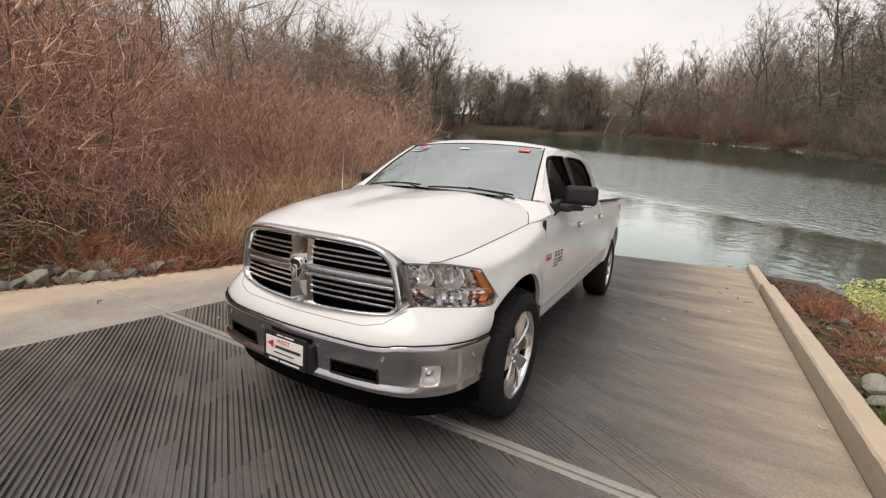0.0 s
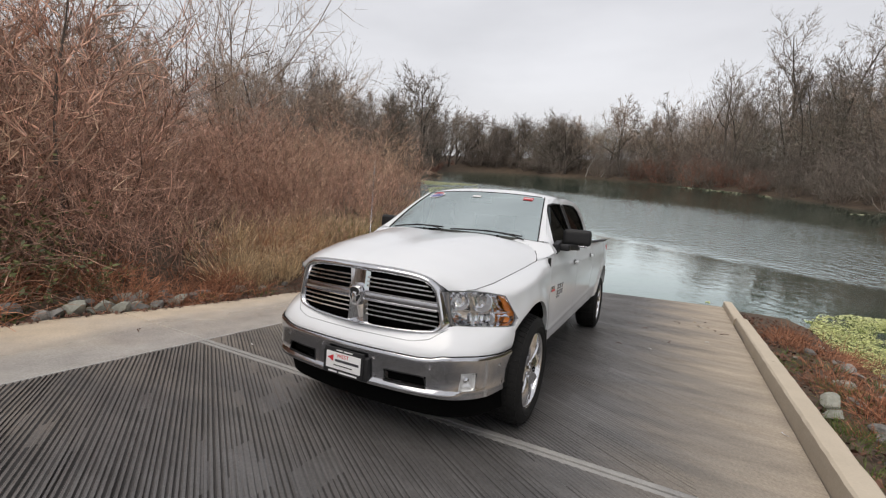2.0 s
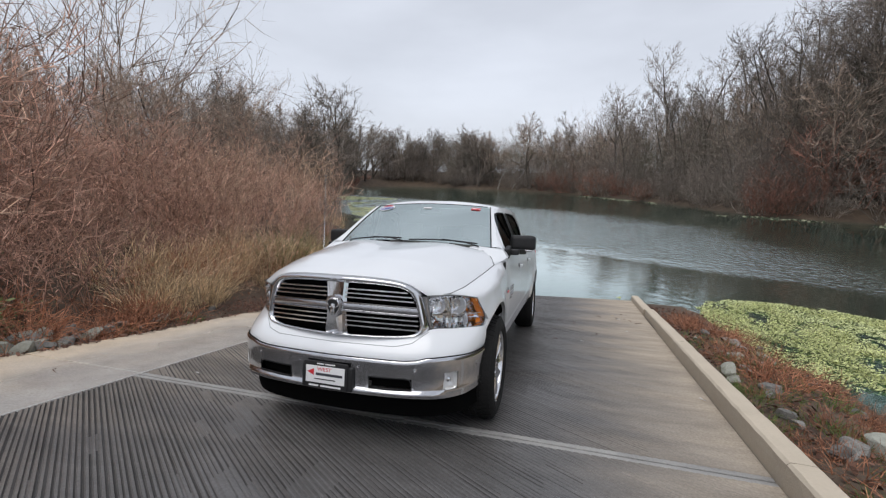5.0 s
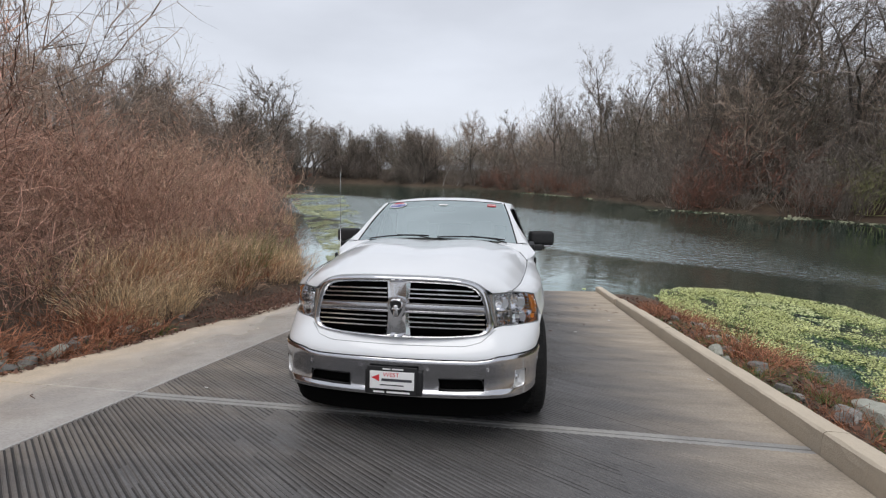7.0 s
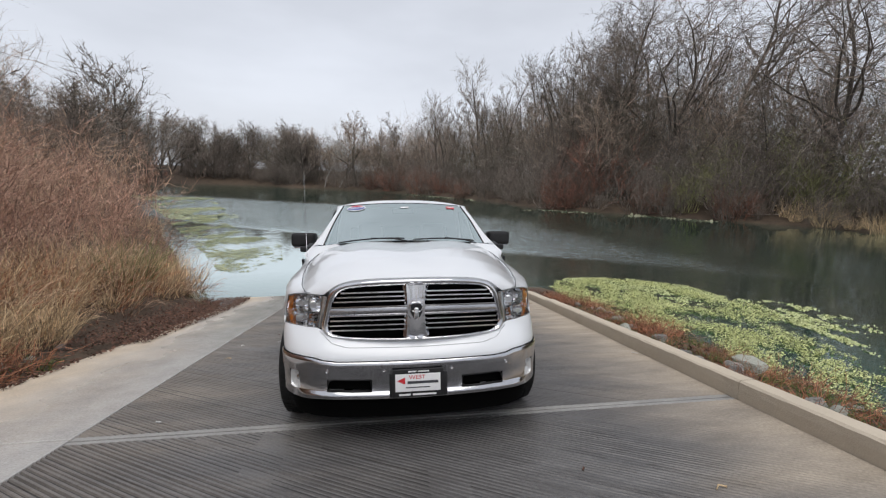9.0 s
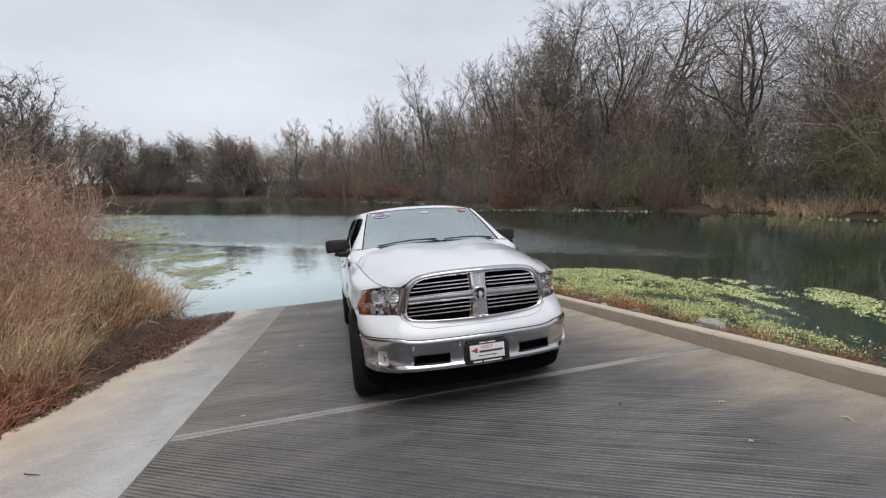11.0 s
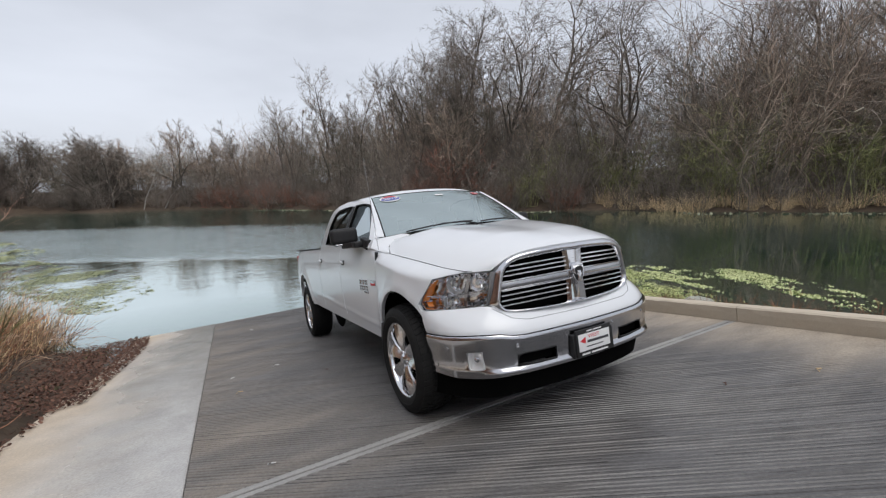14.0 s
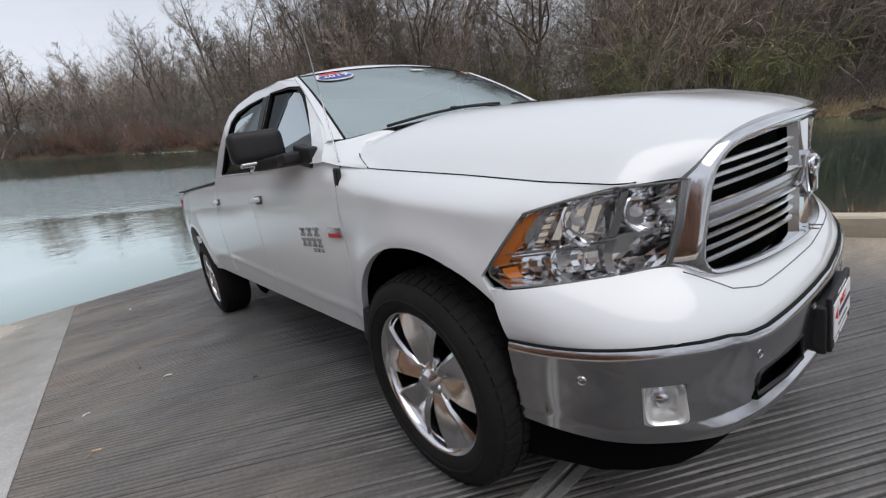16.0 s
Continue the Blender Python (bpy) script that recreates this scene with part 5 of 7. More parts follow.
# ---- wheels ----
def wheel(mir, y):
    k = -1 if mir else 1
    R, r_rim = 0.402, 0.268
    w_ob = part("wheel", lathe("wheel", [(0.70, 0.262), (0.95, 0.262), (0.962, 0.268), (0.966, 0.275), (0.956, 0.28), (0.945, 0.272), (0.93, 0.258), (0.74, 0.25)], (0, 0, 0), M_WHEEL, 56), truck, "chrome five-spoke wheel with a black tyre")
    w_ob.matrix_basis = Matrix.Translation((0, y, R - 0.004)) @ Matrix.Diagonal((k, 1, 1, 1))
    tyre = part("tyre", lathe("tyre", [(0.70, 0.268), (0.69, 0.30), (0.692, 0.36), (0.72, 0.392), (0.76, R - 0.004), (0.83, R), (0.90, R - 0.004), (0.95, 0.39), (0.974, 0.366), (0.984, 0.335), (0.98, 0.30), (0.966, 0.277), (0.955, 0.272)], (0, 0, 0), M_TYRE, 64), w_ob)
    verts, faces = [], []

    def lug(a, x0, x1, r0, r1, wd, skew):
        base = len(verts)
        for rr in (r0, r1):
            for xx, aa in ((x0, a - wd - skew), (x1, a - wd + skew), (x1, a + wd + skew), (x0, a + wd - skew)):
                verts.append((xx, (rr - (0.012 if xx > 0.95 or xx < 0.72 else 0)) * math.cos(aa), (rr - (0.012 if xx > 0.95 or xx < 0.72 else 0)) * math.sin(aa)))
        for q in ((0, 1, 2, 3), (4, 5, 6, 7), (0, 1, 5, 4), (1, 2, 6, 5), (2, 3, 7, 6), (3, 0, 4, 7)):
            faces.append(tuple(base + i for i in q))
    for i in range(56):
        a = 2 * math.pi * i / 56
        for x0, x1, sk, ph in ((0.715, 0.755, 0.012, 0), (0.765, 0.80, -0.015, 0.5), (0.812, 0.848, 0.015, 0), (0.86, 0.895, -0.015, 0.5), (0.905, 0.958, 0.012, 0)):
            lug(a + ph * math.pi / 56, x0, x1, R - 0.012, R + 0.004 - (0.003 if x1 > 0.93 or x0 < 0.73 else 0), 0.040, sk)
    part("tread", mesh_from("tread", verts, faces, M_TYRE), tyre)
    part("sidewall_rib", lathe("sidewall_rib", [(0.981, 0.318), (0.986, 0.322), (0.986, 0.328), (0.982, 0.332)], (0, 0, 0), M_TYRE, 64), tyre)
    for s in range(5):
        a0 = 2 * math.pi * s / 5 + 0.35
        rows = []
        for f, rr in ((0.0, 0.045), (0.15, 0.075), (0.35, 0.12), (0.6, 0.175), (0.85, 0.232), (1.0, 0.266)):
            half_w = interp(rr, (0.045, 0.12, 0.175, 0.232, 0.266), (0.034, 0.062, 0.088, 0.112, 0.126))
            xo = 0.93 + 0.018 * math.sin(math.pi * f) + 0.012 * f
            row = []
            for u, dx in ((-1.0, -0.05), (-1.0, -0.004), (-0.86, 0.006), (-0.42, -0.006 * math.sin(math.pi * f)), (0.0, -0.030 * math.sin(math.pi * f)), (0.42, -0.006 * math.sin(math.pi * f)), (0.86, 0.006), (1.0, -0.004), (1.0, -0.05)):
                row.append((xo + dx, rr * math.cos(a0) - u * half_w * math.sin(a0), rr * math.sin(a0) + u * half_w * math.cos(a0)))
            rows.append(row)
        me_s = sheet("spoke", np.array(rows), M_WHEEL)
        me_s.set_sharp_from_angle(angle=radians(30))
        part("spoke", me_s, w_ob)
    part("hub_cap", lathe("hub_cap", [(0.90, 0.078), (0.925, 0.075), (0.935, 0.05), (0.948, 0.036), (0.955, 0.028), (0.953, 0.02), (0.957, 0.0)], (0, 0, 0), M_WHEEL, 32), w_ob)
    for s in range(5):
        a0 = 2 * math.pi * (s + 0.5) / 5 + 0.35
        part("lug_nut", lathe("lug_nut", [(0.90, 0.014), (0.94, 0.013), (0.945, 0.009), (0.945, 0.0)], (0, 0.058 * math.cos(a0), 0.058 * math.sin(a0)), M_WHEEL, 8, smooth=False), w_ob)
    part("brake_disc", lathe("brake_disc", [(0.86, 0.0), (0.865, 0.17), (0.84, 0.175), (0.80, 0.25), (0.72, 0.25), (0.72, 0.0)], (0, 0, 0), M_VOID, 32), w_ob)


for mir in (False, True):
    for y in WHEELS:
        wheel(mir, y)

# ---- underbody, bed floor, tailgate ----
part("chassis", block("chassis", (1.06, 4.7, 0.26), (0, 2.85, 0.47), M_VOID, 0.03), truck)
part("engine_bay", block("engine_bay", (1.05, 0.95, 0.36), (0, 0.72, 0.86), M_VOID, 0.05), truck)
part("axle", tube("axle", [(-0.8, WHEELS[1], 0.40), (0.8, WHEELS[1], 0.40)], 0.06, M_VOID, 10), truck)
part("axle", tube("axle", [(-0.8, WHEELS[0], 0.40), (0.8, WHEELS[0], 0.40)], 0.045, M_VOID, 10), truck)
part("bed_floor", block("bed_floor", (1.8, 1.96, 0.05), (0, 4.54, 0.86), M_BLACK, 0.01), truck)
part("tailgate", block("tailgate", (1.72, 0.06, 0.55), (0, 5.52, 1.06), M_PAINT, 0.015), truck)
part("rear_bumper", block("rear_bumper", (1.85, 0.14, 0.17), (0, 5.62, 0.66), M_CHROME, 0.03), truck, "chrome rear step bumper")
for mir in (-1, 1):
    part("bed_inner_wall", block("bed_inner_wall", (0.04, 1.96, 0.46), (mir * 0.84, 4.54, 1.09), M_BLACK, 0.01), truck)

# ---- cabin ----
cabin = part("dashboard", block("dashboard", (1.5, 0.42, 0.22), (0, 1.66, 1.20), M_DASH, 0.06, 4), truck, "grey dashboard seen through the windshield")
part("cabin_floor", block("cabin_floor", (1.66, 2.0, 0.06), (0, 2.4, 0.68), M_VOID, 0.01), truck)
for mir in (-1, 1):
    for y in (2.36, 3.08):
        seat = part("seat", block("seat", (0.52, 0.16, 0.62), (mir * 0.38, y, 1.10), M_SEAT, 0.06, 4, turn=(-14, 0, 0)), truck, "grey cloth seat")
        part("headrest", block("headrest", (0.26, 0.09, 0.17), (mir * 0.38, y + 0.10, 1.50), M_SEAT, 0.04, 4, turn=(-8, 0, 0)), seat)
        part("cushion", block("cushion", (0.52, 0.5, 0.16), (mir * 0.38, y - 0.28, 0.86), M_SEAT, 0.05, 4), seat)
rim_pts = [(0.38 + 0.18 * math.cos(a), 1.92 + 0.06 * math.sin(a), 1.24 + 0.17 * math.sin(a)) for a in np.linspace(0, 2 * math.pi, 25)]
steer = part("steering_wheel", tube("steering_wheel", rim_pts, 0.015, M_BLACK, 8), truck)
part("wheel_hub", block("wheel_hub", (0.3, 0.04, 0.06), (0.38, 1.91, 1.24), M_BLACK, 0.015), steer)
part("rear_view_mirror", block("rear_view_mirror", (0.24, 0.03, 0.07), (0, 2.0, 1.70), M_BLACK, 0.02), truck)

# ---- stickers on the glass, antenna ----
def ws_point(x, v, off=0.006):
    u = x / (0.775 + (0.645 - 0.775) * v)
    lo = Vector((0.775 * u, 1.235 + 0.245 * abs(u) ** 2.1, 1.372 - 0.035 * u * u))
    hi = Vector((0.645 * u, 2.0 + 0.095 * u * u, 1.783 - 0.024 * u * u))
    p = lo + (hi - lo) * v
    p.z += 0.022 * math.sin(math.pi * v)
    return p + Vector((0.1 * u, -0.55, 0.8)).normalized() * off


def sticker_oval(name, cx, cv, rx, rv, off, mats, a0=0.0, a1=2 * math.pi):
    pts = [ws_point(cx + rx * math.cos(a), cv + rv * math.sin(a), off) for a in np.linspace(a0, a1, 28)]
    bm = bmesh.new()
    bm.faces.new([bm.verts.new(p) for p in pts[:-1]] if a1 - a0 > 6 else [bm.verts.new(p) for p in pts])
    return bm_mesh(name, bm, mats)


year = part("year_sticker", sticker_oval("year_sticker", -0.50, 0.86, 0.10, 0.10, 0.006, M_WHITE), windshield, "oval red, white and blue year sticker")
part("sticker_field", sticker_oval("sticker_field", -0.50, 0.90, 0.07, 0.05, 0.0085, M_REDINK, 0.15, math.pi - 0.15), year)
part("sticker_field", sticker_oval("sticker_field", -0.50, 0.845, 0.09, 0.055, 0.0085, M_BLUEINK), year)
tx = flat_text("sticker_year", "2019", 0.07, (0, 0, 0), M_WHITE, 1.05, (0, 0, 0), 0.001)
p_c, p_r, p_u = ws_point(-0.50, 0.848, 0.011), ws_point(-0.45, 0.848, 0.011), ws_point(-0.50, 0.93, 0.011)
ex_, ez_ = (p_r - p_c).normalized(), None
ey_ = (p_u - p_c)
ey_ = (ey_ - ex_ * ey_.dot(ex_)).normalized()
ez_ = ex_.cross(ey_)
tx.transform(Matrix(((ex_.x, ey_.x, ez_.x, p_c.x), (ex_.y, ey_.y, ez_.y, p_c.y), (ex_.z, ey_.z, ez_.z, p_c.z), (0, 0, 0, 1))))
part("sticker_year", tx, year, "white figures")
card = part("card_sticker", mesh_from("card_sticker", [ws_point(x, v) for x, v in ((-0.035, 0.80), (0.055, 0.80), (0.055, 0.845), (-0.035, 0.845))], [(0, 1, 2, 3)], M_WHITE), windshield, "small white sticker")
red = part("red_sticker", mesh_from("red_sticker", [ws_point(x, v) for x, v in ((0.47, 0.84), (0.56, 0.84), (0.56, 0.92), (0.47, 0.92))], [(0, 1, 2, 3)], M_REDINK), windshield, "small red and white sticker")
part("sticker_bar", mesh_from("sticker_bar", [ws_point(x, v, 0.009) for x, v in ((0.475, 0.87), (0.555, 0.87), (0.555, 0.89), (0.475, 0.89))], [(0, 1, 2, 3)], M_WHITE), red)
part("antenna", tube("antenna", [(-0.90, 1.33, 1.2), (-0.913, 1.345, 1.6), (-0.925, 1.36, 2.0)], 0.0035, M_CHROME_DULL, 6, 0.5), truck, "thin steel whip antenna on the fender")

# ---- rocks, plants and trees ----
UP = np.array([0.0, 0.0, 1.0])


def unit(v):
    return v / (np.linalg.norm(v) + 1e-9)


def twig_mesh(name, segs, mats, sides=3):
    """Tapered prisms (or, with two sides, flat slivers) along segments of (start, end, radius, radius)."""
    A = np.array([s[0] for s in segs])
    B = np.array([s[1] for s in segs])
    ra, rb = np.array([s[2] for s in segs]), np.array([s[3] for s in segs])
    D = B - A
    D /= np.linalg.norm(D, axis=1, keepdims=True) + 1e-9
    ref = np.where(np.abs(D[:, 2:3]) < 0.9, np.array([[0, 0, 1.0]]), np.array([[1.0, 0, 0]]))
    U = np.cross(D, ref)
    U /= np.linalg.norm(U, axis=1, keepdims=True) + 1e-9
    V = np.cross(D, U)
    n = len(segs)
    spin_ = np.random.default_rng(n).uniform(0, np.pi, n)[:, None]
    U, V = np.cos(spin_) * U + np.sin(spin_) * V, np.cos(spin_) * V - np.sin(spin_) * U
    ang = 2 * np.pi * np.arange(sides) / sides
    ring = np.cos(ang)[None, :, None] * U[:, None] + np.sin(ang)[None, :, None] * V[:, None]
    lo = A[:, None] + ring * ra[:, None, None]
    hi = B[:, None] + ring * rb[:, None, None]
    verts = np.concatenate([lo, hi], 1).reshape(-1, 3)
    base = (np.arange(n) * 2 * sides)[:, None]
    k = np.arange(sides)
    if sides == 2:
        k = k[:1]
    faces = np.stack([base + k, base + (k + 1) % sides, base + sides + (k + 1) % sides, base + sides + k], 2).reshape(-1, 4)
    me = bpy.data.meshes.new(name)
    me.vertices.add(len(verts))
    me.vertices.foreach_set("co", verts.ravel())
    me.loops.add(faces.size)
    me.loops.foreach_set("vertex_index", faces.ravel())
    me.polygons.add(len(faces))
    me.polygons.foreach_set("loop_start", np.arange(0, faces.size, 4))
    me.polygons.foreach_set("use_smooth", np.ones(len(faces), bool))
    me.materials.append(mats)
    me.update(calc_edges=True)
    me.validate()
    return me


def limb(rng, segs, p, d, length, r0, r1, n, wander, lift):
    """Crooked limb; returns the places and directions along it."""
    out = []
    p, d = np.array(p, float), unit(np.array(d, float))
    for i in range(n):
        d = unit(d + rng.normal(0, wander, 3) + lift * UP)
        q = p + d * length / n
        a, b = r0 + (r1 - r0) * i / n, r0 + (r1 - r0) * (i + 1) / n
        segs.append((p, q, a, b))
        p = q
        out.append((p.copy(), d.copy(), b))
    return out


def side_way(rng, d, angle):
    s = unit(np.cross(d, rng.normal(0, 1, 3)))
    return unit(math.cos(angle) * d + math.sin(angle) * s)


def bare_tree(seed, height, trunk_r, lean=0.05, limbs=13, low=0.28, spread=0.42, twig_r=0.012, subs=10, twigs=8, droop=0.05, wander=0.10):
    """Leafless tree: trunk segments and crown segments."""
    rng = np.random.default_rng(seed)
    trunk, crown = [], []
    stems = limb(rng, trunk, (0, 0, -0.4), (rng.normal(0, lean), rng.normal(0, lean), 1), height * 0.93, trunk_r, trunk_r * 0.18, 12, wander, 0.12)
    for i in range(limbs):
        f = low + (0.97 - low) * (i + rng.random()) / limbs
        p, d, r = stems[min(int(f * 12), 11)]
        ln = height * spread * (1.12 - 0.75 * f) * rng.uniform(0.7, 1.25)
        b = limb(rng, trunk if r > 0.08 and i < 5 else crown, p, side_way(rng, d, rng.uniform(0.55, 1.05)), ln, r * 0.62 + 0.01 * min(1, height / 8), min(0.02, twig_r * 1.3), 6, 0.20, 0.10)
        for j in range(subs):
            q, e, rr = b[min(1 + int(j * 5 / subs + rng.random()), 5)]
            c = limb(rng, crown, q, side_way(rng, e, rng.uniform(0.4, 1.0)), ln * rng.uniform(0.28, 0.55), max(rr * 0.6, twig_r * 1.4), twig_r, 4, 0.22, droop + 0.03)
            for k in range(twigs):
                q2, e2, _ = c[rng.integers(0, 4)]
                limb(rng, crown, q2, side_way(rng, e2, rng.uniform(0.3, 1.0)), ln * rng.uniform(0.12, 0.32), twig_r, twig_r * 0.12, 3, 0.25, droop)
    return trunk, crown


def shrub(seed, height, width, stems=12, side=7, r=0.02, tip=0.008, droop=0.02, subs=2, wander=0.13):
    """Many-stemmed leafless thicket."""
    rng = np.random.default_rng(seed)
    main, segs = [], []
    for s in range(stems):
        a = rng.uniform(0, 2 * math.pi)
        o = width * 0.28 * math.sqrt(rng.random())
        tilt = rng.uniform(0.05, 0.6)
        ln = height * rng.uniform(0.6, 1.1)
        main.append((np.array((0.0, 0.0, -0.3)), np.array((o * math.cos(a), o * math.sin(a), -0.15)), r, r))
        b = limb(rng, main, (o * math.cos(a), o * math.sin(a), -0.15), (tilt * math.cos(a), tilt * math.sin(a), 1), ln, r, tip * 0.5, 8, wander, 0.05)
        for k in range(side):
            q, e, rr = b[rng.integers(1, 8)]
            c = limb(rng, segs, q, side_way(rng, e, rng.uniform(0.3, 0.9)), ln * rng.uniform(0.2, 0.45), max(rr * 0.6, tip), tip * 0.4, 3, 0.2, droop)
            for m in range(subs):
                q2, e2, _ = c[rng.integers(0, 3)]
                limb(rng, segs, q2, side_way(rng, e2, rng.uniform(0.3, 0.9)), ln * rng.uniform(0.1, 0.24), tip * 0.75, tip * 0.12, 2, 0.22, droop)
    return main, segs


def tuft(seed, blades, length, spread, r, bend, wild=1.0):
    """Clump of long dry grass blades."""
    rng = np.random.default_rng(seed)
    segs = []
    for s in range(blades):
        a = rng.uniform(0, 2 * math.pi)
        o = spread * math.sqrt(rng.random())
        t = rng.uniform(0.1, 0.8) * wild
        p, d = np.array((o * math.cos(a), o * math.sin(a), -0.05)), unit(np.array((t * math.cos(a), t * math.sin(a), 1.0)))
        ln = length * rng.uniform(0.5, 1.1)
        for i in range(4):
            d = unit(d + rng.normal(0, 0.12 * wild, 3) - UP * bend * i * 0.5)
            q = p + d * ln / 4
            segs.append((p, q, r * (1 - 0.2 * i), r * (0.8 - 0.2 * i) + 0.0005))
            p = q
    return segs


def place_z(x, y):
    return float(ground_height(np.array([x]), np.array([y]))[0])


prng = random.Random(11)


def spin(x, y, s=1.0, z=None, tilt=0.0):
    zz = place_z(x, y) if z is None else z
    return pose(x, y, zz, prng.uniform(-tilt, tilt), prng.uniform(-tilt, tilt), prng.uniform(0, 360)) @ Matrix.Scale(s, 4)


def put_copy(src, m, label=""):
    """copy_thing keeps the source's scale, so the scale of m is set afterwards."""
    loc, rot, sca = m.decompose()
    ob = copy_thing(src, Matrix.LocRotScale(loc, rot, None))
    ob.scale = sca
    if label:
        ob["label"] = label
    return ob


def tree_thing(name, trunk, crown, bark, twig, label, category, group, sides=2):
    t = tagged(new(name), label, category, group)
    part("trunk", twig_mesh("trunk", trunk, bark, 6), t)
    part("crown", twig_mesh("crown", crown, twig, sides), t)
    return t


# sources are used as the first tree of their kind
tall_a = tree_thing("bare_tree", *bare_tree(3, 17, 0.26, limbs=17, spread=0.5, droop=-0.16, wander=0.15), M_BARK, M_TWIG, "tall leafless grey tree in the woods behind the lake", "tree", "bare trees round the lake")
tall_b = tree_thing("bare_tree", *bare_tree(5, 16, 0.22, lean=0.12, limbs=15, low=0.35, spread=0.36), M_BARK, M_TWIG, "tall leafless grey tree in the woods behind the lake", "tree", "bare trees round the lake")
tall_c = tree_thing("bare_tree", *bare_tree(8, 18, 0.22, lean=0.12, limbs=18, low=0.3, spread=0.42, droop=-0.2, wander=0.17), M_BARK, M_TWIG, "tall leafless grey tree in the woods behind the lake", "tree", "bare trees round the lake")
mid_a = tree_thing("bare_tree", *bare_tree(21, 9, 0.17, lean=0.1, limbs=14, low=0.18, spread=0.55, twig_r=0.016), M_BARK, M_TWIG_WARM, "rounded leafless tree on the bank of the lake", "tree", "bare trees round the lake")
mid_b = tree_thing("bare_tree", *bare_tree(23, 8, 0.15, lean=0.15, limbs=14, low=0.15, spread=0.6, twig_r=0.016), M_BARK, M_TWIG_WARM, "rounded leafless tree on the bank of the lake", "tree", "bare trees round the lake")
pole_a = tree_thing("bare_tree", *bare_tree(31, 13, 0.10, lean=0.05, limbs=13, low=0.35, spread=0.2, twig_r=0.015), M_BARK, M_TWIG, "slender upright leafless young tree on the far bank", "tree", "bare trees round the lake")


white = tree_thing("bare_tree", *bare_tree(35, 12, 0.11, lean=0.1, limbs=12, low=0.3, spread=0.4, twig_r=0.03, subs=5, twigs=4), M_BARK_PALE, M_BARK_PALE, "white-barked leaning bare tree at the far bank", "tree", "bare trees round the lake")
oak = tree_thing("bare_tree", *bare_tree(37, 9, 0.22, lean=0.1, limbs=16, low=0.12, spread=0.62, twig_r=0.022, subs=10, twigs=8), M_BARK, M_TWIG, "dense rounded leafless oak at the far end of the lake", "tree", "bare trees round the lake")


def shrub_thing(name, segs, mat_, label, group):
    t = tagged(new(name), label, "shrub", group)
    part("rootstock", twig_mesh("rootstock", segs[0], mat_, 3), t)
    part("crown", twig_mesh("crown", segs[1], mat_, 2), t)
    return t


GREY_LABEL, RED_LABEL = "tangled grey-brown leafless thicket at the water's edge", "red-brown leafless willow brush on the bank"
grey = [shrub_thing("thicket_shrub", shrub(40 + i, 5.6, 5.0, 22, 11, 0.034, 0.015, 0.0, 3, 0.17), M_TWIG, GREY_LABEL, "thickets round the lake") for i in range(3)]
deep = [shrub_thing("tall_shrub", shrub(55 + i, 12.0, 8.0, 22, 11, 0.05, 0.022, 0.02, 3, 0.19), (M_TWIG, M_TWIG_WARM, M_TWIG_GREY)[i], "tall dense leafless shrub under the bare trees", "tall shrubs in the woods") for i in range(3)]
olive = shrub_thing("thicket_shrub", shrub(47, 5.0, 5.5, 22, 10, 0.035, 0.016, -0.03, 4, 0.17), M_TWIG_OLIVE, "olive-green mossy thicket on the far bank", "thickets round the lake")
farred = shrub_thing("thicket_shrub", shrub(49, 2.6, 5.0, 40, 11, 0.022, 0.014, -0.02, 3), M_TWIG_DARKRED, "low dark red brush dome at the far waterline", "thickets round the lake")
red = [shrub_thing("willow_brush", shrub(60 + i, 2.9, 2.6, 15, 11, 0.017, 0.0072, 0.0, 3, 0.2), M_TWIG_TAN if i == 3 else M_TWIG_RED, "tan leafless brush tangled on the bank" if i == 3 else RED_LABEL, "willow brush on the bank") for i in range(4)]
tan = [tagged(new("grass_tuft", twig_mesh("grass_tuft", tuft(70 + i, 130, 1.05, 0.36, 0.0062, 0.20), M_GRASS, 2)), "clump of long dry straw-coloured grass on the bank", "grass", "dry grass clumps") for i in range(3)]
REED_KINDS = ((M_TWIG_TAN, "fallen tangle of tan dry reeds on the bank"), (M_GRASS_RUST, "fallen tangle of rusty dry reeds on the bank"), (M_GRASS, "leaning tangle of pale straw reeds on the bank"))
reed = [tagged(new("reed_tangle", twig_mesh("reed_tangle", tuft(75 + i, 80, 1.3, 0.6, 0.0085 if i == 2 else 0.0072, 0.10 if i == 2 else 0.24, 1.15 if i == 2 else 1.9), mat_, 2)), words, "reeds", "dry reed tangles") for i, (mat_, words) in enumerate(REED_KINDS)]
rushes = tagged(new("rush_clump", twig_mesh("rush_clump", tuft(78, 90, 1.3, 0.35, 0.008, 0.06), M_TWIG_OLIVE, 2)), "upright olive-green rush clump at the water's edge", "reeds", "rushes")
rust = [tagged(new("grass_tuft", twig_mesh("grass_tuft", tuft(80 + i, 100, 0.5, 0.32, 0.0055, 0.24, 2.0), M_WEED_DEAD, 2)), "low rust-coloured dead weeds beside the kerb", "weeds", "dead weeds beside the kerb") for i in range(2)]
weed_tufts = [tuft(90 + i, 40, 0.22, 0.2, 0.0046, 0.3) for i in range(2)]
weed_segs = []
SOURCES = {id(o): [o, False] for o in [tall_a, tall_b, tall_c, mid_a, mid_b, pole_a, oak, white, olive, farred, rushes] + grey + deep + reed + red + tan + rust}


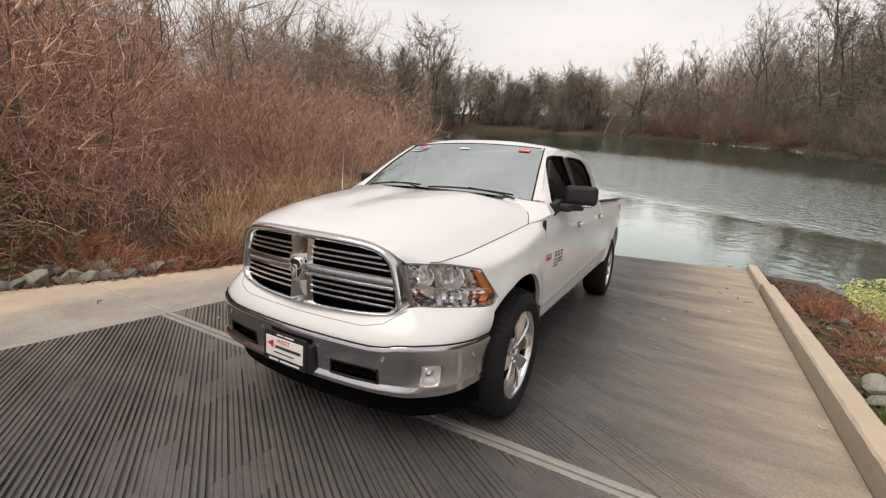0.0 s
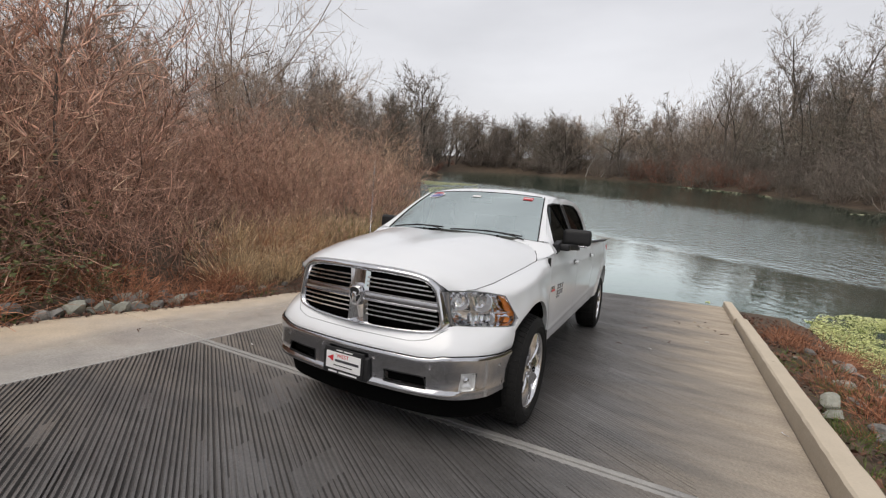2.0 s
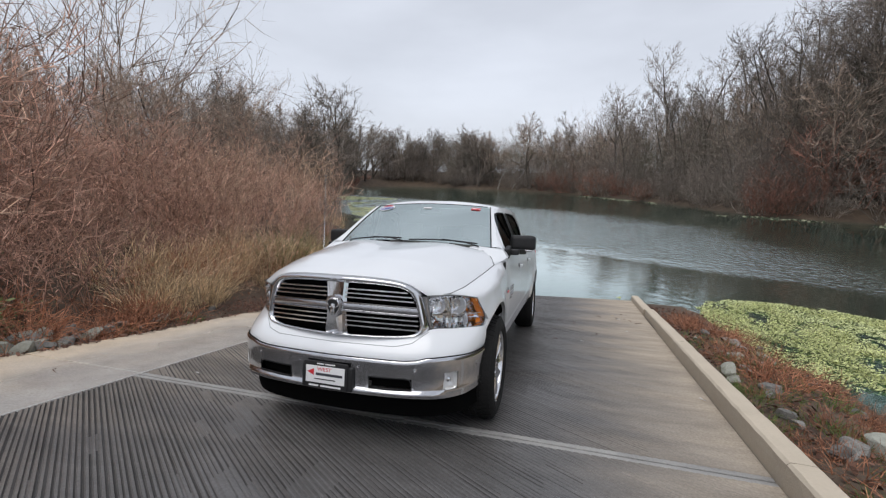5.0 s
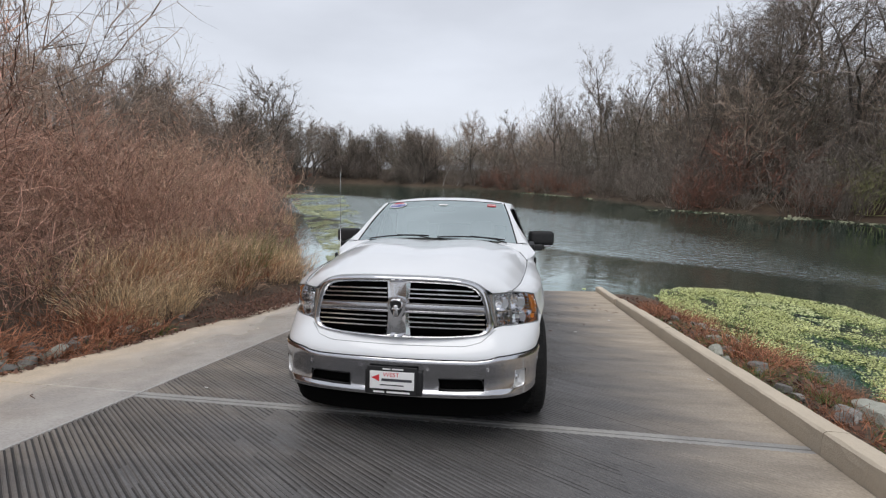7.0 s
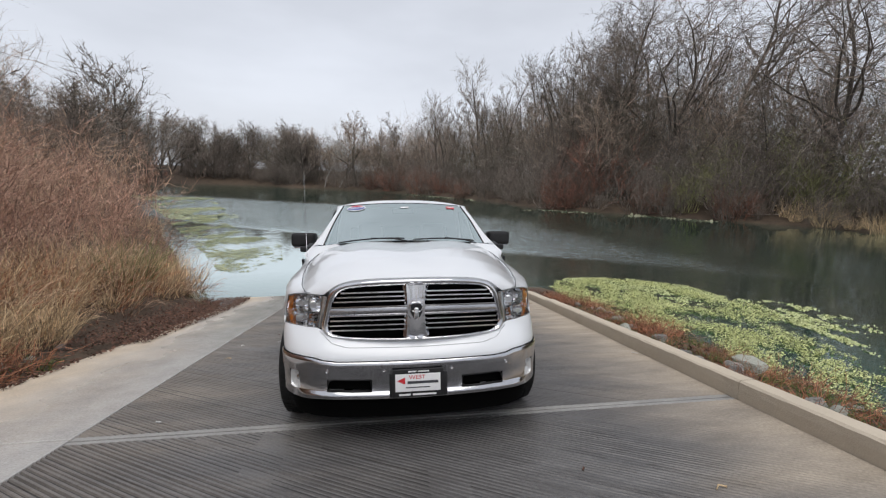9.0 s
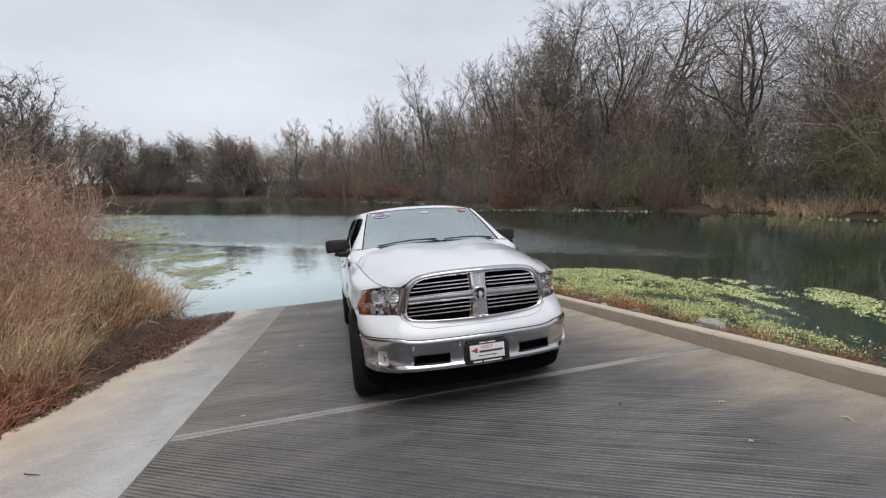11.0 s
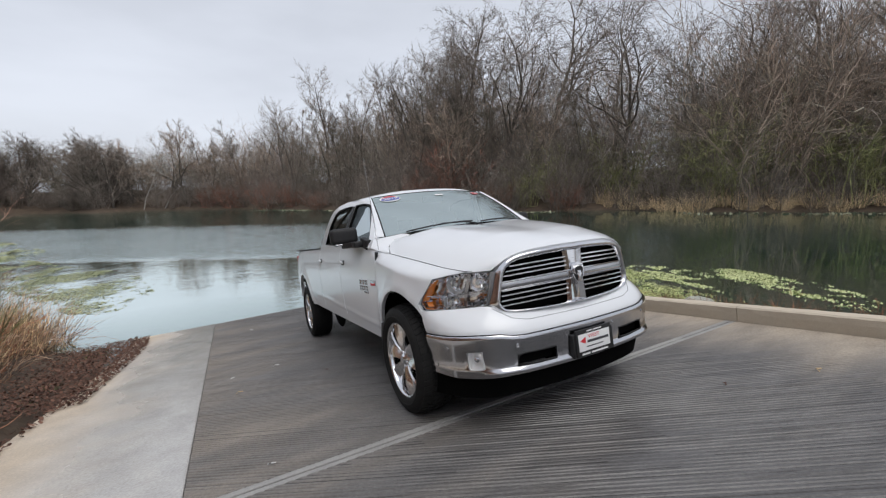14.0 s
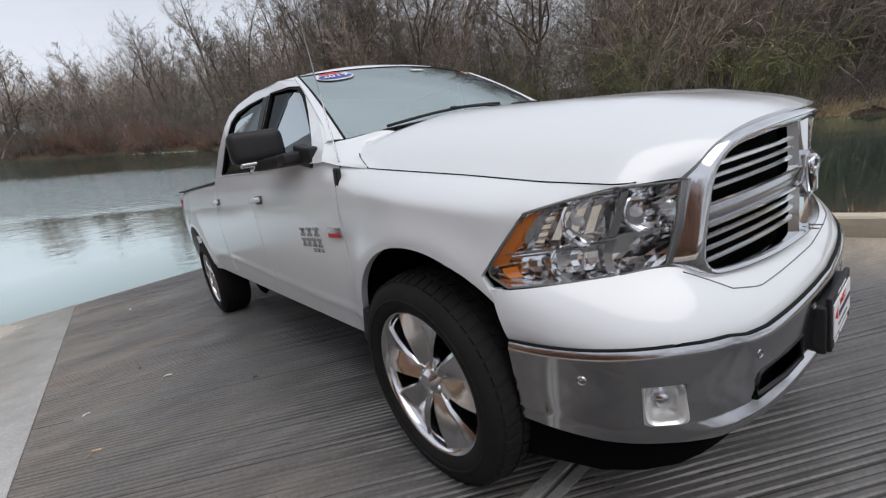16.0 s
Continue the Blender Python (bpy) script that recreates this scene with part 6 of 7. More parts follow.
def plant(src, x, y, s=1.0, z=None, tilt=3.0):
    """First call moves the source itself, later ones copy it."""
    m = spin(x, y, s * prng.uniform(0.85, 1.15), z, tilt)
    rec = SOURCES[id(src)]
    if not rec[1]:
        rec[1] = True
        src.matrix_basis = m
        return src
    return put_copy(src, m)


def sow(x, y, s):
    """Adds one clump of green blades to the weeds."""
    m = spin(x, y, s)
    for a, b, ra, rb in prng.choice(weed_tufts):
        weed_segs.append((np.array(m @ Vector(a)), np.array(m @ Vector(b)), ra * s, rb * s))


def along(points, f):
    P = np.array(points, float)
    d = np.r_[0, np.cumsum(np.linalg.norm(np.diff(P, axis=0), axis=1))]
    s = f * d[-1]
    i = min(int(np.searchsorted(d, s, "right")) - 1, len(P) - 2)
    k = (s - d[i]) / (d[i + 1] - d[i])
    t = unit(P[i + 1] - P[i])
    return P[i] + (P[i + 1] - P[i]) * k, np.array([t[1], -t[0]])


RIGHT_SHORE = [(56, -6), (50, 6.5), (44, 14.7), (38.5, 22), (38, 28), (32.5, 35), (27, 41), (19, 47), (15, 68), (7.6, 86.8), (-6.4, 102.6), (-18, 114)]
LEFT_SHORE = [(-5.8, 10.0), (-7.9, 14.2), (-13.3, 23.6), (-24, 42), (-34.6, 56), (-50, 92), (-56, 122)]
FAR_SHORE = [(-60, 126), (-40, 131), (-25, 113), (-18, 117)]


def row_of(shore, n, lo, hi, kinds, s0, s1, f0=0.0, f1=1.0):
    for i in range(n):
        p, nrm = along(shore, f0 + (f1 - f0) * (i + prng.random()) / n)
        o = prng.uniform(lo, hi)
        x, y = p + nrm * o
        plant(prng.choice(kinds), float(x), float(y), prng.uniform(s0, s1))


# far bank: thicket along the water, woods behind
row_of(RIGHT_SHORE, 52, 0.8, 3.0, grey, 0.6, 0.95)
row_of(RIGHT_SHORE, 40, 3.5, 7.0, grey, 1.0, 1.4)
row_of(RIGHT_SHORE, 44, 6.0, 10.0, deep, 0.75, 1.0, 0.0, 0.95)
row_of(RIGHT_SHORE, 26, 10.0, 16.0, deep, 1.0, 1.2, 0.0, 0.5)
row_of(RIGHT_SHORE, 20, 10.0, 16.0, deep, 0.85, 1.05, 0.5, 0.93)
row_of(RIGHT_SHORE, 34, 16.0, 24.0, deep, 0.85, 1.1, 0.0, 0.92)
row_of(RIGHT_SHORE, 15, 2.0, 9.0, [olive], 1.0, 1.7, 0.08, 0.36)
row_of(RIGHT_SHORE, 34, 7.0, 16.0, grey, 1.2, 1.7, 0.0, 0.55)
row_of(RIGHT_SHORE, 24, 5.0, 18.0, [tall_a, tall_b, tall_c], 1.1, 1.5, 0.0, 0.5)
row_of(RIGHT_SHORE, 12, 4.0, 13.0, [deep[1], deep[0], deep[1]], 1.2, 1.45, 0.0, 0.2)
row_of(RIGHT_SHORE, 3, 5.0, 14.0, [tall_a, tall_c], 1.15, 1.35, 0.26, 0.45)
row_of(RIGHT_SHORE, 14, 4.0, 12.0, [pole_a, tall_b, pole_a], 1.1, 1.4, 0.52, 0.76)
row_of(RIGHT_SHORE, 44, 0.2, 2.6, tan, 1.2, 2.2, 0.02, 0.3)
row_of(RIGHT_SHORE, 18, 4.0, 12.0, [pole_a, mid_a, pole_a], 1.0, 1.3, 0.05, 0.5)
row_of(RIGHT_SHORE, 40, 4.0, 16.0, [pole_a, pole_a, tall_b, mid_a], 1.0, 1.35, 0.42, 0.93)
for x, y, s in ((26.5, 48.0, 2.2), (22.5, 46.5, 1.3), (20.5, 46.5, 1.25), (7, 89.5, 1.6), (1, 97, 1.6), (11, 83, 1.3), (13.5, 74, 1.1), (-4, 103, 1.4), (29, 41, 1.0), (34, 35, 0.9)):
    plant(farred, x, y, s)
for x, y, s, ry in ((-17, 114.6, 1.2, -28), (-12.6, 111.0, 1.1, -36)):
    white_tree = plant(white, x, y, s, None, 0.0)
    white_tree.rotation_euler.y = radians(ry)
# far end and left shore
row_of(FAR_SHORE, 22, -10, -1.0, [oak], 1.2, 1.5)
row_of(FAR_SHORE, 34, -5, -0.3, grey, 0.7, 1.15)
row_of(FAR_SHORE, 24, -16, -6, grey, 1.0, 1.4)
row_of(LEFT_SHORE, 12, -16, -7.0, deep, 0.4, 0.55, 0.32, 0.6)
row_of(LEFT_SHORE, 10, -10, -3.0, [oak], 0.95, 1.2, 0.5, 0.95)
row_of(LEFT_SHORE, 16, -5, -1.0, grey, 0.55, 0.85, 0.42, 0.85)
row_of(LEFT_SHORE, 14, -60, -30.0, deep, 0.8, 1.0, 0.3, 1.0)
row_of(RIGHT_SHORE, 26, 0.3, 1.6, grey, 0.3, 0.5, 0.0, 0.6)
row_of(FAR_SHORE, 40, -34, -10.0, [deep[2], oak, deep[2]], 0.7, 0.95)
row_of(LEFT_SHORE, 22, -14, -5.0, [oak, mid_b, oak, grey[0]], 0.85, 1.2, 0.3, 1.0)
row_of(LEFT_SHORE, 22, -26, -12.0, [oak, mid_a, deep[1]], 0.85, 1.15, 0.12, 1.0)
row_of(LEFT_SHORE, 16, -2.5, -0.6, red, 0.32, 0.5, 0.06, 0.5)
row_of(LEFT_SHORE, 24, -7, -2.5, red, 0.42, 0.75, 0.06, 0.5)
row_of(LEFT_SHORE, 22, -9, -0.8, [grey[1], farred], 0.5, 0.8, 0.45, 1.0)

for x, y, s in ((-62, 107, 1.9), (-57, 104, 1.7), (-67, 111, 1.8), (-57, 96, 1.1), (-60, 104, 1.15), (-62, 112, 1.0), (-64, 120, 1.2), (-66, 128, 1.1), (-55, 101, 0.9)):
    plant(oak, x, y, s)
for x, y, s in ((-72, 132, 0.9), (-69, 117, 0.85), (-64, 99, 0.8), (-78, 124, 1.0), (-62, 140, 0.9)):
    plant(deep[2], x, y, s)

# the tallest crowns round the far end and behind the near bank
kept_state = prng.getstate()
for x, y, s, kind in ((-35.5, 49.5, 1.25, oak), (-40, 58, 1.35, oak), (-43.5, 66.5, 1.45, oak), (-47, 75, 1.5, mid_b), (-50, 85.5, 2.0, oak), (-53.5, 95, 1.7, oak), (-56, 105, 1.75, oak), (-58.5, 116, 1.8, oak), (-60, 124, 1.75, oak), (-53.5, 131.5, 1.6, oak), (-48, 135.5, 1.3, oak), (-42.5, 138, 1.5, oak), (-37, 139, 1.25, oak), (-25.5, 124, 1.35, oak), (-20, 121, 1.45, mid_a), (-11, 113, 1.75, mid_b), (-7.5, 109, 1.8, mid_a), (-3, 104.5, 1.75, mid_b), (50.5, 15.5, 1.65, deep[1]), (53.5, 16.5, 1.6, deep[1])):
    plant(kind, x, y, s)
prng.setstate(kept_state)

# brush beside the ramp
n_red = 0
for i in range(400):
    x, y = prng.uniform(-13.5, -4.9), prng.uniform(-6.5, 13)
    if float(lake_distance(np.array([x]), np.array([y]))[0]) < 0.4 or x > -5.4 or (x > -6.2 and y > 3):
        continue
    tall = max(1.0, min(3.9, 1.3 + 0.75 * (-5.0 - x))) if y < 2.0 else max(0.6, min(2.9, 0.5 + 0.46 * (-5.0 - x)))
    plant(prng.choice(red), x, y, tall / 2.9)
    n_red += 1
    if n_red > 132:
        break
for x, y, s in ((-17, 3, 0.85), (-19, -1, 0.9), (-16, 11, 0.7), (-19, 9, 0.85), (-18, 14, 0.75), (-26, 0, 0.9), (-24, 16, 0.9), (-24, -5, 0.9), (-21, 24, 0.9), (-26, 8, 1.0), (-15, 7.5, 0.6), (-20, 13, 0.8), (-23, 20, 0.85), (-27, 27, 0.9), (-20, 5, 0.8)):
    plant(prng.choice((mid_a, mid_a, mid_b)), x, y, 0.88 * s)
for i in range(34):
    x, y = prng.uniform(-24, -12), prng.uniform(-8, 22)
    if float(lake_distance(np.array([x]), np.array([y]))[0]) > 1.0:
        plant(red[3] if i % 2 else red[i % 3], x, y, prng.uniform(1.6, 2.1) if y < 5 else 1.45)
for i in range(10):
    plant(deep[i % 3], prng.uniform(-40, -26), prng.uniform(-12, 40), prng.uniform(0.55, 0.75))
sapling = tree_thing("crooked_sapling", *bare_tree(91, 4.6, 0.05, lean=0.12, limbs=13, low=0.3, spread=0.42, twig_r=0.006, subs=7, twigs=6), M_BARK, M_TWIG_RED, "small crooked dark tree standing in the brush", "tree", "saplings in the brush", 3)
sapling.matrix_basis = pose(-6.3, 1.1, place_z(-6.3, 1.1))
for x, y, s in ((-7.4, -0.9, 1.0), (-8.8, 2.6, 0.75), (-6.9, -2.4, 1.1)):
    put_copy(sapling, pose(x, y, place_z(x, y), 0, 0, prng.uniform(0, 360)) @ Matrix.Scale(s, 4))


def bramble(seed):
    """Arching stems with small green leaves."""
    rng = np.random.default_rng(seed)
    segs, verts, faces = [], [], []
    for s in range(16):
        a = rng.uniform(0, 6.28)
        c = limb(rng, segs, (0.1 * math.cos(a), 0.1 * math.sin(a), -0.05), (math.cos(a), math.sin(a), 1.6), rng.uniform(0.7, 1.2), 0.006, 0.003, 8, 0.18, -0.16)
        for p, d, _ in c[2:]:
            for k in range(5):
                q = p + rng.normal(0, 0.05, 3)
                e1, e2 = unit(rng.normal(0, 1, 3) * np.array([1, 1, 0.4])), unit(rng.normal(0, 1, 3))
                ln = rng.uniform(0.018, 0.036)
                b = len(verts)
                verts += [q - e1 * ln, q + e2 * ln * 0.5, q + e1 * ln, q - e2 * ln * 0.5]
                faces.append((b, b + 1, b + 2, b + 3))
    t = tagged(new("bramble_bush"), "green leafy bramble on the bank beside the strip", "bush", "brambles")
    part("stems", twig_mesh("stems", segs, M_TWIG_RED), t)
    part("leaves", mesh_from("leaves", verts, faces, M_BRAMBLE), t)
    return t


for i, (x, y, s) in enumerate(((-5.3, -0.5, 1.0), (-5.9, 0.0, 1.2), (-5.2, 0.2, 0.8), (-6.2, -0.9, 1.1), (-5.6, -1.3, 1.0), (-4.9, 0.7, 0.5), (-4.85, -0.4, 0.7), (-5.0, -1.0, 0.9), (-6.6, 0.2, 1.2))):
    bb = bramble(200 + i)
    bb.matrix_basis = pose(x, y, place_z(x, y), 0, 0, 40 * i)
    bb.scale = (1.35 * s, 1.35 * s, 1.35 * s)
for x, y in ((-5.7, 7.2), (-6.0, 7.8), (-6.4, 8.6), (-5.5, 6.6), (-6.1, 9.3), (-6.8, 9.9)):
    plant(rushes, x, y, 0.9)
for i in range(44):
    y = prng.uniform(4.0, 9.0)
    x = prng.uniform(-5.8, -4.85) if y < 4.5 else prng.uniform(-6.6, -5.2)
    if float(lake_distance(np.array([x]), np.array([y]))[0]) > 0.1:
        plant(prng.choice(reed + tan[:1]), x, y, prng.uniform(0.5, 0.8))
for i in range(62):
    y = prng.uniform(3.0, 9.5)
    x = prng.uniform(-7.0, -5.0)
    if float(lake_distance(np.array([x]), np.array([y]))[0]) > 0.1:
        plant(prng.choice(reed + reed[2:]), x - (0.4 if y > 6 else 0.0), y, prng.uniform(0.5, 0.9))
for i, (x, y) in enumerate(((-4.75, 3.1), (-4.9, 2.7), (-4.8, 3.5), (-5.1, 3.2), (-5.0, 3.9), (-5.2, 2.9))):
    plant(tan[i % 3], x, y, 0.8)
for i in range(20):
    p, nrm = along(LEFT_SHORE, prng.uniform(0.0, 0.12))
    x, y = p - nrm * prng.uniform(0.2, 2.5)
    plant(prng.choice(reed + tan[:1]), float(x), float(y), prng.uniform(0.4, 0.75))
for i in range(34):
    y = prng.uniform(-2.0, 7.5)
    sow(strip_left(y) - prng.uniform(0.05, 0.5), y, prng.uniform(0.4, 1.0))
for i in range(85):
    y = prng.uniform(-1.5, 7.5)
    x = kerb_x(y) + prng.uniform(0.5, 2.4)
    if float(lake_distance(np.array([x]), np.array([y]))[0]) > -0.25:
        plant(prng.choice(rust), x, y, prng.uniform(0.45, 0.95))
for i in range(90):
    y = prng.uniform(-1.5, 5.5)
    sow(kerb_x(y) + prng.uniform(0.25, 1.6), y, prng.uniform(0.4, 1.0))
tagged(new("green_weeds", twig_mesh("green_weeds", weed_segs, M_GREEN)), "small green weeds at the edges of the concrete", "weeds", kind="stuff")
for i in range(44):
    y = prng.uniform(-1.6, 3.0)
    plant(prng.choice(rust), strip_left(y) - prng.uniform(0.35, 1.7), y, prng.uniform(0.8, 1.3))
# unseen trees and shrubs behind the ramp's top, added only for reflections
for x, y in ((-20, -26), (-12, -32), (-4, -36), (4, -34), (12, -37), (20, -31), (-26, -16), (28, -26)):
    plant(prng.choice((tall_a, tall_c, mid_a)), x, y, 0.9)
for i in range(8):
    plant(deep[i % 3], -30 + 8 * i, -30 - 5 * math.sin(i), 0.9)

for src, used in SOURCES.values():
    if not used:
        for ob in [*src.children, src]:
            bpy.data.objects.remove(ob)

# ---- rocks ----
def rock_mesh(seed, mats):
    bm = bmesh.new()
    bmesh.ops.create_icosphere(bm, subdivisions=3, radius=1)
    rng = np.random.default_rng(seed)
    cuts = [(unit(rng.normal(0, 1, 3)), rng.uniform(0.4, 0.8)) for _ in range(13)]
    for v in bm.verts:
        p = np.array(v.co)
        for nrm, d in cuts:
            over = p @ nrm - d
            if over > 0:
                p = p - nrm * over * 0.98
        p = p * (1 + 0.03 * noise.noise(Vector(p * 3.1 + seed)))
        v.co = Vector(p * np.array([1.0, 0.8, 0.62]))
    me = bm_mesh("rock", bm, mats, True)
    me.set_sharp_from_angle(angle=radians(16))
    return me


ROCKS = [rock_mesh(i, M_ROCK) for i in range(4)] + [rock_mesh(10 + i, M_ROCK_PALE) for i in range(3)]


def rock(x, y, s, pale=False, sink=0.35):
    ob = new("rock", prng.choice(ROCKS[4:] if pale else ROCKS[:4]))
    ob.matrix_basis = pose(x, y, place_z(x, y) + s * (0.62 - sink) * 0.8, prng.uniform(-25, 25), prng.uniform(-25, 25), prng.uniform(0, 360)) @ Matrix.Scale(s, 4)
    tagged(ob, "pale greenish broken rock at the edge of the concrete" if pale else "grey broken riprap rock at the edge of the concrete", "rock", "riprap rocks")


def beside(y, off):
    p = ramp_point(strip_left(y) - off, y)
    return p.x, p.y


for i in range(46):
    y = -1.3 + 4.6 * prng.random() if i < 34 else prng.uniform(3, 7)
    x, yy = beside(y, prng.uniform(0.12, 0.75))
    rock(x, yy, prng.uniform(0.07, 0.2) * (0.6 if y > 3.2 else 1.0), prng.random() < 0.25)
for x, y, s, pale in ((-4.38, 0.62, 0.24, True), (-4.54, 1.36, 0.2, False), (-4.2, 0.86, 0.17, False), (-4.32, 0.26, 0.22, True), (-4.24, -0.06, 0.2, False), (-4.55, 1.92, 0.17, False), (-4.6, 1.14, 0.2, True), (-4.24, 1.42, 0.17, True), (-4.14, 1.08, 0.13, False), (-4.62, 0.4, 0.2, False), (-4.5, 0.9, 0.16, False), (-4.66, -0.2, 0.22, False)):
    p = ramp_point(x, y)
    rock(p.x, p.y, s, pale)
for i in range(34):
    y = prng.uniform(-1.8, 7.2)
    p = ramp_point(kerb_x(y) + 0.2 + prng.uniform(0.15, 1.9), y)
    rock(p.x, p.y, prng.uniform(0.05, 0.13), prng.random() < 0.15, 0.28)
for x, y, s, pale in ((3.34, 3.17, 0.19, True), (3.57, 2.68, 0.17, False), (3.37, 2.0, 0.14, False), (3.38, 1.79, 0.14, False), (3.95, 1.66, 0.3, True), (3.68, 1.56, 0.17, False), (3.41, 1.3, 0.15, False), (3.43, 0.45, 0.16, False), (3.38, 0.26, 0.14, True), (3.26, 2.86, 0.16, True), (3.88, 5.84, 0.15, False), (3.6, -0.2, 0.17, False)):
    p = ramp_point(x, y)
    rock(p.x, p.y, s * 0.78, pale, 0.22)

# ---- floating weed, litter ----
def leaf_sheet(name, centres, radii, zs, mats, label, category, rng, sides=6, tip=0.25):
    verts, faces = [], []
    for (x, y), r, z in zip(centres, radii, zs):
        base = len(verts)
        a0, tx, ty = rng.uniform(0, 6.28), rng.normal(0, tip), rng.normal(0, tip)
        for k in range(sides):
            a = a0 + 2 * math.pi * k / sides
            dx, dy = r * math.cos(a), 0.72 * r * math.sin(a)
            verts.append((x + dx, y + dy, z + dx * tx + dy * ty))
        faces.append(tuple(range(base, base + sides)))
    return tagged(new(name, mesh_from(name, verts, faces, mats)), label, category, kind="stuff")


def weed_mat(name, outline, n, r0, r1, mats, label, seed, gaps=0.44, freq=0.7, height=0.05, tip=0.45):
    """Leaves over an outline on the water, with ragged gaps."""
    rng = np.random.default_rng(seed)
    P = np.array(outline, float)
    lo, hi = P.min(0), P.max(0)
    cand = rng.uniform(lo, hi, (n * 9, 2))
    X, Y = cand[:, 0], cand[:, 1]
    ok = np.zeros(len(cand), bool)
    for (x0, y0), (x1, y1) in zip(P, np.roll(P, -1, 0)):
        if y0 != y1:
            ok ^= ((y0 > Y) != (y1 > Y)) & (X < (x1 - x0) * (Y - y0) / (y1 - y0) + x0)
    cand = cand[ok & (lake_distance(X, Y) < 0.15)]
    cs = []
    rag = rng.normal(0, 0.05, len(cand))
    for (x, y), ragged in zip(cand, rag):
        if ragged + noise.noise(Vector((x * freq, y * freq * 0.6 - x * freq * 0.3, seed))) * 0.6 + 0.5 + 0.25 * noise.noise(Vector((x * freq * 4, y * freq * 4, seed))) >= gaps:
            cs.append((x, y))
        if len(cs) >= n:
            break
    rs = rng.uniform(r0, r1, len(cs))
    zs = WATER_Z + rng.uniform(0.004, height, len(cs))
    return leaf_sheet(name, cs, rs, zs, mats, label, "water plants", rng, 5, tip)


weed_mat("floating_weed", [(4.6, 9.6), (5.6, 10.3), (7.2, 10.3), (8.8, 9.6), (9.0, 8.1), (9.9, 7.2), (9.3, 5.6), (8.6, 4.2), (8.8, 2.6), (8.0, 0.5), (7.6, -2.5), (6.6, 0.6), (6.1, 2.6), (5.8, 4.4), (5.2, 6.2), (4.7, 7.6)], 30000, 0.008, 0.022, M_MAT, "yellow-green leafy water weed beside the ramp", 3, 0.56, 1.1, 0.07)
weed_mat("floating_weed", [(4.6, 8.6), (5.1, 9.9), (6.6, 9.9), (7.2, 8.6), (7.8, 6.6), (7.9, 4.6), (7.4, 3.0), (6.7, 3.4), (6.6, 5.4), (5.9, 6.8), (5.1, 7.9)], 15000, 0.008, 0.022, M_MAT, "dense bed of yellow-green water weed along the bank", 31, 0.49, 1.5, 0.09)
weed_mat("floating_weed", [(8.6, 8.8), (10.8, 7.6), (12.6, 5.4), (12.2, 2.6), (10.4, 1.0), (9.0, 2.4), (9.4, 5.6)], 9000, 0.01, 0.034, M_ALGAE, "pale yellow-green algae floating in streaks", 5, 0.64, 0.7, 0.01)
weed_mat("floating_weed", [(4.7, 9.5), (5.8, 10.5), (7.6, 10.6), (9.4, 9.4), (9.6, 7.4), (8.0, 7.6), (6.4, 8.0), (5.2, 8.2)], 9000, 0.01, 0.03, M_ALGAE, "pale algae at the edge of the weed bed", 19, 0.52, 0.8, 0.01)
weed_mat("floating_weed", [(-0.6, 9.05), (1.4, 9.2), (3.0, 9.55), (3.0, 9.7), (1.4, 9.42), (-0.6, 9.2)], 700, 0.008, 0.025, M_ALGAE, "thin line of algae where the ramp meets the water", 23, 0.42, 1.5, 0.012)
weed_mat("floating_weed", [(-4.0, 13.4), (-4.6, 11.1), (-5.6, 11.6), (-7.2, 14.6), (-10.2, 19.6), (-13.3, 25), (-11.8, 28), (-8.6, 22.5), (-5.0, 17.5)], 26000, 0.010, 0.030, M_MAT_DULL, "green floating weed along the reedy shore", 7, 0.53, 0.8, 0.02, 0.14)
weed_mat("floating_weed", [(-12, 26), (-15, 28), (-24, 43), (-33, 56), (-22, 54), (-16, 40), (-9.5, 27)], 9000, 0.05, 0.13, M_MAT_DULL, "thin streaks of floating weed far out on the lake", 9, 0.55, 0.22, 0.02, 0.06)
for nm, pts, seed in (("floating_weed", [(14.5, 44), (19, 45.5), (27, 40), (32, 34), (30, 33), (24, 39.5), (18, 43)], 13), ("floating_weed", [(5, 86), (12, 74), (15, 64), (13.5, 62), (10, 72), (3, 85)], 15), ("floating_weed", [(36, 27), (37.5, 21), (43, 13.6), (50, 5), (48.5, 4.5), (41.5, 12.5), (35.6, 20.5)], 17)):
    weed_mat(nm, pts, 300, 0.05, 0.2, M_SCUM, "pale strip of scum along the far waterline", seed, 0.5, 0.3, 0.02)

lrng = np.random.default_rng(5)
cs, rs, zs = [], [], []
for i in range(5200):
    y = lrng.uniform(-1.5, 9.4)
    off = abs(lrng.normal(0.12, 0.45)) - 0.1 + (0.5 * lrng.random() if y > 4.5 else 0)
    p = ramp_point(strip_left(y) - off, y)
    cs.append((p.x, p.y))
    rs.append(lrng.uniform(0.008, 0.024))
    zs.append((ramp_z(p.x, p.y) + 0.012 if off < 0.04 else place_z(p.x, p.y) + 0.012) + lrng.uniform(0, 0.02))
for i in range(9500):
    y = lrng.uniform(3.6, 8.2)
    p = ramp_point(strip_left(y) + 0.30 - abs(lrng.normal(0, 0.7)), y)
    cs.append((p.x, p.y))
    rs.append(lrng.uniform(0.006, 0.019))
    zs.append(max(ramp_z(p.x, p.y), place_z(p.x, p.y)) + lrng.uniform(0.012, 0.07))
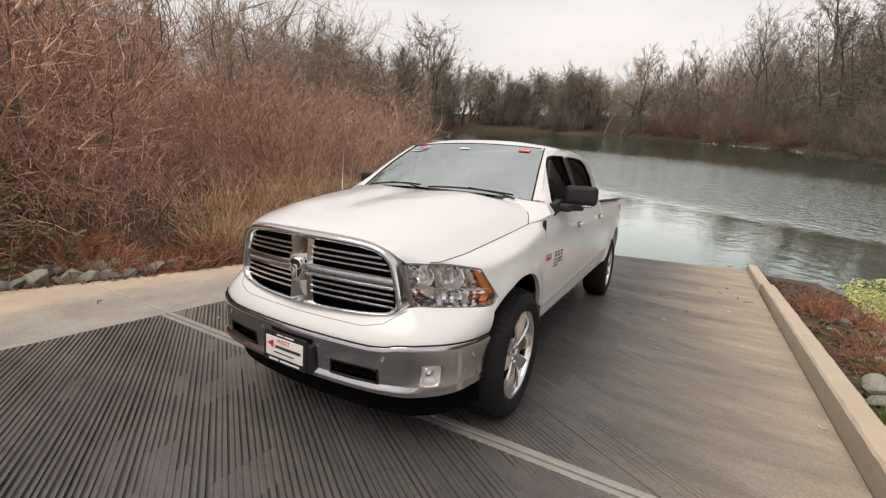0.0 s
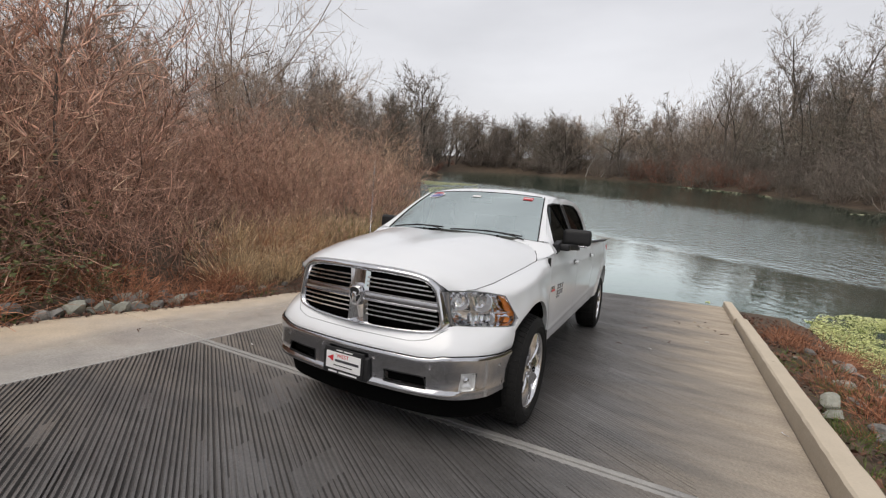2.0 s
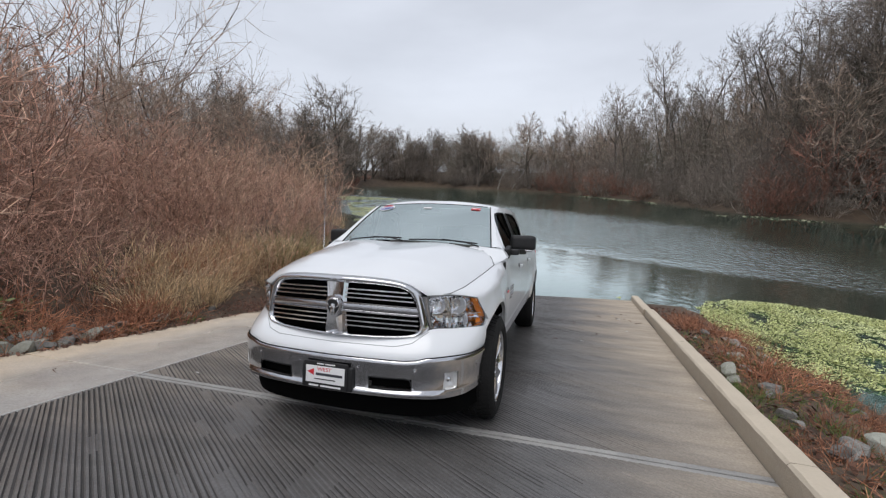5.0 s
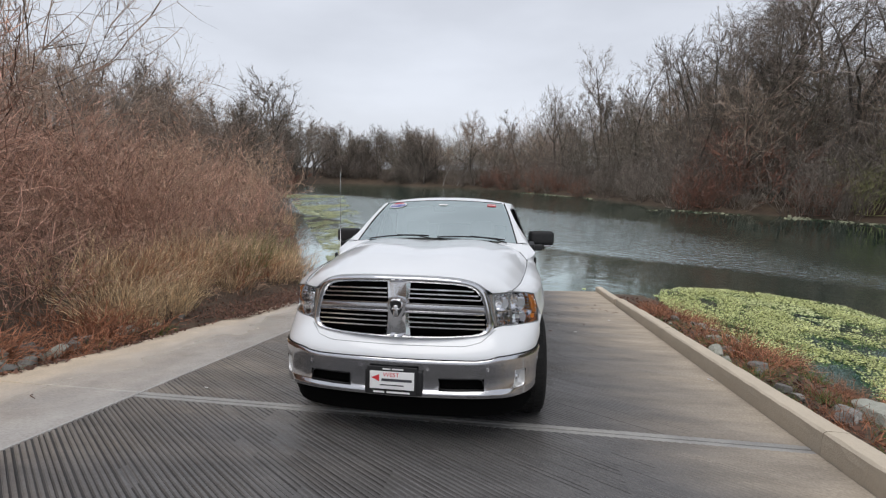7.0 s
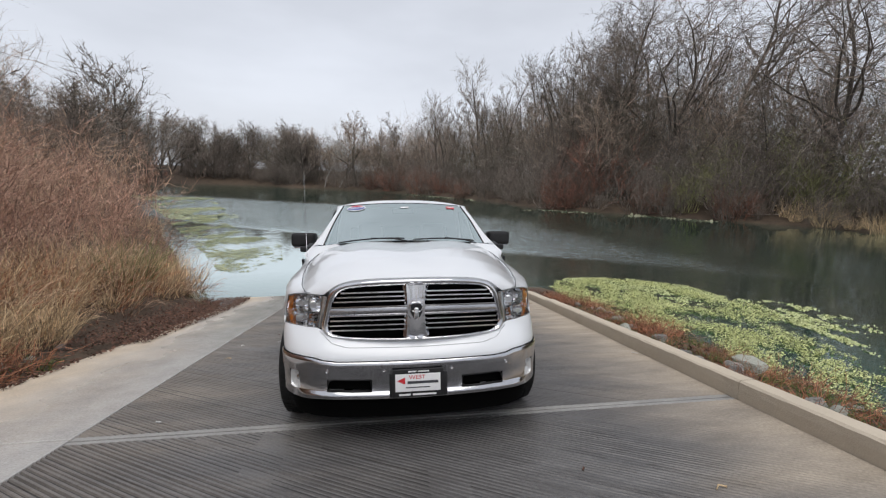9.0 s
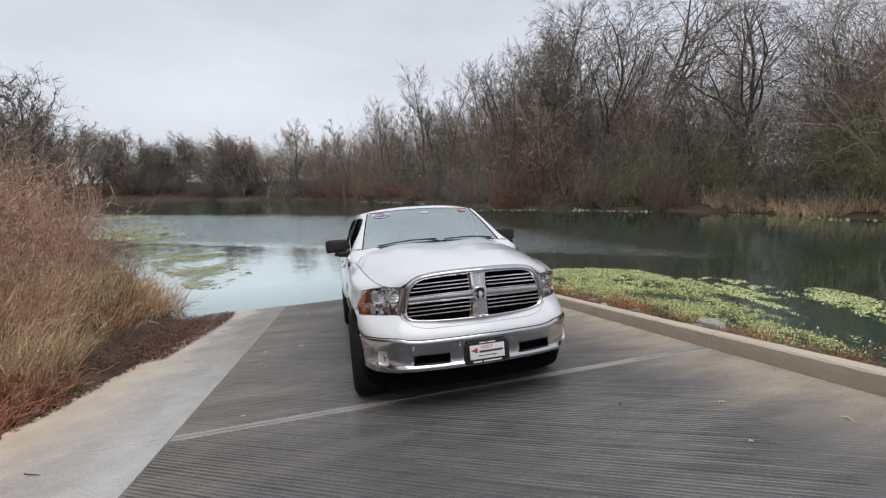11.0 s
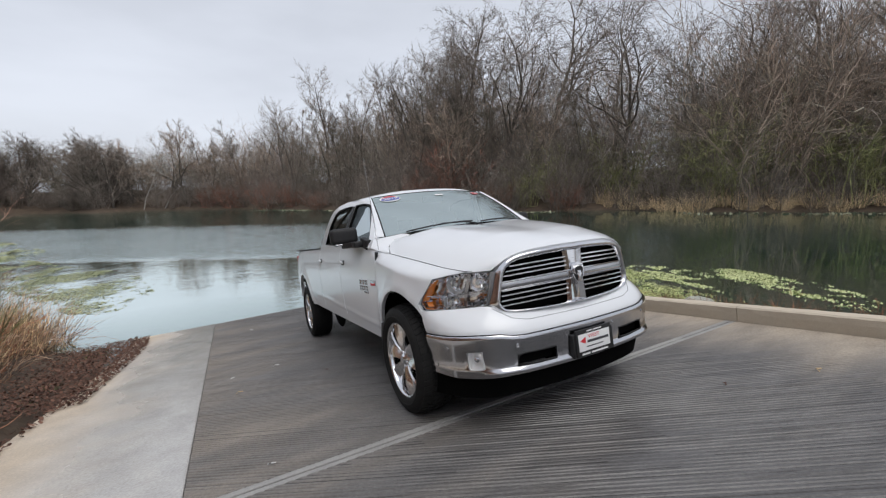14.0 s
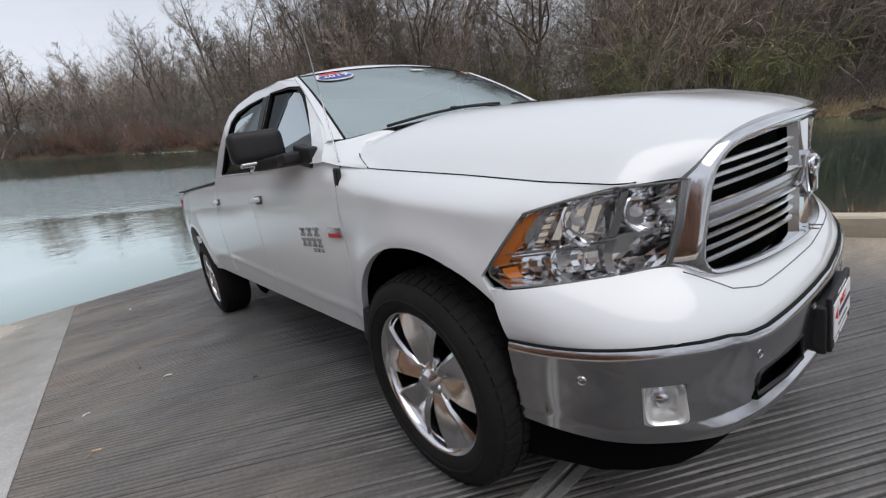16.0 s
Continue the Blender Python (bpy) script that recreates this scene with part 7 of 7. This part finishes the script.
M_LITTER = material("dead_leaf_litter", (0.06, 0.03, 0.022), 0.9, col2=(0.2, 0.105, 0.07), scale=6, scale2=40, island=0.6)
leaf_sheet("leaf_litter", cs, rs, zs, M_LITTER, "dark dead leaves along the edge of the strip", "leaf litter", lrng, 5, 0.5)
cs, rs, zs = [], [], []
for i in range(3000):
    y = lrng.uniform(-1.5, 8.8)
    off = 0.2 + abs(lrng.normal(0.3, 0.8))
    p = ramp_point(kerb_x(y) + off, y)
    cs.append((p.x, p.y))
    rs.append(lrng.uniform(0.01, 0.03))
    zs.append(max(place_z(p.x, p.y), WATER_Z) + lrng.uniform(0.005, 0.04))
leaf_sheet("leaf_litter", cs, rs, zs, M_LITTER, "dark dead leaves and debris behind the kerb", "leaf litter", lrng, 5, 0.6)


def spot(name, x, y, pts, r, mats, label, category):
    ob = new(name, tube(name, pts, r, mats, 5, 0.6))
    ob.matrix_basis = RAMP @ pose(x, y, 0.006)
    return tagged(ob, label, category, "litter on the ramp")


for i in range(40):
    x, y = prng.uniform(-2.2, 2.9), prng.uniform(-1.6, 7.5)
    if abs(x) < 1.15 and y > -0.1:
        continue
    a = prng.uniform(0, 6.28)
    ln = prng.uniform(0.015, 0.05)
    spot("leaf_scrap", x, y, [(0, 0, 0), (ln * math.cos(a), ln * math.sin(a), 0.008), (1.8 * ln * math.cos(a + 0.5), 1.8 * ln * math.sin(a + 0.5), 0.003)], 0.006, prng.choice((M_LITTER, M_GRASS, M_WHITE)), "small dead leaf scrap lying on the wet ramp", "leaf")
for x, y in ((-3.18, 0.41), (2.5, 6.2), (2.7, 6.05), (2.2, 6.3), (2.75, 5.9), (1.4, 5.6), (1.7, 5.4)):
    a = prng.uniform(0, 6.28)
    spot("fallen_twig", x, y, [(0, 0, 0), (0.07 * math.cos(a), 0.07 * math.sin(a), 0.012), (0.15 * math.cos(a + 0.3), 0.15 * math.sin(a + 0.3), 0.004)], 0.005, M_LITTER, "small dark fallen twig on the concrete", "twig")
